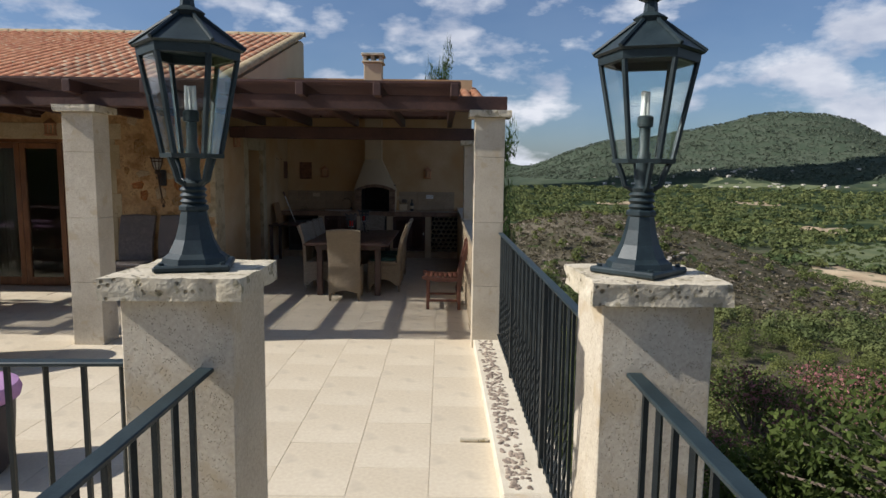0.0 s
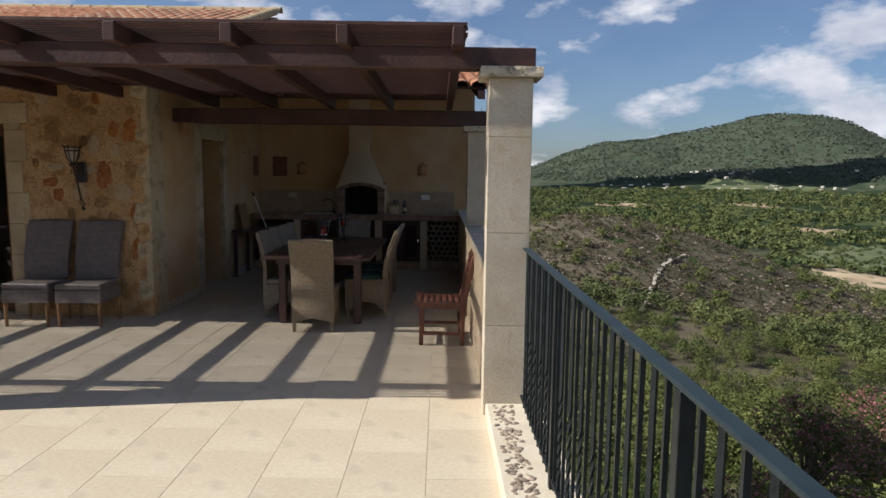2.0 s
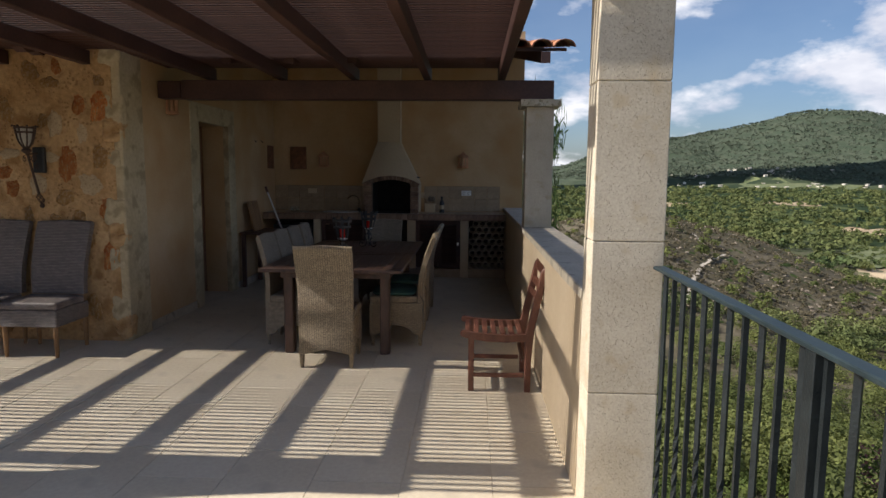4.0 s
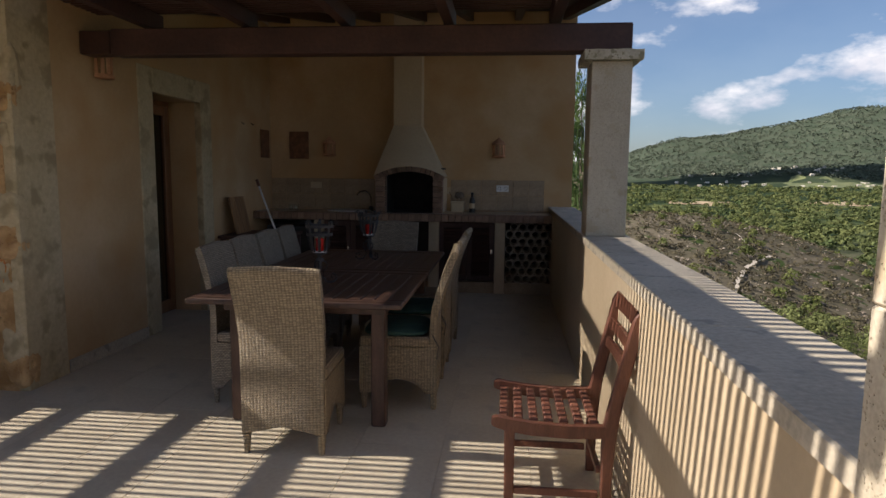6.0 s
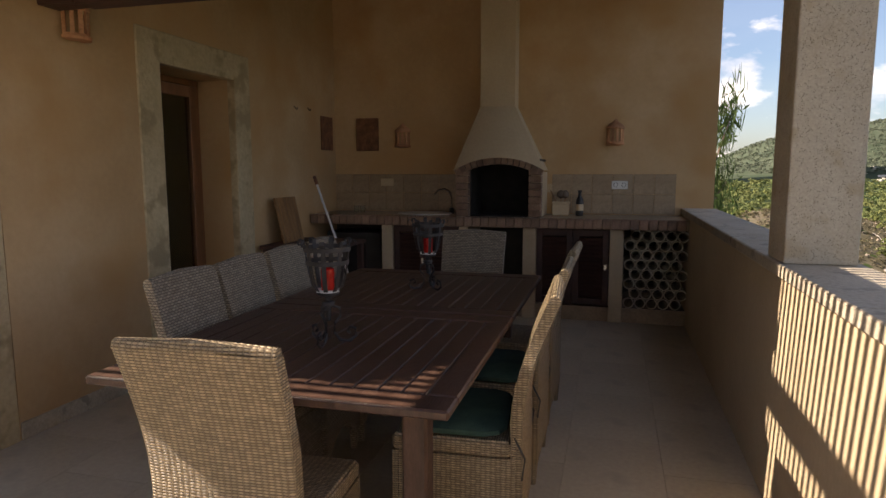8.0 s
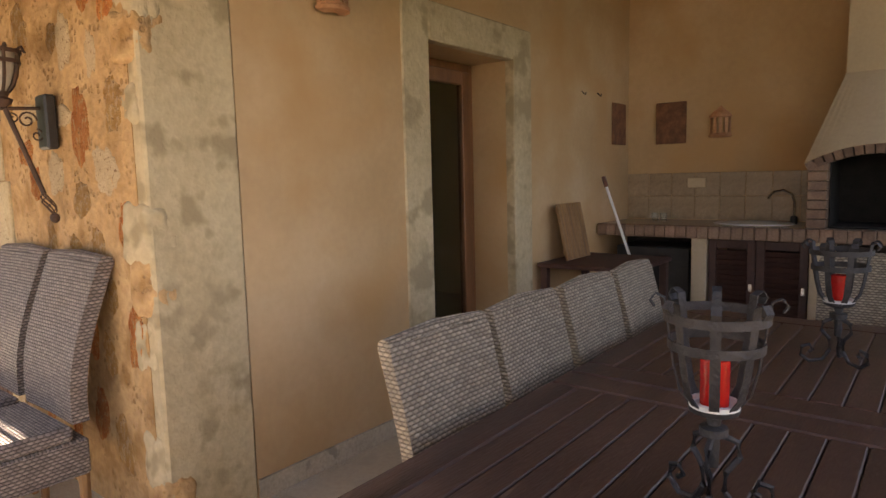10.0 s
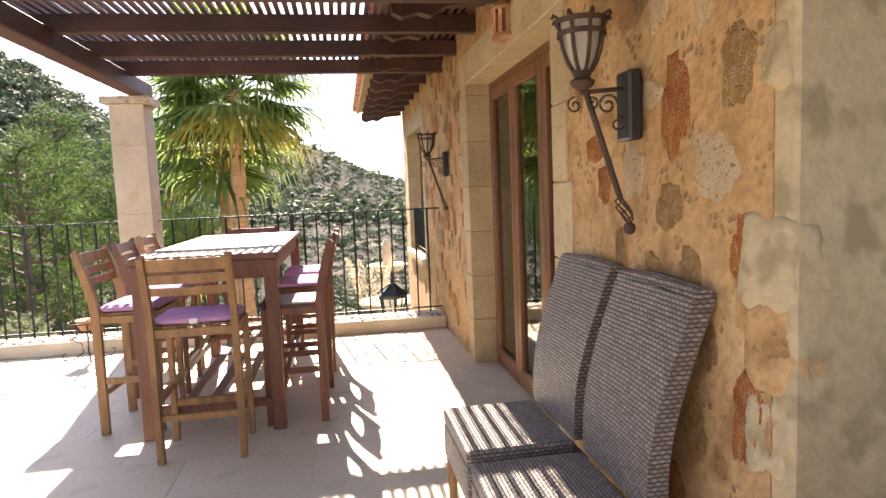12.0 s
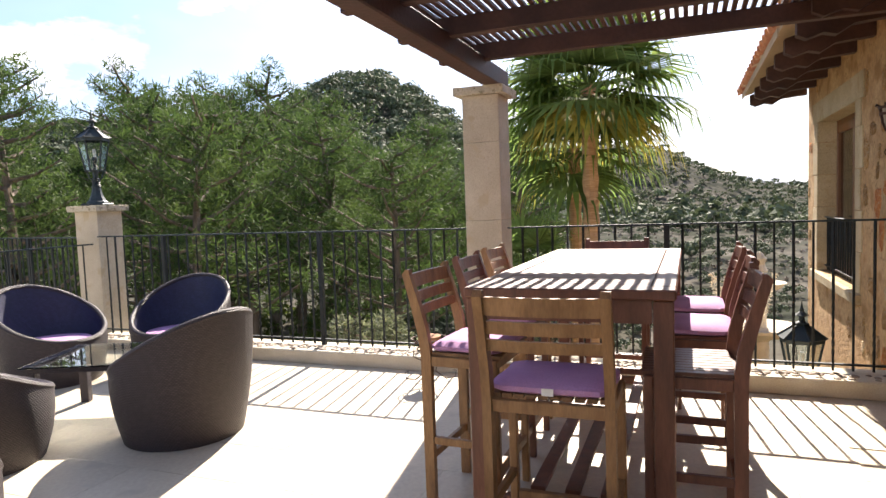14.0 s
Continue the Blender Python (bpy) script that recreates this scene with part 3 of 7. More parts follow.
def stone_bm(w, h, rnd, d=0.006, n=30):
    bm = bmesh.new()
    sq = rnd.uniform(2.2, 3.4)
    ph = [rnd.uniform(0, 6.28) for _ in range(4)]
    outer = []
    for j in range(n):
        a = 2 * math.pi * j / n
        c, s = math.cos(a), math.sin(a)
        wob = 1 + 0.10 * math.sin(2 * a + ph[0]) + 0.08 * math.sin(3 * a + ph[1]) + 0.07 * math.sin(5 * a + ph[2]) + 0.05 * math.sin(9 * a + ph[3]) + rnd.uniform(-0.05, 0.05)
        k = (abs(c) ** sq + abs(s) ** sq) ** (-1 / sq) * wob
        outer.append((c * k * w / 2, s * k * h / 2))
    rings(bm, [[(x * 1.02, 0.004, z * 1.02) for x, z in outer], [(x * 0.95, -d * 0.35, z * 0.95) for x, z in outer], [(x * 0.80 + rnd.uniform(-1, 1) * 0.004, -d * rnd.uniform(0.5, 1.2), z * 0.80) for x, z in outer], [(x * 0.40, -d * rnd.uniform(0.4, 1.3), z * 0.40) for x, z in outer]])
    return bm


rnd = random.Random(11)
stone_meshes = {}
for key, mm in (("red", ST_RED), ("yel", ST_YEL), ("grey", ST_GREY)):
    stone_meshes[key] = [mesh_of("stone", stone_bm(1, 1, random.Random(i * 7 + len(key))), mm, True) for i in range(6)]
taken = []


def put_stone(x, z, w, h, key, tilt=0.0, force=False):
    for a, b, c, d in taken:
        if not force and abs(x - a) < (w + c) / 2 * 0.95 and abs(z - b) < (h + d) / 2 * 0.95:
            return
    taken.append((x, z, w, h))
    share("stone", rnd.choice(stone_meshes[key]), facade, pose(x, FY, z, 0, tilt, 0) @ Matrix.Diagonal((w, 1.25, h, 1)))


for x, z, w, h, key in ((-3.02, 1.56, 0.17, 0.32, "red"), (-2.69, 0.755, 0.13, 0.25, "red"), (-2.69, 1.17, 0.15, 0.21, "red"), (-3.06, 1.27, 0.17, 0.15, "yel"), (-2.95, 1.08, 0.14, 0.19, "yel"), (-3.16, 1.06, 0.13, 0.12, "yel"), (-3.40, 1.10, 0.08, 0.18, "yel"), (-2.83, 1.38, 0.2, 0.22, "grey"), (-2.90, 2.06, 0.12, 0.2, "red"), (-2.72, 2.05, 0.17, 0.26, "red"), (-3.12, 1.90, 0.12, 0.24, "grey"), (-3.3, 1.38, 0.14, 0.2, "grey"), (-2.86, 0.9, 0.1, 0.18, "yel"), (-2.92, 0.65, 0.12, 0.18, "yel"), (-2.86, 0.3, 0.14, 0.26, "yel"), (-2.73, 1.62, 0.16, 0.2, "yel"), (-2.88, 1.82, 0.09, 0.2, "grey"), (-3.04, 0.38, 0.14, 0.24, "red")):
    put_stone(x, z, w, h, key, rnd.uniform(-6, 6), True)
for i in range(1500):
    if len(taken) > 115:
        break
    x, z = rnd.choice((rnd.uniform(-3.78, -2.7), rnd.uniform(-8.6, -6.3), rnd.uniform(-8.0, -6.3), rnd.uniform(-11, -3.8))), rnd.uniform(0.05, 2.5)
    w, h = rnd.uniform(0.06, 0.2), rnd.uniform(0.09, 0.24)
    if (DX0 - 0.2 - w / 2 < x < DX1 + 0.22 + w / 2 and z < DT + 0.32) or (WX0 - 0.2 < x < WX1 + 0.3 and 0.3 < z < 2.35):
        continue
    put_stone(x, z, w, h, rnd.choice(("red", "yel", "yel", "yel", "grey")), rnd.uniform(-12, 12))
# rough corner stones
for i in range(13):
    z = 0.1 + i * 0.215
    if i % 4 == 2:
        continue
    bm = bmesh.new()
    bmesh.ops.create_icosphere(bm, subdivisions=4, radius=1.0)
    sx, sy, sz = rnd.uniform(0.080, 0.098), rnd.uniform(0.055, 0.075), rnd.uniform(0.075, 0.15)
    for v in bm.verts:
        d = v.co.normalized()
        k = (abs(d.x) ** 5 + abs(d.y) ** 5 + abs(d.z) ** 5) ** (-1 / 5)
        k *= 1 + 0.16 * noise.noise(d * 1.6 + Vector((i * 3.1, 0, 0))) + 0.07 * noise.noise(d * 5 + Vector((0, i, 0))) + 0.03 * noise.noise(d * 14)
        v.co = Vector((d.x * sx, d.y * sy, d.z * sz)) * k
    part("corner_stone", bm, (PLASTER, GREY_LIME, ST_GREY, GREY_LIME)[i % 4], facade, smooth=True, m=pose(-2.615 + rnd.uniform(-0.012, 0.004), FY + 0.050, z + rnd.uniform(-0.03, 0.03), 0, rnd.uniform(-6, 6), rnd.uniform(-10, 10)))

# limestone jamb blocks and lintels
def surround(x0, x1, zb, zt, parent, w=0.17, deep=0.24, sill=False):
    for x, s in ((x0, -1), (x1, 1)):
        z, i = zb, 0
        while z < zt - 0.01:
            h = min(0.34, zt - z)
            ww = w + (0.06 if i % 2 else 0)
            a, b = sorted((x + s * ww, x - s * 0.005))
            box("jamb_block", (a, b + 0.0, FY - 0.012, FY + deep, z + 0.002, z + h - 0.002), JAMB, parent, bevel=0.005)
            z += h
            i += 1
    box("lintel_block", (x0 - 0.26, x1 + 0.26, FY - 0.014, FY + deep, zt - 0.005, zt + 0.21), JAMB, parent, bevel=0.006, label="wide limestone lintel")
    if sill:
        box("sill_block", (x0 - 0.2, x1 + 0.2, FY - 0.05, FY + deep, zb - 0.09, zb - 0.001), JAMB, parent, bevel=0.008)


surround(DX0, DX1, 0.0, DT, facade)
surround(WX0, WX1, WB, WT, facade, sill=True)


def casement(name, x0, x1, z0, z1, y, leaves, label, category, handle=True):
    t = thing(name, pose(0, 0, 0), label, category, kind="structure")
    f = 0.055
    bm = bmesh.new()
    bx(bm, x0 + 0.003, x0 + f, y, y + 0.07, z0, z1, 0.004)
    bx(bm, x1 - f, x1 - 0.003, y, y + 0.07, z0, z1, 0.004)
    bx(bm, x0 + f, x1 - f, y, y + 0.07, z1 - f, z1 - 0.003, 0.004)
    part("window_frame", bm, FRAMEW, t)
    w = (x1 - x0 - 2 * f) / leaves
    for i in range(leaves):
        a = x0 + f + i * w + 0.004
        b = a + w - 0.008
        s = 0.075
        bm = bmesh.new()
        bx(bm, a, a + s, y - 0.012, y + 0.045, z0 + 0.012, z1 - f - 0.004, 0.006)
        bx(bm, b - s, b, y - 0.012, y + 0.045, z0 + 0.012, z1 - f - 0.004, 0.006)
        bx(bm, a + s, b - s, y - 0.012, y + 0.045, z0 + 0.012, z0 + 0.012 + 0.12, 0.006)
        bx(bm, a + s, b - s, y - 0.012, y + 0.045, z1 - f - 0.084, z1 - f - 0.004, 0.006)
        leaf = part("sash", bm, FRAMEW, t)
        box("pane", (a + s - 0.005, b - s + 0.005, y + 0.012, y + 0.020, z0 + 0.13, z1 - f - 0.08), PANE, leaf).visible_shadow = False
    return t


casement("door_1", DX0, DX1, 0.0, DT, FY + 0.17, 3, "brown wooden glazed terrace door with tall panes", "glazed door")
casement("window_1", WX0, WX1, WB, WT, FY + 0.17, 2, "brown wooden casement window in a stone reveal", "window")
# dark rooms behind the glass
room = thing("room_interior", pose(0, 0, 0), "dim room behind the glazed doors", "room", kind="structure")
box("room_floor", (-10.6, -3.0, 8.45, 12.6, -0.2, -0.01), TILE, room)
box("room_back", (-10.6, -3.0, 12.6, 12.7, -0.2, 3.0), CREAM, room)
box("room_ceiling", (-10.6, -3.0, 8.45, 12.7, 2.60, 2.65), CREAM, room)
for x in (-5.9, -4.35):
    bm = bmesh.new()
    n = 40
    for j in range(n):
        a, b = x + 0.34 * j / n - 0.1, x + 0.34 * (j + 1) / n - 0.1
        ya, yb = 8.50 + 0.02 * math.sin(j * 1.1), 8.50 + 0.02 * math.sin((j + 1) * 1.1)
        v = [bm.verts.new(p) for p in ((a, ya, 0.02), (b, yb, 0.02), (b, yb, 2.1), (a, ya, 2.1))]
        bm.faces.new(v)
    cu = part("curtain", bm, CURTAIN, smooth="full")
    tagged(cu, "pale gathered curtain hanging behind the glazed door", "curtain")

# ---- side door of the kitchen ----
kd = thing("door_2", pose(0, 0, 0), "brown wooden glazed side door in a deep plastered reveal", "glazed door", kind="structure")
bm = bmesh.new()
xx = -2.86
for a, b, c, d in ((KD0 + 0.002, KD0 + 0.05, 0.0, KDT), (KD1 - 0.05, KD1 - 0.002, 0.0, KDT), (KD0 + 0.05, KD1 - 0.05, KDT - 0.05, KDT - 0.002)):
    bx(bm, xx - 0.06, xx, a, b, c, d, 0.004)
part("window_frame", bm, FRAMEW, kd)
bm = bmesh.new()
for a, b, c, d in ((KD0 + 0.053, KD0 + 0.14, 0.012, KDT - 0.055), (KD1 - 0.14, KD1 - 0.053, 0.012, KDT - 0.055), (KD0 + 0.14, KD1 - 0.14, 0.012, 0.13), (KD0 + 0.14, KD1 - 0.14, KDT - 0.14, KDT - 0.055)):
    bx(bm, xx - 0.035, xx + 0.02, a, b, c, d, 0.005)
sash = part("sash", bm, FRAMEW, kd)
box("pane", (xx - 0.012, xx - 0.004, KD0 + 0.13, KD1 - 0.13, 0.12, KDT - 0.13), PANE, sash)
box("door_handle", (xx + 0.022, xx + 0.05, KD0 + 0.09, KD0 + 0.11, 1.0, 1.12), CHROME, kd, bevel=0.004)

# ---- stone columns ----
def column(name, x0, x1, y0, y1, z0, z1, label, cap=0.055, m=LIME, blocks=0.62):
    t = thing(name, pose((x0 + x1) / 2, (y0 + y1) / 2, 0), label, "stone column", "terrace columns", kind="structure")
    hx, hy = (x1 - x0) / 2, (y1 - y0) / 2
    z = z0
    while z < z1 - 0.07:
        h = min(blocks, z1 - 0.065 - z)
        if z1 - 0.065 - z - h < 0.15:
            h = z1 - 0.065 - z
        box("stone_block", (-hx, hx, -hy, hy, z + 0.0008, z + h - 0.0008), m, t, bevel=0.004)
        z += h
    bm = bmesh.new()
    bx(bm, -hx - cap, hx + cap, -hy - cap, hy + cap, z1 - 0.064, z1)
    bmesh.ops.subdivide_edges(bm, edges=bm.edges[:], cuts=13, use_grid_fill=True)
    for v in bm.verts:
        c = v.co + Vector((x0 * 7, y0 * 7, 0))
        edge = min(hx + cap - abs(v.co.x), hy + cap - abs(v.co.y)) < 0.004
        k = noise.noise(c * 11) * 0.005 + noise.noise(c * 38) * 0.003
        bite = max(0, noise.noise(c * 16 + Vector((5, 0, 0))) - 0.12) * 0.022 if edge else 0
        v.co.x -= (k + bite) * (1 if v.co.x > 0 else -1) * (abs(v.co.x) / (hx + cap)) ** 6
        v.co.y -= (k + bite) * (1 if v.co.y > 0 else -1) * (abs(v.co.y) / (hy + cap)) ** 6
        v.co.z += k * 0.6 if v.co.z > z1 - 0.03 and not edge else (-abs(k) * 1.2 if v.co.z > z1 - 0.01 else 0)
    part("capital", bm, LIME_CAP, t, "weathered square stone cap with ragged edges", smooth=True)
    return t


column("column_1", 0.962, 1.245, 5.07, 5.252, -0.006, 2.29, "square limestone pergola column at the parapet end")
column("column_2", -2.90, -2.61, 5.02, 5.31, -0.006, 2.29, "square limestone pergola column in the open terrace")
column("column_3", -7.76, -7.46, 4.98, 5.28, -0.006, 2.29, "square limestone pergola column beside the west railing")
column("column_4", 0.985, 1.24, 8.58, 8.84, 1.001, 2.19, "square limestone column on the parapet", blocks=1.2)
for i, (x0, lab) in enumerate(((-0.235, "rough limestone gate pier with a lichened cap and lantern"), (1.105, "rough limestone gate pier with a chipped cap above the valley"))):
    column("gate_pier_%d" % (i + 1), x0, x0 + 0.312, 0.733, 1.045, -0.006, 1.403, lab, cap=0.038, blocks=1.4)
column("corner_pier", -7.93, -7.61, 0.42, 0.75, -3.0, 1.50, "square limestone terrace pier carrying a lantern", blocks=5)

# ---- pergola ----
perg = thing("pergola", pose(0, 0, 0), "dark red-brown timber pergola with narrow slats", "pergola", kind="structure")
box("front_beam", (-7.72, 1.27, 5.16, 5.30, 2.292, 2.43), BEAM, perg, bevel=0.008)
box("rear_beam", (-2.30, 1.24, 8.62, 8.76, 2.192, 2.37), BEAM, perg, bevel=0.008)
box("wall_plate", (-2.53, -2.301, 8.62, 8.76, 2.20, 2.36), BEAM, perg, bevel=0.008)
RX = [0.76 - 0.713 * i for i in range(12)]
for i, x in enumerate(RX):
    y1 = 8.9 if x > -2.5 else 7.955
    bm = bmesh.new()
    bx(bm, x - 0.036, x + 0.036, 4.95, y1, 2.40, 2.515, 0.005)
    part("rafter", bm, BEAM, perg)
rnd = random.Random(3)
sl = {}
for k, (a, b) in {"whole": (-7.30, 0.82), "short": (-2.53, 0.82)}.items():
    bm = bmesh.new()
    bx(bm, a, b, -0.0148, 0.0148, 0, 0.02)
    sl[k] = mesh_of("slat", bm, SLATM)
y = 4.98
while y < 8.85:
    share("slat", sl["whole" if y < 7.9 else "short"], perg, pose(rnd.uniform(-0.01, 0.01), y + rnd.uniform(-0.002, 0.002), 2.517))
    y += 0.056

# ---- kitchen roof ----
kroof = thing("kitchen_roof", pose(0, 0, 0), "timber boarded kitchen roof with clay tiles on top", "roof", kind="structure")


def slope_box(bm, x0, x1, y0, y1, z0, z1, t):
    v = [bm.verts.new(p) for p in ((x0, y0, z0), (x1, y0, z0), (x1, y1, z1), (x0, y1, z1), (x0, y0, z0 + t), (x1, y0, z0 + t), (x1, y1, z1 + t), (x0, y1, z1 + t))]
    for f in ((3, 2, 1, 0), (4, 5, 6, 7), (0, 1, 5, 4), (1, 2, 6, 5), (2, 3, 7, 6), (3, 0, 4, 7)):
        bm.faces.new([v[i] for i in f])


bm = bmesh.new()
slope_box(bm, -2.54, 1.32, 8.45, 12.75, 2.60, 3.42, 0.03)
part("roof_boards", bm, BEAM, kroof, label="dark roof boards")
for i in range(7):
    x = -2.3 + i * 0.57
    bm = bmesh.new()
    slope_box(bm, x - 0.04, x + 0.04, 8.30, 12.25, 2.47, 3.22, 0.10)
    part("rafter", bm, BEAM, kroof)


def tile_mesh(L=0.42, r0=0.085, r1=0.070, mm=None):
    bm = bmesh.new()
    n = 7
    rows = []
    for y, r in ((0, r0), (L, r1)):
        for t in (0.0, 0.012):
            rows.append([((r + t) * math.cos(math.pi * j / (n - 1)), y, (r + t) * math.sin(math.pi * j / (n - 1)) * 0.72) for j in range(n)])
    a, b, c, d = [[bm.verts.new(p) for p in row] for row in rows]
    for i in range(n - 1):
        bm.faces.new((a[i], a[i + 1], c[i + 1], c[i]))
        bm.faces.new((b[i], d[i], d[i + 1], b[i + 1]))
        bm.faces.new((a[i], b[i], b[i + 1], a[i + 1]))
    return mesh_of("roof_tile", bm, mm, True)


def stuff_tiles(name, me, mats, parent, label=""):
    """Many copies of one small mesh joined into one part."""
    k = len(me.vertices)
    co = np.empty(k * 3)
    me.vertices.foreach_get("co", co)
    co = np.c_[co.reshape(-1, 3), np.ones(k)]
    faces = [tuple(p.vertices) for p in me.polygons]
    verts, fs = [], []
    for i, m in enumerate(mats):
        verts.append((co @ np.array(m).T)[:, :3])
        fs.extend([tuple(v + i * k for v in f) for f in faces])
    out = bpy.data.meshes.new(name)
    out.from_pydata(np.vstack(verts).tolist(), [], fs)
    for mm in me.materials:
        out.materials.append(mm)
    out.shade_smooth()
    ob = new(name, out)
    ob.parent = parent
    return tagged(ob, label, kind="stuff")


TILE_ME = tile_mesh(mm=ROOFT)
RIDGE_ME = tile_mesh(0.42, 0.11, 0.10, RIDGE)
ang = math.degrees(math.atan2(0.82, 4.3))
mats = []
for i in range(20):
    for j in range(12):
        y = 8.30 + j * 0.37
        mats.append(pose(-2.42 + i * 0.195, y, 2.625 + (y - 8.45) * 0.19 + 0.012, ang + 1.5, 0, random.uniform(-1.5, 1.5)))
near = [m for m in mats if m.translation.y < 8.6]
for m in near:
    share("roof_tile", TILE_ME, kroof, m)
stuff_tiles("roof_tiles_rest", TILE_ME, [m for m in mats if m.translation.y >= 8.6], kroof)

# ---- house roof ----
hroof = thing("house_roof", pose(0, 0, 0), "low pitched roof of faded orange barrel tiles", "roof", kind="structure")
Y0, Z0, Y1, Z1 = 7.30, 2.56, 13.9, 4.72
sl_ang = math.degrees(math.atan2(Z1 - Z0, Y1 - Y0))
bm = bmesh.new()
slope_box(bm, -11.3, -2.58, Y0, Y1, Z0 - 0.01, Z1 - 0.01, 0.035)
part("roof_boards", bm, CREAM, hroof, label="cream underside boards")
box("rear_wall", (-11.0, -2.6, 13.905, 14.2, -0.2, 4.66), CREAM, hroof)
bm = bmesh.new()
bx(bm, -11.3, -8.0, Y0 - 0.012, Y0 - 0.001, Z0 - 0.04, Z0 + 0.03)
part("fascia", bm, CREAM, hroof)
for i in range(15):
    x = -11.1 + i * 0.58
    bm = bmesh.new()
    prof = [(7.36, 2.43), (7.42, 2.40), (7.52, 2.43), (7.60, 2.41), (7.70, 2.47), (7.955, 2.49), (7.955, 2.72), (7.36, 2.535)]
    a = [bm.verts.new((x - 0.045, p[0], p[1])) for p in prof]
    b = [bm.verts.new((x + 0.045, p[0], p[1])) for p in prof]
    bm.faces.new(a)
    bm.faces.new(list(reversed(b)))
    for q in range(len(prof)):
        w = (q + 1) % len(prof)
        bm.faces.new((a[q], b[q], b[w], a[w]))
    part("eaves_bracket", bm, BEAM, hroof)
mats = []
kk = (Z1 - Z0) / (Y1 - Y0)
for i in range(44):
    for j in range(19):
        y = Y0 - 0.05 + j * 0.345
        mats.append(pose(-11.2 + i * 0.199 + random.uniform(-0.006, 0.006), y, Z0 + (y - Y0) * kk + 0.03, sl_ang + 1.8, 0, random.uniform(-2, 2)))
mats.sort(key=lambda m: -m.translation.x)
for m in mats[:290]:
    share("roof_tile", TILE_ME, hroof, m)
stuff_tiles("roof_tiles_rest", TILE_ME, mats[290:], hroof)
for i in range(24):
    share("ridge_tile", RIDGE_ME, hroof, pose(-2.5 - i * 0.37, Y1, Z1 + 0.045, 0, 0, 90 + random.uniform(-1.5, 1.5)))
stuff_tiles("verge_tiles", RIDGE_ME, [pose(-2.60, Y0 + j * 0.36, Z0 + j * 0.36 * kk + 0.045, sl_ang + 1.5, 0, 0) for j in range(18)], hroof)

# ---- chimney of the grill ----
ch = thing("chimney", pose(-0.78, 12.42, 0), "cream plastered square chimney with a slotted cap", "chimney", kind="structure")
box("stack", (-0.18, 0.18, -0.18, 0.18, 3.35, 3.92), CREAM, ch, bevel=0.01)
box("collar", (-0.22, 0.22, -0.22, 0.22, 3.921, 3.955), LIME_CAP, ch, bevel=0.008)
for x in (-0.16, 0.0, 0.16):
    box("cap_leg", (x - 0.035, x + 0.035, -0.19, 0.19, 3.956, 4.06), LIME_CAP, ch, bevel=0.004)
box("cap_slab", (-0.23, 0.23, -0.23, 0.23, 4.061, 4.11), LIME_CAP, ch, bevel=0.008)
# ---- railings ----
def bar_mesh(h, twist=True):
    """A square bar with a twisted length."""
    bm = bmesh.new()
    s = 0.0075
    zs = [0.0, h * 0.18]
    if twist:
        zs = [0.0, h * 0.10] + [h * 0.10 + h * 0.40 * i / 26 for i in range(1, 27)]
    zs.append(h)
    rows = []
    for z in zs:
        k = min(1, max(0, (z - h * 0.10) / (h * 0.40))) if twist else 0
        a = math.pi * 3.25 * k
        rows.append([(s * 1.35 * math.cos(a + math.pi / 4 + j * math.pi / 2), s * 1.35 * math.sin(a + math.pi / 4 + j * math.pi / 2), z) for j in range(4)])
    rings(bm, rows)
    return mesh_of("baluster", bm, IRON)


BAR_T, BAR_S = bar_mesh(0.985), bar_mesh(0.985, False)


def railing(name, p0, p1, z0, z1, posts, spacing, label, top_w=0.045):
    d = Vector((p1[0] - p0[0], p1[1] - p0[1], 0))
    L = d.length
    ang = math.degrees(math.atan2(d.y, d.x))
    t = thing(name, pose(p0[0], p0[1], z0, 0, 0, ang), label, "railing", "terrace railings")
    H = z1 - z0
    box("top_rail", (0, L, -top_w / 2, top_w / 2, H - 0.014, H), IRON_BLUE, t, bevel=0.003)
    box("bottom_rail", (0, L, -0.014, 0.014, 0.045, 0.057), IRON, t)
    n = int(L / spacing)
    k = (H - 0.02) / 0.985
    for i in range(1, n):
        x = i * L / n
        if any(abs(x - q) < 0.03 for q in posts):
            continue
        share("baluster", BAR_T if i % 2 else BAR_S, t, pose(x, 0, 0.006) @ Matrix.Diagonal((1, 1, k, 1)))
    for q in posts:
        box("rail_post", (q - 0.02, q + 0.02, -0.02, 0.02, 0.0, H - 0.015), IRON, t, bevel=0.002)
    return t


railing("railing", (1.225, 1.05), (1.225, 5.065), 0.087, 1.14, (1.3, 2.85), 0.098, "blue-black iron railing with twisted bars above the valley")
railing("railing", (-7.60, 0.755), (-7.60, 4.97), 0.117, 1.17, (0.9, 2.75), 0.118, "thin black iron railing along the west kerb by the palm", 0.03)
railing("railing", (-7.60, 5.29), (-7.60, 7.95), 0.117, 1.17, (1.22,), 0.118, "thin black iron railing between column and house wall", 0.03)
railing("railing", (-7.60, 0.66), (-0.238, 0.97), 0.102, 1.09, (1.8, 3.6, 5.4), 0.118, "black iron railing with twisted bars along the south edge")
railing("railing", (0.0, -2.6), (0.0, 0.73), 0.0, 1.145, (0.9, 2.6), 0.105, "dark iron handrail ending in the gate pier")
railing("railing", (1.20, -2.6), (1.20, 0.73), 0.0, 1.145, (0.9, 2.6), 0.105, "dark iron handrail ending in the valley side pier")
railing("railing", (-7.85, 0.41), (-8.5, -3.0), 0.0, 1.15, (1.5,), 0.118, "thin black iron railing beyond the corner pier", 0.03)
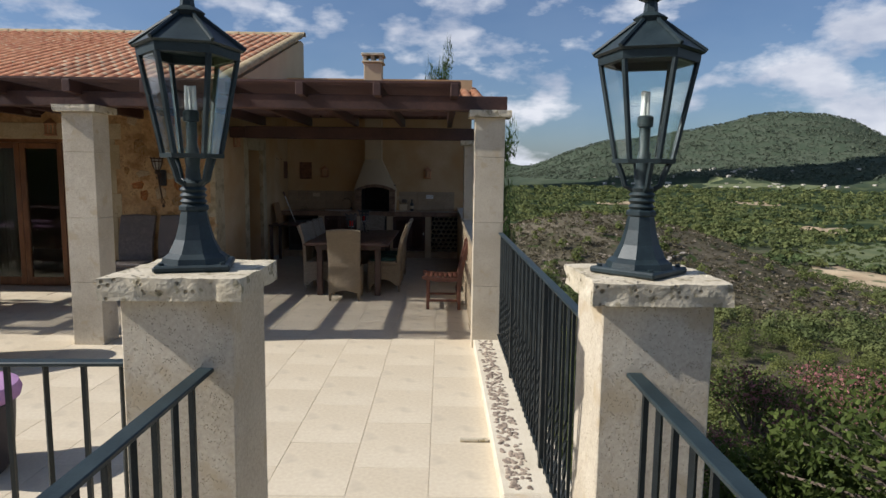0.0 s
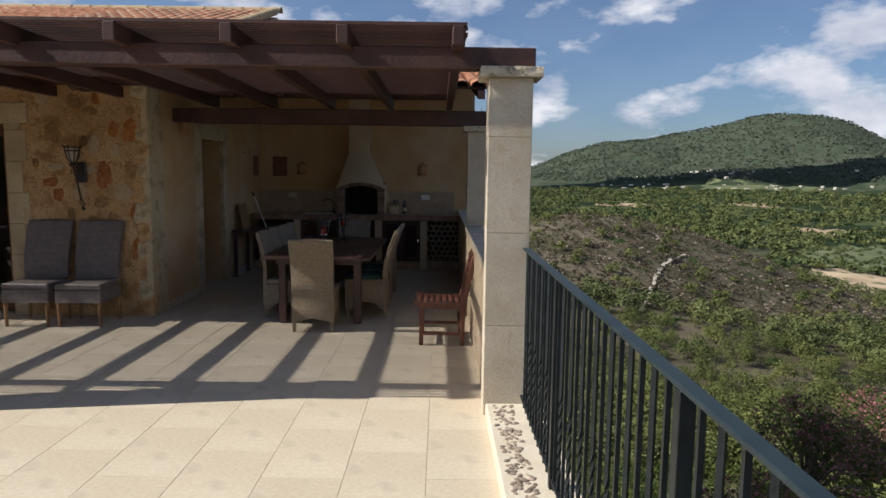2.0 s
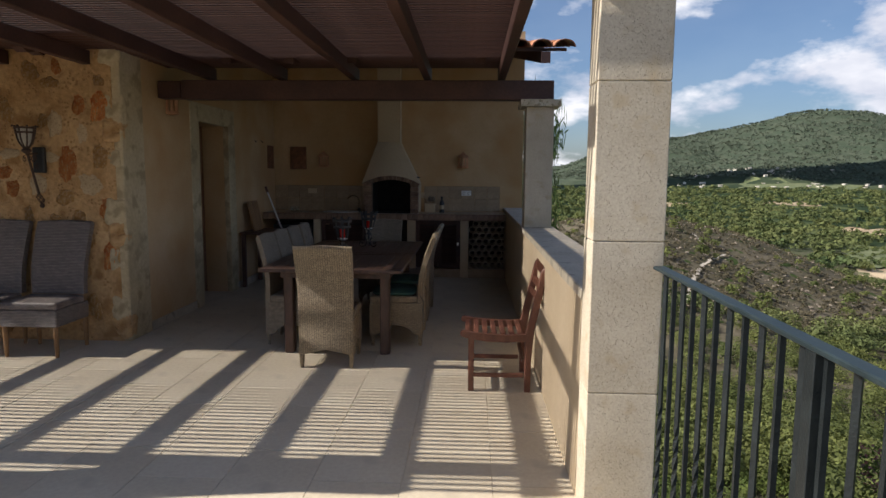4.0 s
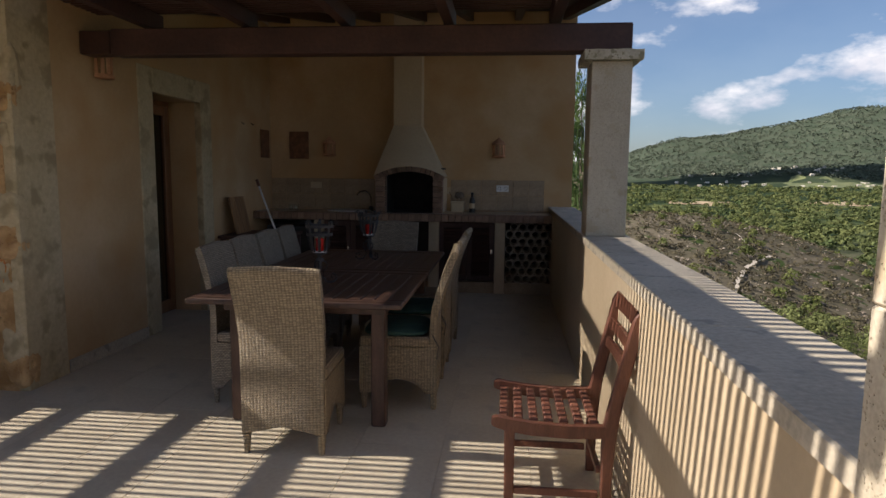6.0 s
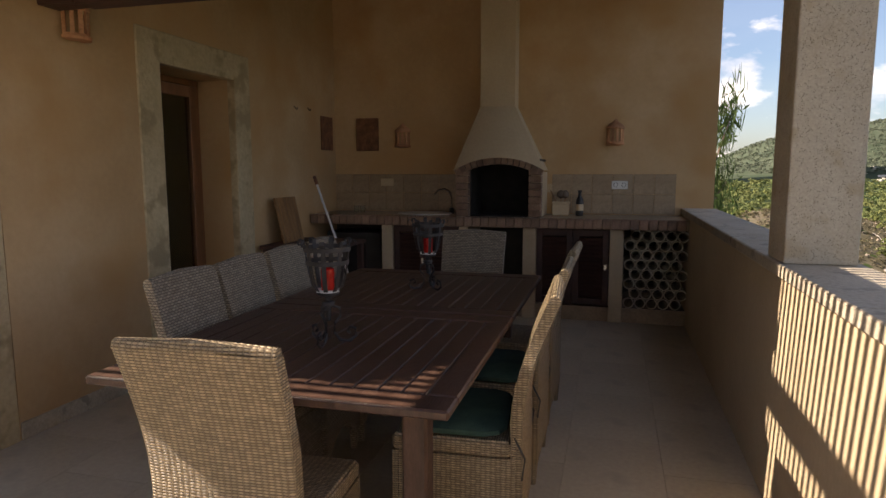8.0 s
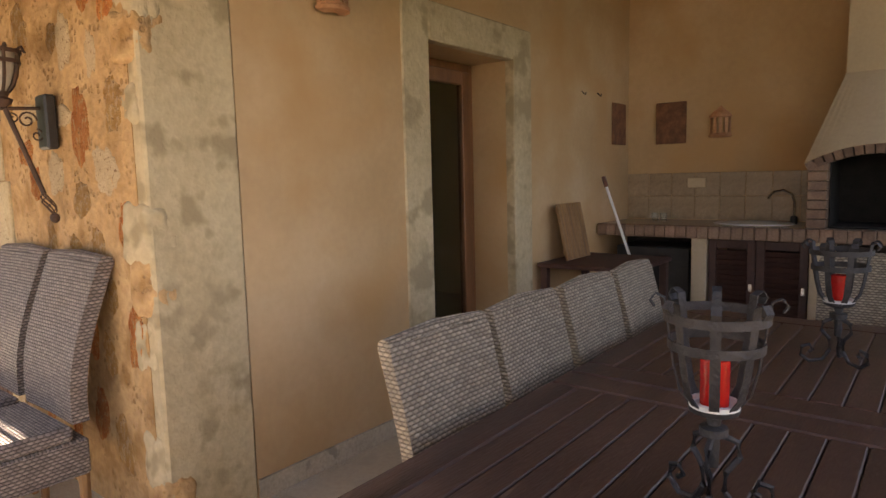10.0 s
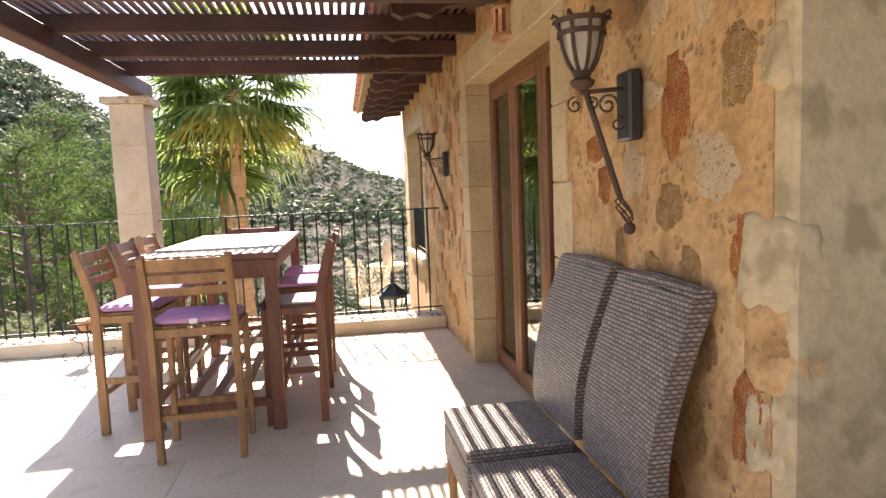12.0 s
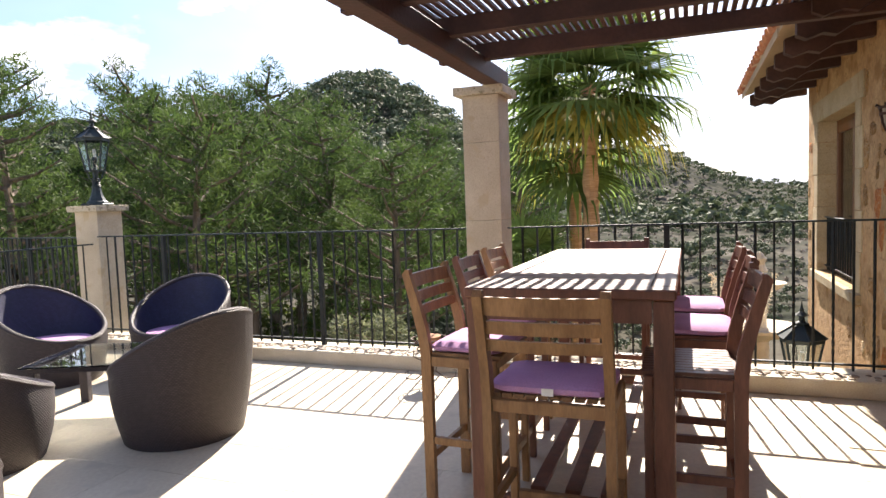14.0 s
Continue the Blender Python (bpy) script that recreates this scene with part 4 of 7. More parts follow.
railing("window_guard", (-10.38, 8.03), (-8.77, 8.03), 0.53, 1.10, (), 0.10, "black iron guard bars in the window reveal", 0.03)


# ---- lanterns ----
def lantern(m, label, group="terrace lanterns"):
    t = thing("pier_lantern", m, label, "lantern", group)
    box("base_plate", (-0.12, 0.12, -0.12, 0.12, 0, 0.022), IRON_BLUE, t, bevel=0.006)
    for x in (-0.095, 0.095):
        for y in (-0.095, 0.095):
            bm = bmesh.new()
            lathe(bm, ((0.009, 0.022), (0.009, 0.03)), 6, (x, y, 0))
            part("bolt", bm, IRON_BLUE, t)
    bm = bmesh.new()
    lathe(bm, ((0.112, 0.022), (0.108, 0.04), (0.088, 0.055), (0.066, 0.10), (0.052, 0.15), (0.044, 0.195), (0.050, 0.20), (0.050, 0.212), (0.038, 0.22)), 8, turn=math.pi / 8)
    part("flared_foot", bm, IRON_BLUE, t)
    bm = bmesh.new()
    lathe(bm, ((0.036, 0.218), (0.045, 0.228), (0.036, 0.238), (0.045, 0.248), (0.036, 0.258), (0.045, 0.268), (0.036, 0.278), (0.040, 0.29), (0.026, 0.30), (0.022, 0.345), (0.026, 0.375)), 14)
    part("ringed_neck", bm, IRON_BLUE, t, smooth=True)
    for k in range(4):
        a = math.pi / 4 + k * math.pi / 2
        c, s = math.cos(a), math.sin(a)
        bm = bmesh.new()
        tube(bm, [(c * 0.032, s * 0.032, 0.285), (c * 0.060, s * 0.060, 0.30), (c * 0.070, s * 0.070, 0.335), (c * 0.088, s * 0.088, 0.378)], 0.010, 6)
        part("bracket", bm, IRON_BLUE, t)
    zb, zt, rb, rt = 0.378, 0.70, 0.092, 0.152
    for z, r, h, nm in ((zb - 0.004, rb + 0.010, 0.014, "lower_ring"), (zt, rt + 0.010, 0.03, "upper_ring")):
        bm = bmesh.new()
        rows = [[(rr * math.cos(j * math.pi / 3), rr * math.sin(j * math.pi / 3), zz) for j in range(6)] for rr, zz in ((r - 0.03, z), (r, z), (r + 0.003, z + h), (r - 0.03, z + h))]
        rows.append(rows[0])
        rings(bm, rows, cap=False)
        part(nm, bm, IRON_BLUE, t)
    for j in range(6):
        a, b = j * math.pi / 3, (j + 1) * math.pi / 3
        bm = bmesh.new()
        tube(bm, [(rb * math.cos(a), rb * math.sin(a), zb + 0.008), (rt * math.cos(a), rt * math.sin(a), zt)], 0.0105, 6)
        part("corner_bar", bm, IRON_BLUE, t)
        bm = bmesh.new()
        q = [Vector(((r - o) * math.cos(c), (r - o) * math.sin(c), z)) for o in (0.004, 0.007) for r, z, c in ((rb, zb + 0.01, a + 0.06), (rb, zb + 0.01, b - 0.06), (rt, zt, b - 0.04), (rt, zt, a + 0.04))]
        v = [bm.verts.new(p) for p in q]
        for f in ((0, 1, 2, 3), (7, 6, 5, 4), (0, 4, 5, 1), (1, 5, 6, 2), (2, 6, 7, 3), (3, 7, 4, 0)):
            bm.faces.new([v[i] for i in f])
        part("pane", bm, GLASS, t).visible_shadow = False
        bm = bmesh.new()
        tube(bm, [((rt + 0.03) * math.cos(a), (rt + 0.03) * math.sin(a), zt + 0.038), (0.045 * math.cos(a), 0.045 * math.sin(a), zt + 0.138)], 0.007, 5)
        part("roof_rib", bm, IRON_BLUE, t)
    bm = bmesh.new()
    lathe(bm, ((rt + 0.020, zt + 0.028), (rt + 0.028, zt + 0.034), (rt + 0.016, zt + 0.042), (0.045, zt + 0.133), (0.048, zt + 0.137), (0.056, zt + 0.148), (0.046, zt + 0.156), (0.024, zt + 0.168), (0.020, zt + 0.20), (0.040, zt + 0.208), (0.056, zt + 0.216), (0.042, zt + 0.226), (0.016, zt + 0.245), (0.018, zt + 0.26), (0.011, zt + 0.275), (0.005, zt + 0.305), (0.002, zt + 0.33)), 6)
    part("roof", bm, IRON_BLUE, t)
    bm = bmesh.new()
    lathe(bm, ((0.022, zb + 0.002), (0.022, zb + 0.03), (0.018, zb + 0.035), (0.018, zb + 0.115), (0.026, zb + 0.12), (0.026, zb + 0.15), (0.02, zb + 0.155)), 12)
    holder = part("lamp_holder", bm, IRON_BLUE, t, smooth=True)
    for x, y in ((-0.012, 0), (0.012, 0), (0, 0.012)):
        bm = bmesh.new()
        tube(bm, [(x, y, zb + 0.155), (x, y, zb + 0.235)], 0.007, 8)
        part("bulb_tube", bm, WHITE, t)
    return t


lantern(pose(-0.079, 0.885, 1.404, 0, 0, 14) @ Matrix.Scale(0.868, 4), "black hexagonal lantern standing on the rough gate pier")
lantern(pose(1.246, 0.885, 1.404, 0, 0, 44) @ Matrix.Scale(0.868, 4), "black hexagonal lantern standing on the chipped valley side pier")
lantern(pose(-7.77, 0.585, 1.501, 0, 0, 20), "black hexagonal lantern on the pale corner pier")
box("garden_post", (-8.47, -8.13, 7.33, 7.67, -6, -0.53), LIME, bevel=0.01)
tagged(bpy.data.objects["garden_post"], "pale stone garden pier below the terrace", "stone pier", kind="structure")
lantern(pose(-8.30, 7.50, -0.529, 0, 0, 10), "black hexagonal lantern on a pier in the lower garden")


# ---- wall torch lamps ----
def scroll(cx, cz, r, turns, start, n=22, sgn=1):
    return [(cx + r * (1 - 0.78 * i / n) * math.cos(start + sgn * turns * 2 * math.pi * i / n), 0, cz + r * (1 - 0.78 * i / n) * math.sin(start + sgn * turns * 2 * math.pi * i / n)) for i in range(n + 1)]


def torch(m, label):
    """Local x points out from the wall."""
    t = thing("wall_torch_lamp", m, label, "wall lamp", "facade torch lamps")
    box("wall_plate", (0.0, 0.045, -0.05, 0.05, -0.12, 0.10), BLACK, t, bevel=0.008)
    for nm, pts, r in (("arm", [(0.04, 0, 0.045), (0.185, 0, 0.035)], 0.008), ("large_scroll", scroll(0.095, -0.005, 0.036, 1.4, math.pi, sgn=-1), 0.004), ("small_scroll", scroll(0.063, -0.065, 0.026, 1.3, math.pi / 2), 0.0035), ("upper_scroll", scroll(0.145, -0.0, 0.022, 1.3, 0.4), 0.0035), ("end_scroll", scroll(0.205, -0.005, 0.026, 1.3, math.pi / 2, sgn=-1), 0.0035)):
        bm = bmesh.new()
        tube(bm, pts, r, 6)
        part(nm, bm, RUST, t)
    bm = bmesh.new()
    tube(bm, [(0.172, 0, 0.05), (0.11, 0, -0.14), (0.058, 0, -0.30)], 0.010, 7)
    part("stem", bm, RUST, t)
    bm = bmesh.new()
    a, b = Vector((0.058, 0, -0.30)), Vector((0.030, 0, -0.385))
    for k in range(5):
        pts = []
        for i in range(13):
            q = i / 12
            rr = 0.026 * math.sin(math.pi * q) + 0.004
            th = k * 2 * math.pi / 5 + q * 3.4
            pts.append(a.lerp(b, q) + Vector((0.85 * rr * math.cos(th), rr * math.sin(th), 0.5 * rr * math.cos(th))))
        tube(bm, pts, 0.0035, 4)
    part("twisted_basket", bm, RUST, t)
    bm = bmesh.new()
    lathe(bm, ((0.004, -0.022), (0.016, -0.014), (0.02, 0), (0.016, 0.014), (0.004, 0.02)), 10, (0.026, 0, -0.402))
    part("end_knob", bm, RUST, t, smooth=True)
    bm = bmesh.new()
    lathe(bm, ((0.012, 0.04), (0.034, 0.055), (0.040, 0.07), (0.024, 0.08), (0.03, 0.095), (0.036, 0.10)), 12, (0.178, 0, 0))
    part("cup_base", bm, RUST, t, smooth=True)
    prof = ((0.028, 0.10), (0.048, 0.13), (0.062, 0.17), (0.071, 0.22), (0.076, 0.262))
    for k in range(8):
        th = k * math.pi / 4
        bm = bmesh.new()
        pts = [(0.178 + r * math.cos(th), r * math.sin(th), z) for r, z in prof] + [(0.178 + 0.092 * math.cos(th), 0.092 * math.sin(th), 0.270), (0.178 + 0.096 * math.cos(th), 0.096 * math.sin(th), 0.259)]
        tube(bm, pts, 0.0065, 5)
        part("cage_strap", bm, RUST, t)
    for r, z in ((0.078, 0.252), (0.073, 0.215)):
        bm = bmesh.new()
        rows = [[(0.178 + rr * math.cos(j * math.pi / 12), rr * math.sin(j * math.pi / 12), zz) for j in range(24)] for rr, zz in ((r, z - 0.008), (r + 0.004, z - 0.008), (r + 0.004, z + 0.008), (r, z + 0.008), (r, z - 0.008))]
        rings(bm, rows, cap=False)
        part("cage_hoop", bm, RUST, t)
    bm = bmesh.new()
    lathe(bm, [(r * 0.86, z) for r, z in prof], 14, (0.178, 0, 0))
    part("frosted_cup", bm, CURTAIN, t, "pale frosted glass cup", smooth=True)
    return t


torch(pose(-3.25, FY - 0.013, 1.60, 0, 0, -90), "dark wrought iron torch lamp on the rubble wall by the door")
torch(pose(-6.95, FY - 0.013, 1.58, 0, 0, -90), "dark wrought iron torch lamp on the rubble wall near the window")


def clay_lamp(m, label, mt=TERRA):
    """Local -y points out from the wall."""
    t = thing("clay_wall_lamp", m, label, "wall lamp", "slotted clay lamps")
    n = 18
    bm = bmesh.new()
    def row(r, z):
        return [(r * math.cos(math.pi + math.pi * j / n), r * math.sin(math.pi + math.pi * j / n), z) for j in range(n + 1)]
    def strip(rows):
        rr = [[bm.verts.new(p) for p in q] for q in rows]
        for a, b in zip(rr, rr[1:]):
            for i in range(len(a) - 1):
                bm.faces.new((a[i], a[i + 1], b[i + 1], b[i]))
    strip([row(0.03, -0.112), row(0.085, -0.105), row(0.088, -0.09), row(0.078, -0.085), row(0.078, -0.075)])
    part("lamp_base", bm, mt, t, smooth=True)
    bm = bmesh.new()
    strip([row(0.078, 0.045), row(0.086, 0.05), row(0.086, 0.06), row(0.06, 0.09), row(0.025, 0.115), row(0.014, 0.13), row(0.004, 0.14)])
    part("lamp_dome", bm, mt, t, smooth=True)
    for k in range(6):
        a0 = math.pi + math.pi * (k + 0.0) / 5.6
        a1 = a0 + 0.28
        bm = bmesh.new()
        rings(bm, [[(r * math.cos(a), r * math.sin(a), z) for r, a in ((0.068, a0), (0.079, a0), (0.079, a1), (0.068, a1))] for z in (-0.075, 0.045)])
        part("shell_rib", bm, mt, t)
    return t


clay_lamp(pose(-2.52, 8.84, 2.17, 0, 0, 90), "terracotta slotted wall lamp on the peach side wall")
clay_lamp(pose(-4.78, FY - 0.014, 2.26, 0, 0, 0), "terracotta slotted wall lamp over the terrace door")
clay_lamp(pose(-1.78, 12.249, 1.70), "terracotta slotted clay lamp beside the chimney breast")
clay_lamp(pose(0.35, 12.249, 1.70), "terracotta slotted clay lamp above the splashback")

# ---- dining table ----
TX0, TX1, TY0, TY1, TZ = -1.19, -0.05, 7.42, 9.62, 0.745
dt = thing("dining_table", pose((TX0 + TX1) / 2, (TY0 + TY1) / 2, 0), "long weathered brown slatted wooden dining table", "dining table")
hw, hl = (TX1 - TX0) / 2, (TY1 - TY0) / 2
for y0, y1 in ((-hl, -hl + 0.11), (-0.115, -0.004), (0.004, 0.115), (hl - 0.11, hl)):
    box("end_board", (-hw, hw, y0, y1, TZ - 0.028, TZ), TABLE, dt, bevel=0.006)
for s in (-1, 1):
    a, b = sorted((s * hw, s * (hw - 0.09)))
    for y0, y1 in ((-hl + 0.112, -0.117), (0.117, hl - 0.112)):
        box("side_board", (a, b, y0, y1, TZ - 0.028, TZ), TABLE, dt, bevel=0.006)
n = 13
w = (2 * hw - 0.18) / n
for y0, y1 in ((-hl + 0.113, -0.118), (0.118, hl - 0.113)):
    bm = bmesh.new()
    bx(bm, -w / 2 + 0.0018, w / 2 - 0.0018, y0, y1, TZ - 0.026, TZ - 0.001, 0.003)
    me = mesh_of("plank", bm, TABLE)
    for i in range(n):
        share("plank", me, dt, pose(-hw + 0.09 + w * (i + 0.5), 0, 0))
for x in (-hw + 0.17, hw - 0.17):
    for y in (-hl + 0.28, hl - 0.28):
        bm = bmesh.new()
        bx(bm, x - 0.04, x + 0.04, y - 0.04, y + 0.04, 0, TZ - 0.09, 0.008)
        part("leg", bm, TABLE, dt)
bm = bmesh.new()
for x0, x1, y0, y1 in ((-hw + 0.12, -hw + 0.15, -hl + 0.2, hl - 0.2), (hw - 0.15, hw - 0.12, -hl + 0.2, hl - 0.2), (-hw + 0.15, hw - 0.15, -hl + 0.2, -hl + 0.23), (-hw + 0.15, hw - 0.15, hl - 0.23, hl - 0.2)):
    bx(bm, x0, x1, y0, y1, TZ - 0.10, TZ - 0.029)
part("apron", bm, TABLE, dt)


# ---- wicker dining chairs ----
def arch_panel(bm, w, z0, z1, t, arch, n=12):
    """A panel in the xz plane with an arched lower edge."""
    top = [(-w / 2, z1), (w / 2, z1)]
    foot = 0.045
    low = [(w / 2, z0), (w / 2 - foot, z0)]
    for i in range(n + 1):
        q = i / n
        low.append((w / 2 - foot - q * (w - 2 * foot), z0 + arch * math.sin(math.pi * q) ** 0.6))
    low += [(-w / 2 + foot, z0), (-w / 2, z0)]
    pts = top + low
    a = [bm.verts.new((x, -t / 2, z)) for x, z in pts]
    b = [bm.verts.new((x, t / 2, z)) for x, z in pts]
    bm.faces.new(a)
    bm.faces.new(list(reversed(b)))
    for i in range(len(pts)):
        j = (i + 1) % len(pts)
        bm.faces.new((a[i], b[i], b[j], a[j]))


def wicker_chair(m, mt, label, w=0.44, h=0.93, depth=0.44, cushion=None, seat=0.44, group="wicker dining chairs", lean=0.07, skirt=True, thick=0.04):
    """Sits facing local +y; the back stands along local y = 0."""
    t = thing("wicker_chair", m, label, "chair", group)
    bm = bmesh.new()
    rows = []
    n = 12
    for i in range(-4 if skirt else 0, n + 1):
        q = max(0, i / n)
        z = seat + (h - seat) * q if i >= 0 else seat + (seat - 0.10) * i / 4
        off = -lean * (1 - math.cos(q * math.pi * 0.62)) * 1.05 + 0.012 * math.sin(q * math.pi)
        ww = w * (0.97 + 0.05 * q) / 2
        r = thick / 2
        zz = z
        ring = []
        for x, y in ((-ww, -r), (-ww + 0.02, -r - 0.006), (0, -r - 0.012), (ww - 0.02, -r - 0.006), (ww, -r), (ww, r), (ww - 0.02, r), (0, r - 0.006), (-ww + 0.02, r), (-ww, r)):
            top = 0.012 * (1 - (x / ww) ** 2) if i == n else (0.05 * (1 - (x / ww) ** 2) if i == -4 else 0)
            ring.append((x, y + off, zz + top))
        rows.append(ring)
    rings(bm, rows)
    part("backrest", bm, mt, t, uv=True, smooth=True)
    bm = bmesh.new()
    pts = [(-w / 2 * 1.01, -lean * 1.05 * 1.37 - 0.004 + 0.0, h + 0.004), (0, -lean * 1.44 - 0.012, h + 0.016), (w / 2 * 1.01, -lean * 1.44, h + 0.004)]
    tube(bm, pts, thick * 0.5, 8)
    part("top_roll", bm, mt, t, uv=True, smooth=True)
    box("seat", (-w / 2, w / 2, thick / 2 + 0.001, depth, seat - 0.06, seat), mt, t, bevel=0.012, uv=True)
    if skirt:
        for nm, mm, ww in (("front_skirt", pose(0, depth - 0.012, 0), w), ("side_skirt", pose(-w / 2 + 0.012, depth / 2 - 0.01, 0, 0, 0, 90), depth - 0.03), ("side_skirt", pose(w / 2 - 0.012, depth / 2 - 0.01, 0, 0, 0, 90), depth - 0.03)):
            bm = bmesh.new()
            arch_panel(bm, ww, 0.10, seat - 0.061, 0.022, 0.085)
            part(nm, bm, mt, t, uv=True, m=mm)
        lz = 0.10
    else:
        box("seat_box", (-w / 2, w / 2, -0.02, depth, seat - 0.20, seat - 0.061), mt, t, bevel=0.008, uv=True)
        lz = seat - 0.201
    for x in (-w / 2 + 0.025, w / 2 - 0.025):
        for y in (0.0, depth - 0.025):
            bm = bmesh.new()
            lathe(bm, ((0.015, 0), (0.019, lz * 0.5), (0.022, lz)), 8, (x, y, 0))
            part("leg", bm, TEAK if not skirt else mt, t, uv=True, smooth=True)
    if cushion:
        bm = bmesh.new()
        rows = []
        for k, z in ((0.92, 0.002), (1.0, 0.012), (1.0, 0.028), (0.9, 0.042)):
            rows.append([(k * (w / 2 - 0.01) * max(-1, min(1, 1.25 * math.cos(a))), depth / 2 + 0.01 + k * (depth / 2 - 0.03) * max(-1, min(1, 1.25 * math.sin(a))), seat + z) for a in [2 * math.pi * j / 24 for j in range(24)]])
        rings(bm, rows)
        part("seat_cushion", bm, cushion, t, "thin %s seat cushion" % ("green" if cushion is GREENC else "dark"), smooth=True)
        for x in (-w / 2 + 0.01, w / 2 - 0.01):
            bm = bmesh.new()
            tube(bm, [(x, 0.01, seat + 0.02), (x * 1.06, -0.03, seat - 0.05), (x * 1.04, -0.02, seat - 0.13)], 0.004, 5)
            part("cushion_tie", bm, BLACK, t)
    return t


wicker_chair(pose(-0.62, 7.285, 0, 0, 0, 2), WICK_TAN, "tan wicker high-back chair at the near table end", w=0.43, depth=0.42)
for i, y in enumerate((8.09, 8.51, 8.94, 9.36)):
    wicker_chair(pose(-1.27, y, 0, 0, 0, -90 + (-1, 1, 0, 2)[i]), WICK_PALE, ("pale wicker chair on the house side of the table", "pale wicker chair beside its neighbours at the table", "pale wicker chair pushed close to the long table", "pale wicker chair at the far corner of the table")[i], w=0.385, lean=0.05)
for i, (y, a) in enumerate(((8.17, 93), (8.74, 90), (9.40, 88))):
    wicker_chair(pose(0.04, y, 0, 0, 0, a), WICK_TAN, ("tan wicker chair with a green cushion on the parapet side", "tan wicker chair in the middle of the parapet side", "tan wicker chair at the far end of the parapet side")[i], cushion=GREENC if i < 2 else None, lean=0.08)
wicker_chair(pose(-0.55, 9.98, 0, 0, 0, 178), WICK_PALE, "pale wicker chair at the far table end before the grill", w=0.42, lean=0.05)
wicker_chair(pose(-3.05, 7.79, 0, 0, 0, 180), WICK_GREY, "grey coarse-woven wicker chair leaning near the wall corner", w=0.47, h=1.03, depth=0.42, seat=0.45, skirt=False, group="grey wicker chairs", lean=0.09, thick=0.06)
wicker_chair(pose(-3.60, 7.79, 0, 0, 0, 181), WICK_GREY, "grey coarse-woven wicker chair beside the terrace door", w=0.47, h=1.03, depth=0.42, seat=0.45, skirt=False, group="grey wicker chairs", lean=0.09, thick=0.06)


# ---- red slatted chair by the parapet ----
def slat_chair(m):
    t = thing("slatted_chair", m, "red-brown slatted wooden folding chair against the parapet", "chair")
    for x in (-0.23, 0.23):
        bm = bmesh.new()
        prof = ((0.0, 0.0, 0.020), (0.0, 0.22, 0.023), (-0.005, 0.38, 0.030), (-0.020, 0.47, 0.027), (-0.052, 0.62, 0.025), (-0.085, 0.76, 0.026), (-0.102, 0.835, 0.027), (-0.107, 0.855, 0.023), (-0.110, 0.868, 0.014), (-0.112, 0.873, 0.005))
        rings(bm, [[(x - 0.011, py - hw, pz), (x + 0.011, py - hw, pz), (x + 0.016, py - hw * 0.7, pz), (x + 0.016, py + hw * 0.7, pz), (x + 0.011, py + hw, pz), (x - 0.011, py + hw, pz), (x - 0.016, py + hw * 0.7, pz), (x - 0.016, py - hw * 0.7, pz)] for py, pz, hw in prof])
        part("rear_post", bm, REDWOOD, t)
        box("front_leg", (x - 0.015, x + 0.015, 0.37, 0.41, 0, 0.385), REDWOOD, t, bevel=0.005)
        bm = bmesh.new()
        rings(bm, [[(x - 0.017, y, z - h), (x + 0.017, y, z - h), (x + 0.017, y, z), (x - 0.017, y, z)] for y, z, h in ((0.0, 0.408, 0.048), (0.15, 0.400, 0.050), (0.30, 0.408, 0.052), (0.40, 0.420, 0.050), (0.44, 0.428, 0.046), (0.458, 0.424, 0.036), (0.466, 0.414, 0.016))])
        part("seat_rail", bm, REDWOOD, t)
        box("side_stretcher", (x - 0.01, x + 0.01, 0.03, 0.37, 0.10, 0.13), REDWOOD, t, bevel=0.003)
    for y in (0.38, 0.02):
        box("cross_stretcher", (-0.215, 0.215, y, y + 0.02, 0.13 if y > 0.1 else 0.2, 0.17 if y > 0.1 else 0.23), REDWOOD, t, bevel=0.003)
    for i in range(7):
        y = 0.050 + i * 0.061
        bm = bmesh.new()
        rows = []
        for k in range(37):
            x, q = -0.214 + 0.428 * k / 36, (0.0, 0.004, 0.007, 0.004)[k % 4]
            h = 0.017 + q * 0.3
            rows.append([(x, y - h, 0.392), (x, y - h, 0.401 + q), (x, y - h + 0.006, 0.405 + q), (x, y + h - 0.006, 0.405 + q), (x, y + h, 0.401 + q), (x, y + h, 0.392)])
        rings(bm, rows)
        part("seat_slat", bm, REDWOOD, t)
    for z, h in ((0.80, 0.075), (0.70, 0.05), (0.62, 0.045)):
        y = -0.052 - (z - 0.62) * 0.235
        bm = bmesh.new()
        rings(bm, [[(x, y - 0.008 - 0.010 * (1 - (x / 0.215) ** 2), z), (x, y + 0.008 - 0.010 * (1 - (x / 0.215) ** 2), z), (x, y + 0.004 - 0.010 * (1 - (x / 0.215) ** 2), z + h), (x, y - 0.010 - 0.010 * (1 - (x / 0.215) ** 2), z + h)] for x in [-0.217 + 0.434 * i / 8 for i in range(9)]])
        part("back_slat", bm, REDWOOD, t)
    return t


slat_chair(pose(0.885, 7.06, 0, 0, 0, 90))


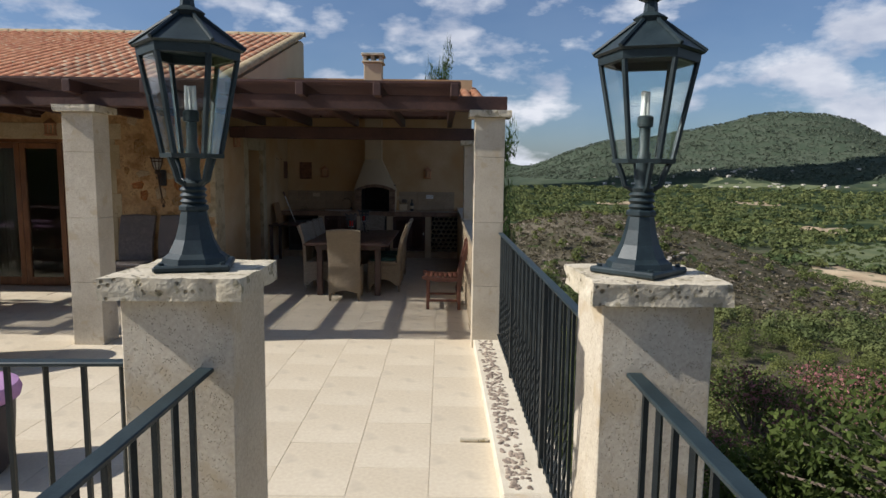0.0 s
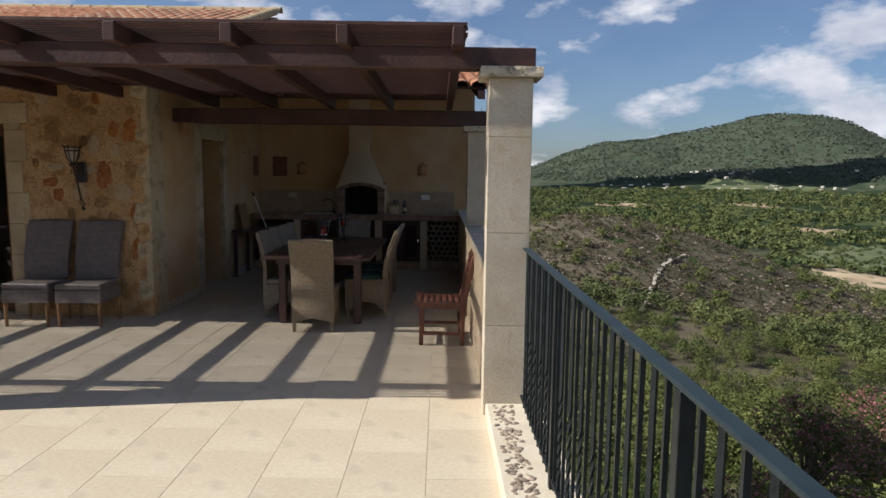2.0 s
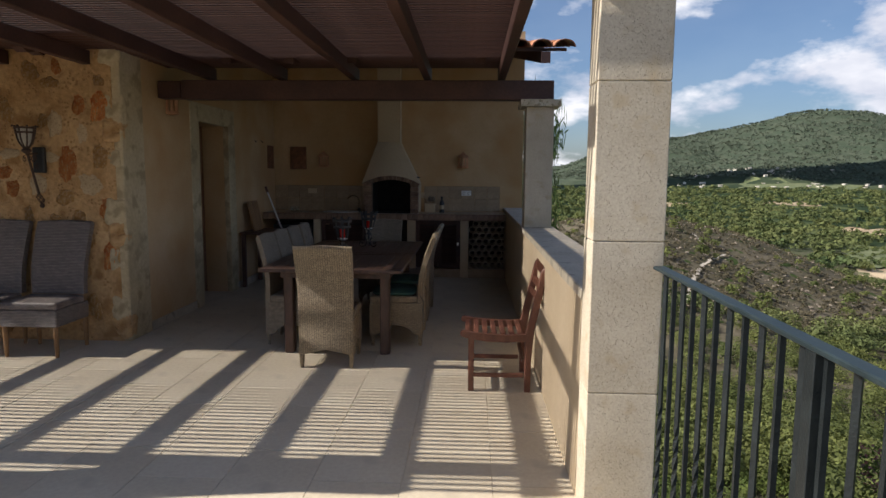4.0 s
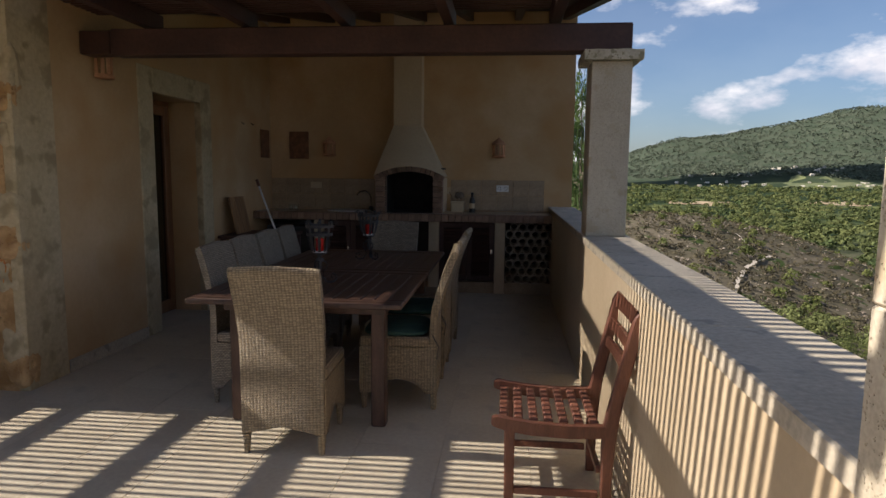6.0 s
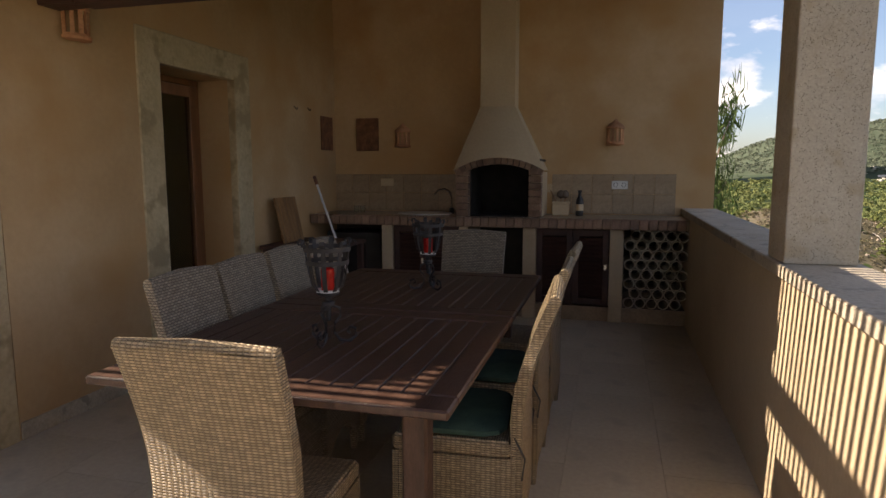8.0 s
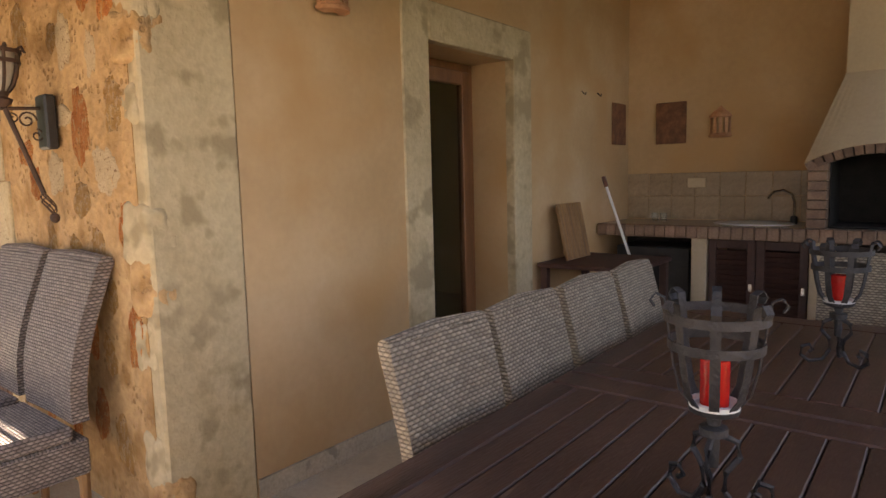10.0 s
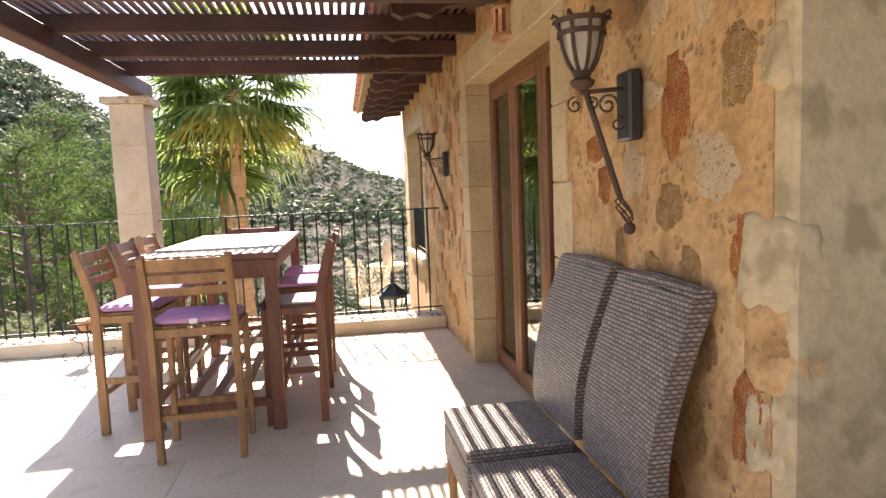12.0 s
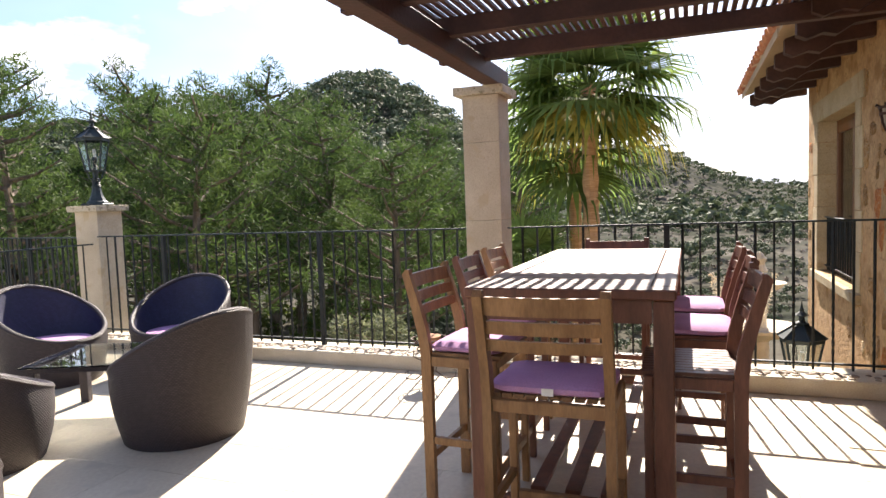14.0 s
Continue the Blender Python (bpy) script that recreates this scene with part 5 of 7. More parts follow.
# ---- candle holders on the table ----
def candle_holder(m, label):
    t = thing("candle_holder", m, label, "candle holder", "wrought iron candle holders")
    for k in range(3):
        a = k * 2 * math.pi / 3 + 0.3
        pts = [(0.012, 0, 0.165), (0.045, 0, 0.15), (0.05, 0, 0.12), (0.025, 0, 0.09), (0.022, 0, 0.05), (0.045, 0, 0.015), (0.085, 0, 0.008), (0.112, 0, 0.03), (0.108, 0, 0.06), (0.085, 0, 0.068), (0.075, 0, 0.05), (0.088, 0, 0.04)]
        bm = bmesh.new()
        tube(bm, [Matrix.Rotation(a, 3, "Z") @ Vector(p) for p in pts], 0.0065, 6)
        part("scroll_leg", bm, WROUGHT, t, smooth=True)
    bm = bmesh.new()
    lathe(bm, ((0.01, 0.10), (0.012, 0.16), (0.026, 0.165), (0.026, 0.18), (0.012, 0.185), (0.014, 0.2), (0.045, 0.212), (0.048, 0.222), (0.044, 0.222), (0.02, 0.214)), 16)
    part("stem_cup", bm, WROUGHT, t, smooth=True)
    bm = bmesh.new()
    lathe(bm, ((0.046, 0.221), (0.047, 0.232), (0.040, 0.233), (0.038, 0.224)), 18)
    part("drip_ring", bm, WHITE, t, "white candle drip plate", smooth=True)
    bm = bmesh.new()
    lathe(bm, ((0.026, 0.226), (0.027, 0.315), (0.024, 0.318), (0.006, 0.314)), 18)
    part("candle", bm, CANDLE, t, "deep red candle", smooth=True)
    prof = ((0.036, 0.215), (0.062, 0.25), (0.074, 0.30), (0.084, 0.37), (0.092, 0.43))
    for k in range(8):
        th = k * math.pi / 4
        c, s = math.cos(th), math.sin(th)
        pts = [Vector((r * c, r * s, z)) for r, z in prof] + [Vector((0.108 * c, 0.108 * s, 0.438)), Vector((0.118 * c, 0.118 * s, 0.424)), Vector((0.110 * c, 0.110 * s, 0.412))]
        side = Vector((-s, c, 0)) * 0.009
        out = Vector((c, s, 0)) * 0.0015
        bm = bmesh.new()
        rings(bm, [[p - side - out, p + side - out, p + side + out, p - side + out] for p in pts])
        part("cage_strap", bm, WROUGHT, t, smooth=True)
    for r, z in ((0.0905, 0.40), (0.083, 0.345)):
        bm = bmesh.new()
        rows = [[(rr * math.cos(j * math.pi / 14), rr * math.sin(j * math.pi / 14), zz) for j in range(28)] for rr, zz in ((r, z - 0.009), (r + 0.003, z - 0.009), (r + 0.003, z + 0.009), (r, z + 0.009), (r, z - 0.009))]
        rings(bm, rows, cap=False)
        part("cage_hoop", bm, WROUGHT, t, smooth=True)
    return t


candle_holder(pose(-0.62, 7.93, TZ + 0.001, 0, 0, 15) @ Matrix.Diagonal((0.88, 0.88, 0.86, 1)), "grey wrought iron candle holder with a red candle on the table")
candle_holder(pose(-0.57, 9.02, TZ + 0.001, 0, 0, 70) @ Matrix.Diagonal((0.88, 0.88, 0.84, 1)), "grey wrought iron candle holder with red candle before the grill")

# ---- outdoor kitchen ----
CZ, CF, CB = 0.93, 11.62, 12.249
ct = thing("worktop", pose(0, 0, 0), "tiled grill worktop with a clay brick edge on rendered pillars", "worktop")
box("worktop_slab", (-2.53, 0.983, CF + 0.03, CB, CZ - 0.09, CZ - 0.001), BACKTILE, ct)
bm = bmesh.new()
bx(bm, -0.037, 0.037, -0.028, 0.028, -0.045, 0.045, 0.006)
eb = mesh_of("edge_brick", bm, BRICK)
i = 0
x = -2.49
while x < 0.97:
    share("edge_brick", eb, ct, pose(x, CF + 0.001, CZ - 0.045))
    x += 0.0775
for x0, x1 in ((-1.81, -1.70), (-1.04, -0.95), (-0.44, -0.32), (0.33, 0.45)):
    box("pillar", (x0, x1, CF + 0.04, CB, 0.0, CZ - 0.092), CREAM, ct, bevel=0.006)
box("plinth", (-2.53, 0.983, CF + 0.08, CB, -0.004, 0.13), BACKTILE, ct)
# added near-black sheet: the shade under the worktop as a colour
box("recess_dark_sheet", (-2.53, 0.983, CB - 0.03, CB - 0.003, 0.131, CZ - 0.092), RECESS_SHADE, ct)
# splashback tiles
bm = bmesh.new()
bx(bm, -0.0945, 0.0945, -0.006, 0.0, -0.0945, 0.0945, 0.003)
st = mesh_of("tile", bm, BACKTILE)
sb = thing("splashback", pose(0, 0, 0), "beige glazed square tiles behind the worktop", "tiling", kind="structure")
for j in range(2):
    for i in range(18):
        x = -2.445 + i * 0.192
        if -1.1 < x < -0.28 or x > 0.95:
            continue
        share("tile", st, sb, pose(x, CB - 0.001, CZ + 0.1 + j * 0.192))


def louvre_door(x0, x1, parent):
    d = thing("cupboard_door", pose(0, 0, 0), "dark brown louvred wooden cupboard door under the worktop", "cupboard door", "louvred cupboard doors")
    z0, z1 = 0.15, CZ - 0.10
    y = CF + 0.06
    bm = bmesh.new()
    for a, b, c, e in ((x0, x0 + 0.055, z0, z1), (x1 - 0.055, x1, z0, z1), (x0 + 0.055, x1 - 0.055, z1 - 0.06, z1), (x0 + 0.055, x1 - 0.055, z0, z0 + 0.06)):
        bx(bm, a, b, y, y + 0.028, c, e, 0.003)
    part("door_frame", bm, BEAM, d)
    bm = bmesh.new()
    bx(bm, x0 + 0.056, x1 - 0.056, -0.004, 0.004, -0.022, 0.022)
    me = mesh_of("louvre", bm, BEAM)
    z = z0 + 0.085
    while z < z1 - 0.075:
        share("louvre", me, d, pose(0, y + 0.014, z, 35, 0, 0))
        z += 0.036
    box("handle_plate", (x1 - 0.04, x1 - 0.018, y - 0.004, y - 0.0005, 0.47, 0.52), CHROME, d)
    return d


for a, b in ((-1.69, -1.375), (-1.37, -1.045), (-0.315, 0.005), (0.01, 0.325)):
    louvre_door(a, b, ct)
# honeycomb bottle rack of clay tubes
rack = thing("bottle_rack", pose(0, 0, 0), "bottle rack of stacked round clay pipes under the worktop", "bottle rack")
bm = bmesh.new()
ro, ri = 0.048, 0.040
rows = [[(r * math.cos(j * math.pi / 9), y, r * math.sin(j * math.pi / 9)) for j in range(18)] for r, y in ((ri, 0.30), (ri, 0.0), (ro, 0.0), (ro, 0.30), (ri, 0.30))]
rings(bm, rows, cap=False)
tube_me = mesh_of("clay_pipe", bm, LIME, True)
for j in range(8):
    for i in range(5):
        x = 0.505 + i * 0.098 + (0.049 if j % 2 else 0)
        if x < 0.95:
            share("clay_pipe", tube_me, rack, pose(x, CF + 0.06, 0.185 + j * 0.0855))
# grill oven with tapering hood
gr = thing("grill_oven", pose(0, 0, 0), "open arched brick grill with a cream tapering hood and flue", "grill")
OX0, OX1, OF = -1.07, -0.28, 11.66
for a, b in ((OX0, OX0 + 0.115), (OX1 - 0.115, OX1)):
    z = CZ
    while z < 1.33:
        box("jamb_brick", (a, b, OF, OF + 0.11, z + 0.002, z + 0.06), BRICK, gr, bevel=0.004)
        z += 0.063
    box("oven_side", (a + 0.005, b - 0.005, OF + 0.111, CB, CZ, 1.34), CREAM, gr)
n = 15
cx, half, zs, rise = (OX0 + OX1) / 2, (OX1 - OX0) / 2, 1.315, 0.11
R = (half ** 2 + rise ** 2) / (2 * rise)
cz = zs + rise - R
am = math.asin(half / R)
for i in range(n):
    a0, a1 = -am + 2 * am * i / n + 0.006, -am + 2 * am * (i + 1) / n - 0.006
    bm = bmesh.new()
    rings(bm, [[(cx + r * math.sin(a), y, cz + r * math.cos(a)) for r, a in ((R - 0.012, a0), (R + 0.045, a0), (R + 0.045, a1), (R - 0.012, a1))] for y in (OF - 0.004, OF + 0.10)])
    part("arch_brick", bm, BRICK, gr)
bm = bmesh.new()
top = [(cx + (R + 0.047) * math.sin(-am + 2 * am * i / n), OF, cz + (R + 0.047) * math.cos(-am + 2 * am * i / n)) for i in range(n + 1)]
hx0, hx1, hy, hz = -0.915, -0.58, 12.02, 1.965
lo = [bm.verts.new(p) for p in top]
hi = [bm.verts.new((hx0 + (hx1 - hx0) * i / n, hy, hz)) for i in range(n + 1)]
sh = [bm.verts.new((hx0 + (hx1 - hx0) * i / n, hy, 3.5)) for i in range(n + 1)]
for i in range(n):
    bm.faces.new((lo[i], lo[i + 1], hi[i + 1], hi[i]))
    bm.faces.new((hi[i], hi[i + 1], sh[i + 1], sh[i]))
for a, b, c, x, xb in ((lo[0], hi[0], sh[0], OX0, hx0), (lo[-1], hi[-1], sh[-1], OX1, hx1)):
    p, q, r = bm.verts.new((x, CB, top[0][2])), bm.verts.new((xb, CB, hz)), bm.verts.new((xb, CB, 3.5))
    bm.faces.new((a, b, q, p))
    bm.faces.new((b, c, r, q))
part("hood", bm, CREAM, gr, "cream plastered tapering hood")
box("fire_back", (OX0 + 0.12, OX1 - 0.12, CB - 0.03, CB - 0.002, CZ + 0.001, 1.42), SOOT, gr)
for a, b in ((OX0 + 0.111, OX0 + 0.125), (OX1 - 0.125, OX1 - 0.111)):
    box("fire_side", (a, b, OF + 0.112, CB - 0.031, CZ + 0.001, 1.42), SOOT, gr)
box("fire_bed", (OX0 + 0.13, OX1 - 0.13, OF + 0.03, CB - 0.031, CZ + 0.001, CZ + 0.012), SOOT, gr)
box("fire_ceiling", (OX0 + 0.02, OX1 - 0.02, OF + 0.10, CB - 0.031, 1.44, 1.46), SOOT, gr)
# sink, tap, socket, utensils
sk = thing("sink", pose(-1.45, 11.93, CZ), "white oval sink set in the worktop", "sink")
bm = bmesh.new()
rings(bm, [[(r * 1.25 * math.cos(j * math.pi / 12), r * 0.9 * math.sin(j * math.pi / 12), z) for j in range(24)] for r, z in ((0.215, 0.0), (0.22, 0.010), (0.205, 0.014), (0.185, 0.010), (0.16, 0.003))])
part("basin", bm, WHITE, sk, smooth=True)
tp = thing("tap", pose(-1.20, 12.02, CZ), "curved chrome kitchen tap behind the sink", "tap")
bm = bmesh.new()
tube(bm, [(0, 0, 0), (0, 0, 0.16), (-0.02, 0, 0.215), (-0.07, -0.01, 0.245), (-0.13, -0.02, 0.235), (-0.165, -0.02, 0.20), (-0.17, -0.02, 0.185)], 0.010, 8)
part("spout", bm, CHROME, tp, smooth=True)
bm = bmesh.new()
lathe(bm, ((0.024, 0), (0.024, 0.05), (0.016, 0.06)), 12)
part("tap_body", bm, BLACK, tp, smooth=True)
for x, z, lab in ((0.405, 1.215, "white double wall socket on the splashback"), (-1.95, 1.235, "pale switch box on the splashback")):
    so = thing("wall_socket", pose(x, CB - 0.009, z), lab, "socket")
    box("socket_plate", (-0.075, 0.075, -0.012, 0.0, -0.04, 0.04), WHITE if x > 0 else CREAM, so, bevel=0.004)
    for dx in ((-0.037, 0.037) if x > 0 else ()):
        bm = bmesh.new()
        rings(bm, [[(dx + r * math.cos(j * math.pi / 8), -0.0135, r * math.sin(j * math.pi / 8)) for j in range(16)] for r in (0.022, 0.018)], cap=False)
        part("socket_ring", bm, BLACK, so)
ut = thing("utensil_box", pose(-0.13, 12.02, CZ), "square cream utensil pot holding wooden tools", "utensil pot")
box("pot", (-0.075, 0.075, -0.06, 0.06, 0, 0.11), CREAM, ut, bevel=0.006)
box("pot_rim", (-0.082, 0.082, -0.067, 0.067, 0.111, 0.13), CREAM, ut, bevel=0.004)
for dx, lean_, hh in ((-0.05, -0.05, 0.11), (0.0, 0.0, 0.05), (0.03, 0.03, 0.06)):
    bm = bmesh.new()
    tube(bm, [(dx, 0, 0.131), (dx + lean_, 0, 0.131 + hh)], 0.006, 6)
    part("handle", bm, TEAK, ut)
bm = bmesh.new()
for k in range(4):
    bx(bm, -0.135 + k * 0.014, -0.127 + k * 0.014, -0.003, 0.003, 0.235, 0.30)
bx(bm, -0.137, -0.083, -0.003, 0.003, 0.22, 0.236)
part("spatula_blade", bm, CREAM, ut)
for dx in (-0.005, 0.04):
    bm = bmesh.new()
    lathe(bm, ((0.004, 0), (0.032, 0.02), (0.034, 0.05), (0.018, 0.075), (0.004, 0.08)), 10, (dx, 0.0, 0.16))
    part("brush_head", bm, BARK, ut, smooth=True)
bo = thing("bottle", pose(0.045, 12.0, CZ), "dark brown glass bottle on the worktop", "bottle")
bm = bmesh.new()
lathe(bm, ((0.034, 0), (0.036, 0.01), (0.036, 0.13), (0.03, 0.16), (0.014, 0.185), (0.014, 0.215), (0.017, 0.22), (0.017, 0.24)), 14)
part("bottle_body", bm, BLACK, bo, smooth=True)
bm = bmesh.new()
lathe(bm, ((0.0365, 0.05), (0.0365, 0.11)), 14)
part("bottle_label", bm, CREAM, bo, "pale paper bottle label", smooth=True)
# plaques
for nm, m, w_, h_ in (("wall_plaque", pose(-2.537, 12.02, 1.735, 0, 0, 90), 0.27, 0.34), ("wall_plaque", pose(-2.17, 12.247, 1.73), 0.25, 0.34)):
    p_ = thing(nm, m, "dark square ceramic plaque hung on the ochre wall" if w_ < 0.26 else "dark tall ceramic plaque hung in the wall corner", "wall plaque", "ceramic wall plaques")
    box("plaque_panel", (-w_ / 2, w_ / 2, -0.014, 0.0, -h_ / 2, h_ / 2), PAINTING, p_, bevel=0.005)
for y, z in ((11.35, 1.93), (11.62, 1.94)):
    hk = thing("wall_hook", pose(-2.54, y, z), "small dark iron hook on the side wall", "hook", "wall hooks")
    bm = bmesh.new()
    tube(bm, [(0, 0, 0.02), (0.018, 0, 0.0), (0.03, 0, -0.01), (0.035, 0, 0.01)], 0.004, 5)
    part("hook_wire", bm, IRON, hk)
# side table with oven, board and pole
sd = thing("side_table", pose(-2.26, 10.98, 0), "dark wooden side table against the peach wall", "side table")
box("tabletop", (-0.26, 0.42, -0.36, 0.36, 0.70, 0.73), BEAM, sd, bevel=0.008)
for x in (-0.22, 0.38):
    for y in (-0.31, 0.31):
        box("leg", (x - 0.025, x + 0.025, y - 0.025, y + 0.025, 0, 0.699), BEAM, sd, bevel=0.004)
bd = thing("slatted_board", pose(-2.38, 10.98, 0.731, 0, -12, 0), "light wooden slatted board leaning on the side wall", "wooden board")
for i in range(8):
    box("board_slat", (-0.012, 0.008, -0.18 + i * 0.045, -0.18 + i * 0.045 + 0.041, 0.0, 0.40), TEAK, bd, bevel=0.003)
for z in (0.05, 0.34):
    box("board_batten", (-0.026, -0.0125, -0.17, 0.17, z, z + 0.03), TEAK, bd)
bk = thing("black_oven", pose(-2.12, 11.95, 0.131), "black portable oven stowed under the worktop end", "oven")
box("oven_case", (-0.30, 0.28, -0.22, 0.2, 0, 0.62), BLACK, bk, bevel=0.01)
box("oven_door", (-0.27, 0.12, -0.232, -0.2205, 0.12, 0.5), SOOT, bk, bevel=0.006)
box("door_handle", (-0.24, 0.09, -0.262, -0.245, 0.5, 0.52), CHROME, bk, bevel=0.004)
pl = thing("pole", pose(0, 0, 0), "white metal pole with a dark grip leaning in the corner", "pole")
bm = bmesh.new()
tube(bm, [(-1.95, 11.45, 0.02), (-2.45, 11.60, 1.22)], 0.011, 8)
part("shaft", bm, WHITE, pl)
bm = bmesh.new()
tube(bm, [(-2.4505, 11.601, 1.221), (-2.482, 11.61, 1.30)], 0.017, 8)
part("grip", bm, REDWOOD, pl)
jr = thing("drinking_glass", pose(-2.2, 11.98, CZ), "small clear drinking glasses on the worktop", "glass")
for dx in (0, 0.07):
    bm = bmesh.new()
    rings(bm, [[(dx + r * math.cos(j * math.pi / 8), r * math.sin(j * math.pi / 8), z) for j in range(16)] for r, z in ((0.022, 0.001), (0.028, 0.07), (0.025, 0.07), (0.02, 0.008))])
    part("tumbler", bm, GLASS, jr, smooth=True)

# ---- bar table and stools ----
BX0, BX1, BY0, BY1, BZ = -6.93, -4.97, 5.82, 6.62, 1.035
bt = thing("bar_table", pose((BX0 + BX1) / 2, (BY0 + BY1) / 2, 0), "tall red-brown slatted hardwood bar table", "bar table")
hw, hl = (BX1 - BX0) / 2, (BY1 - BY0) / 2
for x0, x1, y0, y1 in ((-hw, -hw + 0.11, -hl, hl), (hw - 0.11, hw, -hl, hl), (-hw + 0.112, hw - 0.112, -hl, -hl + 0.09), (-hw + 0.112, hw - 0.112, hl - 0.09, hl)):
    box("frame_board", (x0, x1, y0, y1, BZ - 0.04, BZ), REDWOOD, bt, bevel=0.006)
n = 27
w = (2 * hw - 0.224) / n
bm = bmesh.new()
bx(bm, -w / 2 + 0.003, w / 2 - 0.003, -hl + 0.092, hl - 0.092, BZ - 0.028, BZ - 0.002, 0.002)
me = mesh_of("slat", bm, REDWOOD)
for i in range(n):
    share("slat", me, bt, pose(-hw + 0.112 + w * (i + 0.5), 0, 0))
for x in (-hw + 0.045, hw - 0.045):
    for y in (-hl + 0.045, hl - 0.045):
        box("leg", (x - 0.036, x + 0.036, y - 0.036, y + 0.036, 0, BZ - 0.041), REDWOOD, bt, bevel=0.005)
for y in (-hl + 0.03, hl - 0.055):
    box("apron", (-hw + 0.085, hw - 0.085, y, y + 0.025, BZ - 0.13, BZ - 0.041), REDWOOD, bt)
    box("low_rail", (-hw + 0.085, hw - 0.085, y - 0.005, y + 0.03, 0.14, 0.19), REDWOOD, bt, bevel=0.004)
for x in (-hw + 0.03, hw - 0.055):
    box("apron", (x, x + 0.025, -hl + 0.085, hl - 0.085, BZ - 0.13, BZ - 0.041), REDWOOD, bt)
    box("low_rail", (x - 0.005, x + 0.03, -hl + 0.085, hl - 0.085, 0.14, 0.19), REDWOOD, bt, bevel=0.004)
for i in range(3):
    y = -0.14 + i * 0.14
    box("foot_slat", (-hw + 0.09, hw - 0.09, y - 0.03, y + 0.03, 0.191, 0.211), REDWOOD, bt, bevel=0.003)


def stool(m, wood, label, cushion=True):
    """Faces local +y; the back stands near local y = 0."""
    t = thing("bar_stool", m, label, "bar stool", "bar stools")
    for x in (-0.205, 0.205):
        bm = bmesh.new()
        pts = ((0.0, 0.0), (0.0, 0.70), (-0.012, 0.80), (-0.05, 0.95), (-0.085, 1.065), (-0.075, 1.085))
        rings(bm, [[(x - 0.016, y - h, z), (x + 0.016, y - h, z), (x + 0.016, y + h, z), (x - 0.016, y + h, z)] for (y, z), h in zip(pts, (0.022, 0.024, 0.024, 0.022, 0.018, 0.008))])
        part("rear_post", bm, wood, t)
        box("front_leg", (x - 0.016, x + 0.016, 0.30, 0.335, 0, 0.70), wood, t, bevel=0.004)
        box("side_rail", (x - 0.011, x + 0.011, 0.024, 0.30, 0.655, 0.70), wood, t, bevel=0.003)
        box("side_stretcher", (x - 0.011, x + 0.011, 0.024, 0.30, 0.30, 0.335), wood, t, bevel=0.003)
    box("front_rail", (-0.189, 0.189, 0.306, 0.328, 0.655, 0.70), wood, t, bevel=0.003)
    box("rear_rail", (-0.189, 0.189, -0.008, 0.014, 0.655, 0.70), wood, t, bevel=0.003)
    box("foot_rest", (-0.189, 0.189, 0.304, 0.332, 0.20, 0.24), wood, t, bevel=0.003)
    box("rear_stretcher", (-0.189, 0.189, -0.01, 0.012, 0.22, 0.255), wood, t, bevel=0.003)
    bm = bmesh.new()
    bx(bm, -0.017, 0.017, 0.015, 0.345, 0.701, 0.716, 0.002)
    me = mesh_of("seat_slat", bm, wood)
    for i in range(10):
        share("seat_slat", me, t, pose(-0.184 + i * 0.041, 0, 0))
    for z, h in ((1.0, 0.062), (0.935, 0.045), (0.875, 0.04)):
        y = -0.012 - (z - 0.80) * 0.27
        bm = bmesh.new()
        rings(bm, [[(x, y - 0.009 - c, z), (x, y + 0.009 - c, z), (x, y + 0.001 - c, z + h), (x, y - 0.017 - c, z + h)] for x, c in [(-0.189 + 0.378 * i / 8, 0.016 * (1 - ((i - 4) / 4) ** 2)) for i in range(9)]])
        part("back_slat", bm, wood, t)
    if cushion:
        bm = bmesh.new()
        rows = []
        for k, z in ((0.90, 0.0), (1.0, 0.010), (1.0, 0.026), (0.88, 0.040), (0.5, 0.044)):
            rows.append([(k * 0.205 * max(-1, min(1, 1.3 * math.cos(a))) + 0.004 * math.sin(5 * a), 0.175 + k * 0.165 * max(-1, min(1, 1.3 * math.sin(a))), 0.717 + z) for a in [2 * math.pi * j / 28 for j in range(28)]])
        rings(bm, rows)
        c = part("seat_cushion", bm, PURPLE, t, "mauve quilted seat cushion", smooth=True)
        box("care_tag", (-0.02, 0.02, 0.002, 0.004, 0.72, 0.745), WHITE, c)
    return t


stool(pose(-4.64, 6.22, 0, 0, 0, 90), TEAK, "golden wooden bar stool with a mauve cushion at the table end")
stool(pose(-5.37, 5.58, 0, 0, 0, -3), TEAK, "golden wooden bar stool with a mauve cushion on the garden side")
stool(pose(-6.05, 5.55, 0, 0, 0, 2), REDWOOD, "red-brown bar stool with a mauve cushion, garden side row")
stool(pose(-6.68, 5.52, 0, 0, 0, 0), TEAK, "golden wooden bar stool at the end of the garden row")
stool(pose(-5.27, 6.83, 0, 0, 0, 181), REDWOOD, "red-brown bar stool with bare slatted seat near the house", False)
stool(pose(-5.92, 6.86, 0, 0, 0, 178), REDWOOD, "red-brown bar stool with a mauve cushion on the house side")
stool(pose(-6.55, 6.86, 0, 0, 0, 180), REDWOOD, "red-brown bar stool with a mauve cushion at the far house side")
stool(pose(-7.22, 6.18, 0, 0, 0, -90), REDWOOD, "red-brown bar stool at the table end by the railing")


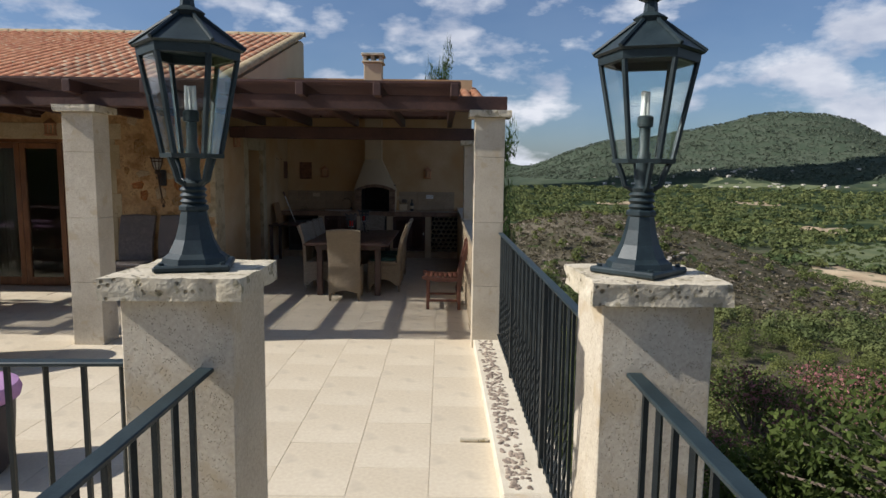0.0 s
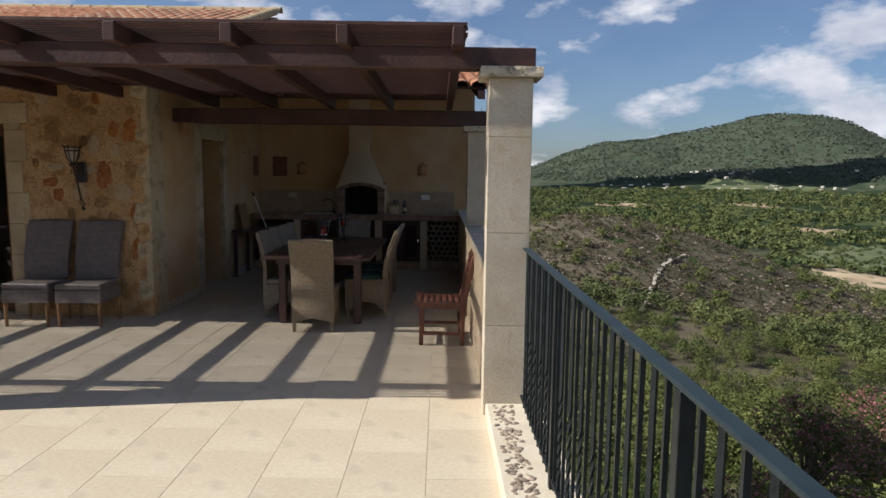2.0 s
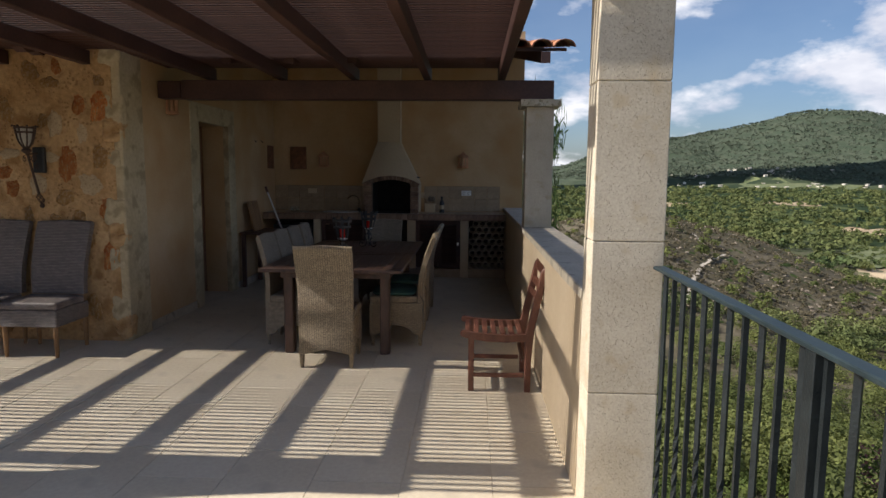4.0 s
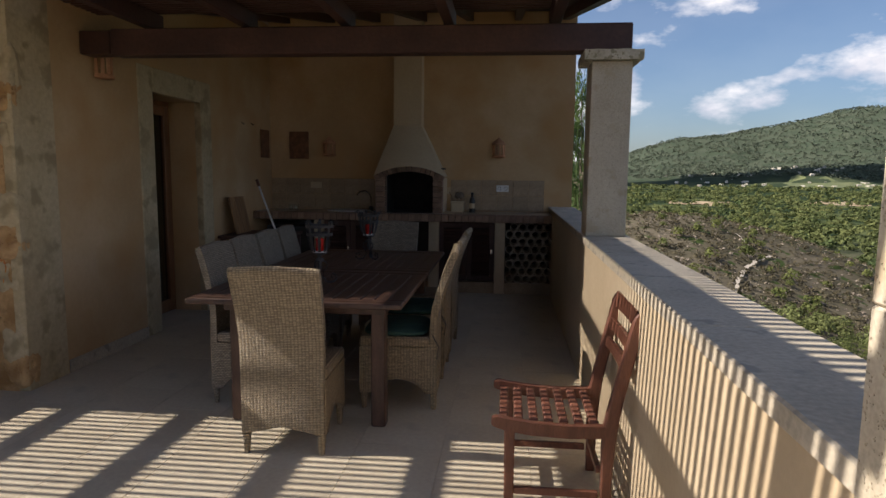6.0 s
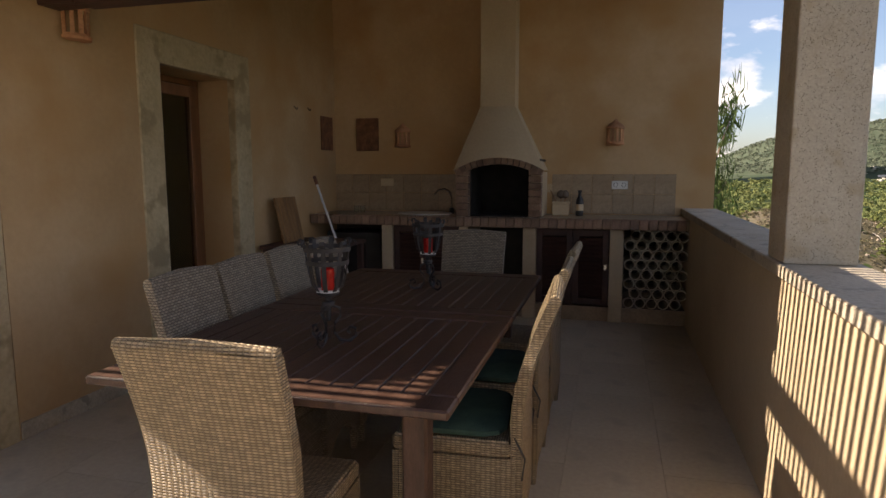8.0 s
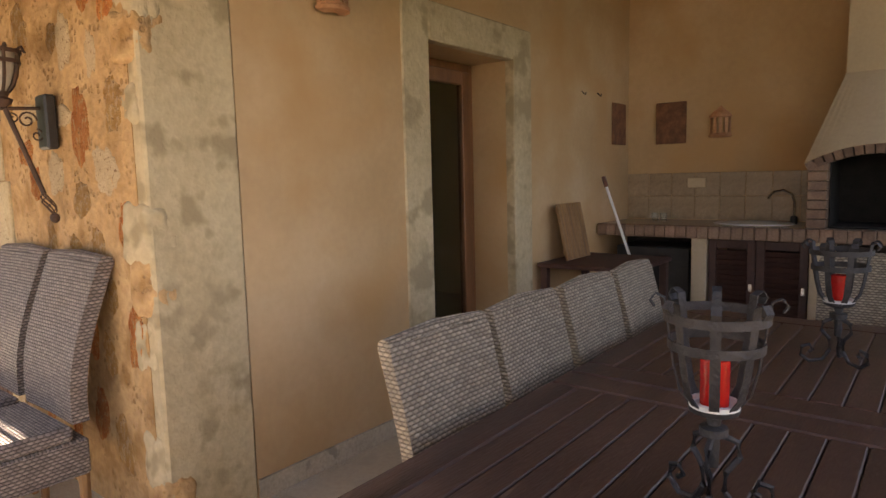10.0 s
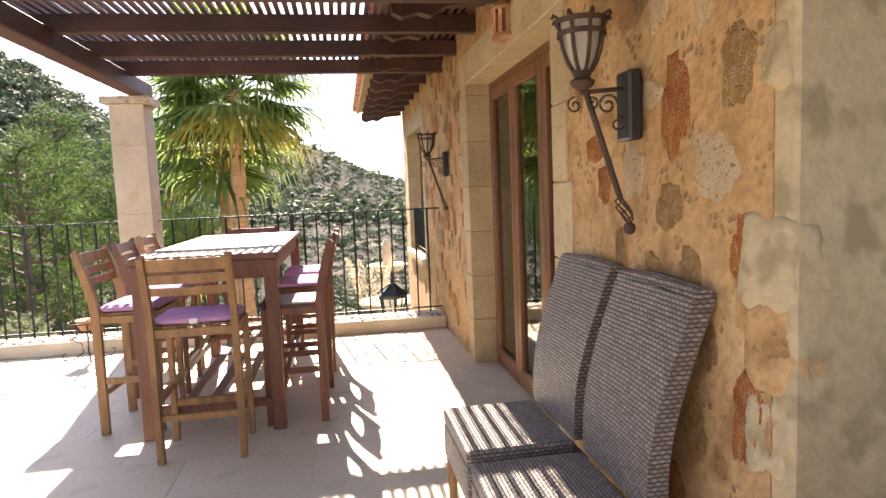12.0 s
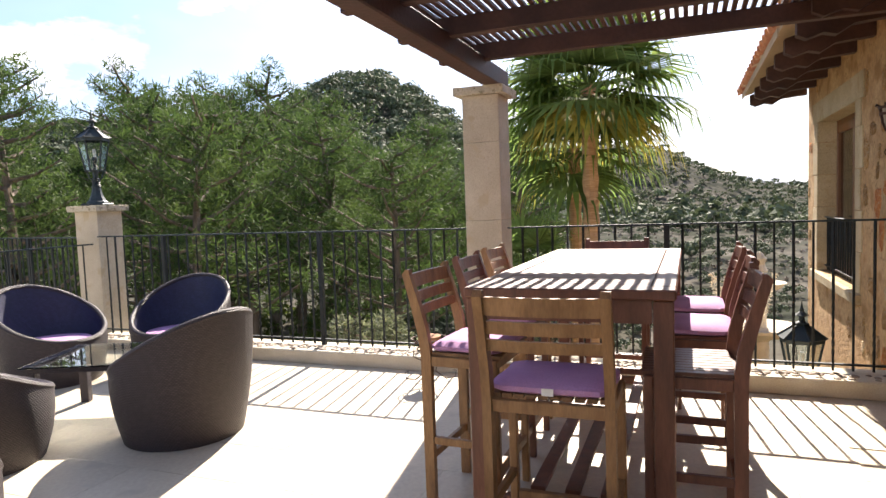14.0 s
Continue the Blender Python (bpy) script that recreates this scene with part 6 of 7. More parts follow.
# ---- lounge armchairs ----
def tub_chair(m, label):
    """Opens towards local +y."""
    t = thing("tub_armchair", m, label, "armchair", "wicker tub armchairs")
    n = 40
    def rim(a):
        k = 0.5 - 0.5 * math.sin(a)
        return 0.36 + 0.42 * k ** 1.15
    def shell(r0, r1, z0, off):
        rows = []
        for i in range(9):
            q = i / 8
            rows.append([((r0 + (r1 - r0) * q + 0.02 * math.sin(q * math.pi)) * math.cos(a), (r0 + (r1 - r0) * q + 0.02 * math.sin(q * math.pi)) * math.sin(a) - 0.04 * q * (0.5 - 0.5 * math.sin(a)), z0 + (rim(a) + off - z0) * q) for a in [2 * math.pi * j / n for j in range(n)]])
        return rows
    bm = bmesh.new()
    out = shell(0.355, 0.42, 0.0, 0.0)
    rings(bm, out, cap=False)
    part("outer_shell", bm, WICK_BLK, t, uv=True, smooth=True)
    bm = bmesh.new()
    rings(bm, shell(0.31, 0.385, 0.24, -0.005), cap=False)
    part("inner_shell", bm, NAVY, t, "navy woven inner lining", uv=True, smooth=True)
    bm = bmesh.new()
    top = [Vector(p) * 1.0 for p in out[-1]]
    pts = [Vector((p.x * 0.96, p.y * 0.96, p.z + 0.004)) for p in top]
    tube(bm, pts + [pts[0]], 0.022, 8)
    part("rim_braid", bm, WICK_BLK, t, uv=True, smooth=True)
    bm = bmesh.new()
    lathe(bm, ((0.345, 0.225), (0.345, 0.25)), 32)
    part("seat_deck", bm, NAVY, t)
    bm = bmesh.new()
    lathe(bm, ((0.28, 0.251), (0.315, 0.27), (0.32, 0.315), (0.29, 0.345), (0.15, 0.355)), 32)
    part("seat_cushion", bm, PURPLE, t, "mauve round seat cushion", smooth=True)
    return t


tub_chair(pose(-5.66, 3.68, 0, 0, 0, 172), "black wicker tub armchair with navy lining beside the glass table")
tub_chair(pose(-6.98, 2.42, 0, 0, 0, -75), "black wicker tub armchair showing its navy lining near the railing")
tub_chair(pose(-4.88, 2.88, 0, 0, 0, 80), "black wicker tub armchair with its back to the terrace middle")
tub_chair(pose(-6.35, 1.62, 0, 0, 0, -5), "black wicker tub armchair at the south side of the glass table")
tub_chair(pose(-3.62, 4.30, 0, 0, 0, 150), "black wicker tub armchair standing alone on the paving")
pf = thing("pouf", pose(-1.98, 2.38, 0), "dark wicker pouf with a thick mauve cushion", "pouf")
bm = bmesh.new()
lathe(bm, ((0.19, 0), (0.225, 0.05), (0.245, 0.30), (0.25, 0.40)), 32)
part("pouf_body", bm, WICK_BLK, pf, uv=True, smooth=True)
bm = bmesh.new()
lathe(bm, ((0.24, 0.401), (0.275, 0.42), (0.285, 0.46), (0.27, 0.50), (0.20, 0.525), (0.1, 0.53)), 32)
part("pouf_cushion", bm, PURPLE, pf, "thick mauve cushion", smooth=True)
gt = thing("glass_coffee_table", pose(-5.80, 2.84, 0, 0, 0, 22), "square black coffee table with a clear glass top", "coffee table")
box("glass_top", (-0.36, 0.36, -0.36, 0.36, 0.412, 0.420), GLASS, gt, bevel=0.002)
for x in (-0.3, 0.3):
    for y in (-0.3, 0.3):
        box("leg", (x - 0.03, x + 0.03, y - 0.03, y + 0.03, 0, 0.375), WICK_BLK, gt, bevel=0.004, uv=True)
for x0, x1, y0, y1 in ((-0.33, 0.33, -0.33, -0.29), (-0.33, 0.33, 0.29, 0.33), (-0.33, -0.29, -0.289, 0.289), (0.29, 0.33, -0.289, 0.289)):
    box("table_rail", (x0, x1, y0, y1, 0.376, 0.411), WICK_BLK, gt, uv=True)
# wrought iron plant stand with dry stems
ps = thing("plant_stand", pose(-7.08, 4.78, 0), "rusty wrought iron plant stand holding a small dry plant", "plant stand")
for k in range(4):
    a = k * math.pi / 2 + 0.4
    pts = [(0.02, 0, 0.34), (0.12, 0, 0.30), (0.13, 0, 0.20), (0.05, 0, 0.16), (0.04, 0, 0.08), (0.12, 0, 0.02), (0.19, 0, 0.03), (0.20, 0, 0.08), (0.17, 0, 0.085)]
    bm = bmesh.new()
    tube(bm, [Matrix.Rotation(a, 3, "Z") @ Vector(p) for p in pts], 0.006, 6)
    part("scroll_leg", bm, RUST, ps)
for z, r in ((0.34, 0.14), (0.26, 0.10)):
    bm = bmesh.new()
    tube(bm, [(r * math.cos(j * math.pi / 12), r * math.sin(j * math.pi / 12), z) for j in range(25)], 0.006, 6)
    part("hoop", bm, RUST, ps)
bm = bmesh.new()
lathe(bm, ((0.05, 0.27), (0.08, 0.33), (0.09, 0.36), (0.07, 0.36)), 14)
pot = part("clay_pot", bm, TERRA, ps, smooth=True)
drain = thing("drain_spout", pose(0.86, 2.87, 0), "short pale stone drain piece on the paving by the kerb", "drain spout")
bm = bmesh.new()
tube(bm, [(-0.07, 0, 0.012), (0.115, 0, 0.014)], 0.014, 8)
part("spout_pipe", bm, LIME_CAP, drain)
# ---- plants ----
def leaf_cloud(rng, centers, radii, count, size, squash=0.8, droop=0.0, aspect=0.5):
    """Small leaf quads spread through ellipsoid clumps: points and faces."""
    c = np.repeat(np.asarray(centers, float), count, axis=0)
    r = np.repeat(np.asarray(radii, float), count)
    n = len(c)
    d = rng.normal(size=(n, 3))
    d /= np.linalg.norm(d, axis=1)[:, None]
    rad = rng.uniform(0.45, 1.0, n) ** 0.6
    p = c + d * (r * rad)[:, None] * np.array([1, 1, squash])
    u = rng.normal(size=(n, 3)) + d * 1.2
    u[:, 2] -= droop
    u /= np.linalg.norm(u, axis=1)[:, None]
    v = np.cross(u, rng.normal(size=(n, 3)))
    v /= np.linalg.norm(v, axis=1)[:, None]
    s = (size * rng.uniform(0.6, 1.4, n))[:, None] if np.isscalar(size) else (np.repeat(size, count) * rng.uniform(0.6, 1.4, n))[:, None]
    a, b = u * s, v * s * aspect
    pts = np.stack([p - a * 0.5, p + b * 0.5, p + a * 0.5, p - b * 0.5], axis=1).reshape(-1, 3)
    return pts


def quads_mesh(name, pts, material, k=4):
    """One mesh of loose faces, k corners each."""
    n = len(pts) // k
    me = bpy.data.meshes.new(name)
    me.vertices.add(len(pts))
    me.vertices.foreach_set("co", np.ascontiguousarray(pts, dtype=np.float32).ravel())
    me.loops.add(n * k)
    me.loops.foreach_set("vertex_index", np.arange(n * k, dtype=np.int32))
    me.polygons.add(n)
    me.polygons.foreach_set("loop_start", np.arange(0, n * k, k, dtype=np.int32))
    me.update(calc_edges=True)
    me.materials.append(material)
    return me


def make_tree(seed, height, spread, kind):
    """Trunk, limbs and a crown of small leaves: two meshes."""
    rng = np.random.default_rng(seed)
    bm = bmesh.new()
    top = Vector((rng.uniform(-0.4, 0.4), rng.uniform(-0.4, 0.4), height * 0.92))
    mid = Vector((rng.uniform(-0.5, 0.5), rng.uniform(-0.5, 0.5), height * 0.45))
    def along(q):
        return Vector((0, 0, 0)) * (1 - q) ** 2 + mid * 2 * q * (1 - q) + top * q * q
    tube(bm, [along(i / 9) for i in range(10)], height * 0.022, 7, height * 0.005)
    cs, rs = [], []
    nb = 34 if kind == "pine" else 20
    for i in range(nb):
        q = 0.30 + 0.70 * (i + 0.5) / nb
        base = along(q)
        a = i * 2.4 + rng.uniform(-0.5, 0.5)
        L = spread * (1.12 - 0.72 * ((q - 0.3) / 0.7) ** 1.3) * rng.uniform(0.6, 1.1)
        tip = base + Vector((math.cos(a) * L, math.sin(a) * L, L * rng.uniform(0.15, 0.6)))
        bend = (base + tip) / 2 + Vector((0, 0, -0.08 * L))
        tube(bm, [base, bend, tip], height * 0.007, 5, height * 0.002)
        for k in range(5):
            w = 0.35 + 0.65 * (k + rng.uniform(0, 1)) / 5
            c = base.lerp(tip, w) + Vector(rng.uniform(-0.25, 0.25, 3)) * L * 0.5
            cs.append(c)
            rs.append(rng.uniform(0.22, 0.42) * (0.4 + 0.35 * spread))
    cs.append(top)
    rs.append(0.35)
    wood = mesh_of("trunk", bm, BARK, True)
    leaves = quads_mesh("crown", leaf_cloud(rng, cs, rs, 52 if kind == "pine" else 60, 0.22 if kind == "pine" else 0.10, 0.85, -0.3 if kind == "pine" else 0.2, 0.13 if kind == "pine" else 0.35), PINE if kind == "pine" else OLIVE)
    return wood, leaves


PINES = [make_tree(s, h, sp, "pine") for s, h, sp in ((1, 7.5, 2.1), (2, 8.5, 2.4), (3, 6.6, 2.0), (4, 9.2, 2.5))]
OLIVES = [make_tree(s, h, sp, "olive") for s, h, sp in ((7, 3.2, 1.5), (8, 2.8, 1.3))]


def place_tree(name, meshes, x, y, z, s, a, label, cat, slim=1.0):
    t = thing(name, pose(x, y, z, 0, 0, a) @ Matrix.Diagonal((s * slim, s * slim, s, 1)), label, cat, name + "s near the house")
    share("trunk", meshes[0], t, Matrix())
    share("crown", meshes[1], t, Matrix())
    return t


rnd = random.Random(21)
cx, cy = -2.6, 6.66
spots = []
for i in range(400):
    if len(spots) >= 46:
        break
    a = radians(rnd.uniform(8, 66))
    r = rnd.uniform(13, 34)
    x, y = cx - r * math.cos(a), cy - r * math.sin(a)
    if math.degrees(a) < 26 and r < 17:
        continue
    if math.degrees(a) < 13:
        continue
    if any((x - p) ** 2 + (y - q) ** 2 < 5.5 for p, q, _ in spots):
        continue
    spots.append((x, y, r))
for i, (x, y, r) in enumerate(spots):
    deg = math.degrees(math.atan2(cy - y, cx - x))
    hgt = 1.366 + r * math.tan(radians(9.2 if deg > 30 else 7.0))
    z = ground_z(x, y) - 0.1
    s = max(0.5, (hgt - z) / 8.2) * rnd.uniform(0.86, 1.06)
    place_tree("pine_tree", PINES[i % 4], x, y, z, s, rnd.uniform(0, 360), rnd.choice(("tall green pine in the wood west of the terrace", "slender green pine with bare lower limbs in the wood")), "pine tree")
for x, y, s, k in ((-11.2, 1.9, 0.95, 0), (-12.4, 3.1, 0.85, 1), (-10.6, 0.6, 0.8, 1)):
    place_tree("olive_tree", OLIVES[k], x, y, ground_z(x, y) - 0.1, s, k * 70, "grey-green olive tree below the west railing", "olive tree")
# pine behind the kitchen
place_tree("pine_tree", PINES[2], 2.7, 24.0, ground_z(2.7, 24) - 0.2, (3.9 - ground_z(2.7, 24)) / 6.3, 40, "pine showing behind the kitchen corner", "pine tree", 0.28)
place_tree("pine_tree", PINES[0], 0.6, 27.0, ground_z(0.6, 27) - 0.2, (6.3 - ground_z(0.6, 27)) / 7.1, 140, "pine top rising behind the pergola roof", "pine tree", 0.20)


# fan palm beside the railing
def fan(bm, base, tip_dir, L, stalk, rng, droop):
    tip_dir = Vector(tip_dir).normalized()
    hub = base + tip_dir * stalk
    side = tip_dir.cross(Vector((0, 0, 1))).normalized()
    up = side.cross(tip_dir)
    tube(bm, [base, base.lerp(hub, 0.5) + Vector((0, 0, 0.03)), hub], 0.014, 4, 0.008)
    n = 26
    for i in range(n):
        a = radians(-115 + 230 * i / (n - 1))
        d = tip_dir * math.cos(a) + side * math.sin(a)
        l = L * (0.75 + 0.25 * math.cos(a * 0.7)) * rng.uniform(0.9, 1.06)
        w = side * math.cos(a) - tip_dir * math.sin(a)
        p0 = hub
        p1 = hub + d * l * 0.55 + up * 0.03 * math.cos(3 * a)
        p2 = p1 + d * l * 0.30 - Vector((0, 0, l * 0.10 * droop))
        p3 = p2 + d * l * 0.14 - Vector((0, 0, l * 0.26 * droop))
        v = [bm.verts.new(p) for p in (p0 - w * 0.002, p1 - w * l * 0.046, p2 - w * l * 0.016, p3, p2 + w * l * 0.016, p1 + w * l * 0.046, p0 + w * 0.002)]
        bm.faces.new((v[0], v[1], v[5], v[6]))
        bm.faces.new((v[1], v[2], v[4], v[5]))
        bm.faces.new((v[2], v[3], v[4]))


def palm(x, y, z0, zc, label, nf, L, stalk, seed, r=0.075, dead=0.86):
    rng = random.Random(seed)
    t = thing("fan_palm", pose(x, y, 0), label, "palm tree")
    bm = bmesh.new()
    lathe(bm, [(r * (1.15 if i % 2 else 0.98) * (1.25 - 0.25 * i / 40), z0 + (zc - z0) * i / 40) for i in range(41)], 10)
    part("trunk", bm, PALMBARK, t)
    for i in range(nf):
        q = (i + 0.5) / nf
        a = i * 2.39996
        el = radians(78 - 118 * q + rng.uniform(-6, 6))
        d = Vector((math.cos(a) * math.cos(el), math.sin(a) * math.cos(el), math.sin(el)))
        bm = bmesh.new()
        dry = q > dead
        fan(bm, Vector((0, 0, zc - 0.02 - 0.10 * q)), d, L * rng.uniform(0.85, 1.1), stalk * rng.uniform(0.8, 1.1) * (0.75 if dry else 1), rng, 1.3 if q > 0.4 else 0.6)
        part("frond", bm, PALMD if dry else PALML, t, "drooping yellow dead frond" if dry else "")
    return t


palm(-14.08, 5.05, -4.0, 3.38, "tall fan palm with yellow lower fronds beyond the railing", 44, 1.28, 0.88, 4, r=0.125, dead=0.86)
palm(-15.3, 4.57, -4.0, 2.39, "lower fan palm standing behind the taller one", 24, 1.13, 0.84, 9, r=0.11, dead=0.95)
palm(-14.4, 3.75, -4.0, 0.16, "young fan palm below the railing top", 18, 0.73, 0.55, 12, r=0.09)

# shrubs right of the gate piers and below the railing
def shrub(name, x, y, z, r, n, count, mt, label, cat, size=0.07, flower=None, h=1.0):
    rng = np.random.default_rng(int(abs(x * 31 + y * 17)) + 5)
    t = thing(name, pose(x, y, z), label, cat, cat + "s below the terrace")
    bm = bmesh.new()
    cs, rs = [], []
    for i in range(n):
        a, e = rng.uniform(0, 6.28), rng.uniform(0.1, 1.5)
        d = Vector((math.cos(a) * math.cos(e), math.sin(a) * math.cos(e), math.sin(e) * h))
        tip = d * r * rng.uniform(0.55, 1.0)
        tube(bm, [(0, 0, 0), d * r * 0.4 + Vector((0, 0, 0.1 * r)), tip], 0.02 * r, 5, 0.006 * r)
        cs.append(tip)
        rs.append(r * rng.uniform(0.16, 0.30))
    part("branch", bm, BARK, t)
    new_ = quads_mesh("foliage", leaf_cloud(rng, cs, rs, count, size, 0.8, 0, 0.45), mt)
    share("foliage", new_, t, Matrix())
    if flower is not None:
        top = [c for c in cs if c.z > r * h * 0.3]
        share("blossom", quads_mesh("blossom", leaf_cloud(rng, [c * 1.05 for c in top], [r * 0.2] * len(top), 60, size * 0.7, 0.7, 0, 0.8), flower), t, Matrix(), "dusty pink blossom")
    return t


for i, (x, y, r, top) in enumerate(((5.6, 4.2, 1.9, 0.15), (5.0, 2.4, 1.5, -0.2), (7.6, 5.6, 2.1, 0.35), (4.7, 6.0, 1.3, -1.35), (9.6, 8.0, 2.2, -0.1), (3.6, 3.6, 1.3, -1.2))):
    z = top - r * 1.0
    shrub("evergreen_bush", x, y, z, r, 60, 130, BUSH, "dense dark green evergreen bush on the slope", "bush", 0.085)
    box("bush_stem", (x - 0.05, x + 0.05, y - 0.05, y + 0.05, ground_z(x, y) - 0.2, z + 0.1), BARK)
    tagged(bpy.data.objects["bush_stem" if not i else "bush_stem.%03d" % i], "brown woody stem under a bush", "stem")
for i, (x, y, r, top) in enumerate(((7.0, 11.2, 1.5, -2.3), (9.0, 12.6, 1.6, -2.6), (5.6, 9.4, 1.3, -2.7), (10.8, 13.6, 1.5, -2.9))):
    z = top - r
    shrub("oleander", x, y, z, r, 36, 70, BUSH, "oleander bush with dusty pink flower heads", "oleander", 0.08, PINKF)

# fountain in the lower garden
ft = thing("garden_fountain", pose(-17.4, 8.05, 0), "two tiered pale stone garden fountain", "fountain")
bm = bmesh.new()
fz = -1.95
lathe(bm, ((0.45, -3.4), (0.42, -3.0), (0.22, -2.9), (0.18, -1.75), (0.24, -1.7), (0.55, -1.62), (0.80, -1.48), (0.82, -1.42), (0.76, -1.42), (0.3, -1.52), (0.14, -1.45), (0.12, -0.75), (0.18, -0.70), (0.40, -0.62), (0.52, -0.50), (0.47, -0.50), (0.14, -0.58), (0.10, -0.4), (0.16, -0.25), (0.10, -0.12), (0.14, 0.0), (0.04, 0.14)), 20)
part("bowls_and_stem", bm, LIME, ft, smooth=True)
pg = thing("pampas_grass", pose(-14.2, 7.5, -2.6), "clump of pampas grass with cream plumes", "pampas grass")
rng = np.random.default_rng(3)
bm = bmesh.new()
for i in range(70):
    a, l = rng.uniform(0, 6.28), rng.uniform(0.9, 1.6)
    d = Vector((math.cos(a), math.sin(a), 0))
    w = Vector((-d.y, d.x, 0)) * 0.012
    p = [Vector((0, 0, 0)), d * l * 0.3 + Vector((0, 0, l * 0.75)), d * l * 0.75 + Vector((0, 0, l * 0.6))]
    v = [bm.verts.new(q) for q in (p[0] - w, p[1] - w, p[2], p[1] + w, p[0] + w)]
    bm.faces.new(v)
part("grass_blades", bm, OLIVE, pg)
cs, rs = [], []
for i in range(7):
    a = i * 0.9
    for k in range(9):
        cs.append(Vector((math.cos(a) * (0.25 + 0.03 * k), math.sin(a) * (0.25 + 0.03 * k), 1.7 + 0.09 * k + 0.1 * (i % 3))))
        rs.append(0.07 * math.sin((k + 1) / 10 * math.pi) + 0.02)
share("plumes", quads_mesh("plumes", leaf_cloud(rng, cs, rs, 26, 0.09, 1.2, 0, 0.15), PAMPAS), pg, Matrix(), "feathery cream plumes")

# ---- far vegetation ----
def crown_tris(rng, centers, radii, count, leaf, squash, low=-0.35):
    """Lobed crowns of small leaf triangles that face outwards: points, three a leaf."""
    m = len(centers)
    lobes = rng.normal(size=(m, 7, 3))
    lobes[:, :, 2] = np.abs(lobes[:, :, 2]) * 0.8
    lobes /= np.linalg.norm(lobes, axis=2)[:, :, None]
    k = rng.integers(0, 7, size=(m, count))
    lobe = np.take_along_axis(lobes, k[:, :, None].repeat(3, 2), 1).reshape(-1, 3)
    c = np.repeat(np.asarray(centers, float), count, axis=0)
    r = np.repeat(np.asarray(radii, float), count)[:, None]
    n = len(c)
    d = rng.normal(size=(n, 3))
    d /= np.linalg.norm(d, axis=1)[:, None]
    d[:, 2] = np.where(d[:, 2] < low, -d[:, 2], d[:, 2])
    p = c + (lobe * 0.55 + d * 0.50) * r * np.array([1, 1, squash])
    nor = d + lobe * 0.4 + rng.normal(size=(n, 3)) * 0.35
    nor /= np.linalg.norm(nor, axis=1)[:, None]
    u = np.cross(nor, rng.normal(size=(n, 3)))
    u /= np.linalg.norm(u, axis=1)[:, None]
    v = np.cross(nor, u)
    s = r * leaf * rng.uniform(0.6, 1.35, n)[:, None]
    return np.stack([p - u * s * 0.6 - v * s * 0.3, p + u * s * 0.6 - v * s * 0.3, p + v * s * 0.7], axis=1).reshape(-1, 3)


def scatter(name, label, n, pick, size, mt, cnt, seed, sq=0.8, leaf=0.4, lift=0.45):
    rng = np.random.default_rng(seed)
    r2 = random.Random(seed)
    cs, rs = [], []
    while len(cs) < n:
        p = pick(r2)
        if p is None:
            continue
        x, y = p
        r = size(r2, math.hypot(x, y))
        cs.append((x, y, ground_z(x, y) + r * lift))
        rs.append(r)
    pts = crown_tris(rng, cs, rs, cnt, leaf, sq)
    ob = new(name, quads_mesh(name, pts, mt, 3))
    return tagged(ob, label, "woodland", kind="stuff")


def polar(r2, a0, a1, r0, r1, p=1.0):
    a, q = radians(r2.uniform(a0, a1)), r2.random()
    r = r0 * (r1 / r0) ** (q ** p)
    return r * math.sin(a), r * math.cos(a)


def on_spur(x, y, k=1.0):
    sx, sy = 215 * math.sin(radians(15)), 215 * math.cos(radians(15))
    u = (x - sx) * math.sin(radians(38)) + (y - sy) * math.cos(radians(38))
    v = (x - sx) * math.cos(radians(38)) - (y - sy) * math.sin(radians(38))
    return (v / 78) ** 2 + (u / 84) ** 2 < k


# open land in the valley: azimuth from, to, distance from, to
FIELDS = ((30.0, 44.0, 425, 590), (31.0, 44.0, 300, 395), (29.0, 33.0, 690, 760), (12.0, 15.0, 400, 470), (6.0, 8.5, 560, 640), (22.5, 31.0, 1800, 1980), (24.0, 28.0, 1180, 1260), (35.0, 42.0, 880, 980), (14.0, 19.0, 1080, 1150))


def in_field(x, y):
    a, r = math.degrees(math.atan2(x, y)), math.hypot(x, y)
    w = 1 + 0.03 * math.sin(a * 2.1) + 0.02 * math.sin(a * 5.3)
    return any(a0 < a + 0.4 * math.sin(r / 23) < a1 and r0 < r * w < r1 for a0, a1, r0, r1 in FIELDS)


def valley(r2, r0, r1=1750, p=0.8):
    x, y = polar(r2, -24, 75, r0, r1, p)
    if on_spur(x, y) or in_field(x, y):
        return None
    if noise.noise(Vector((x / 150, y / 150, 9))) < -0.34 and math.hypot(x, y) > 380 and r2.random() < 0.85:
        return None
    return x, y


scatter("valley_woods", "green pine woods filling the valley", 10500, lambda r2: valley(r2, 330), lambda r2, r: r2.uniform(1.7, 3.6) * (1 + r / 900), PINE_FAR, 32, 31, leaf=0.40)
scatter("valley_pines", "rounded green pines around the foot of the spur", 2600, lambda r2: valley(r2, 122, 335, 1.0), lambda r2, r: r2.uniform(1.3, 2.7), PINE_FAR, 130, 61, leaf=0.17, sq=1.1)


def hill_woods(r2):
    x, y = polar(r2, -14, 52, 2000, 3450)
    return (x, y) if ground_z(x, y) > -12 else None


scatter("mountain_woods", "pine cover on the far mountain, paled in colour for haze", 13000, hill_woods, lambda r2, r: r2.uniform(3.2, 6.6), PINE_MT, 9, 52, leaf=0.8, lift=0.25)


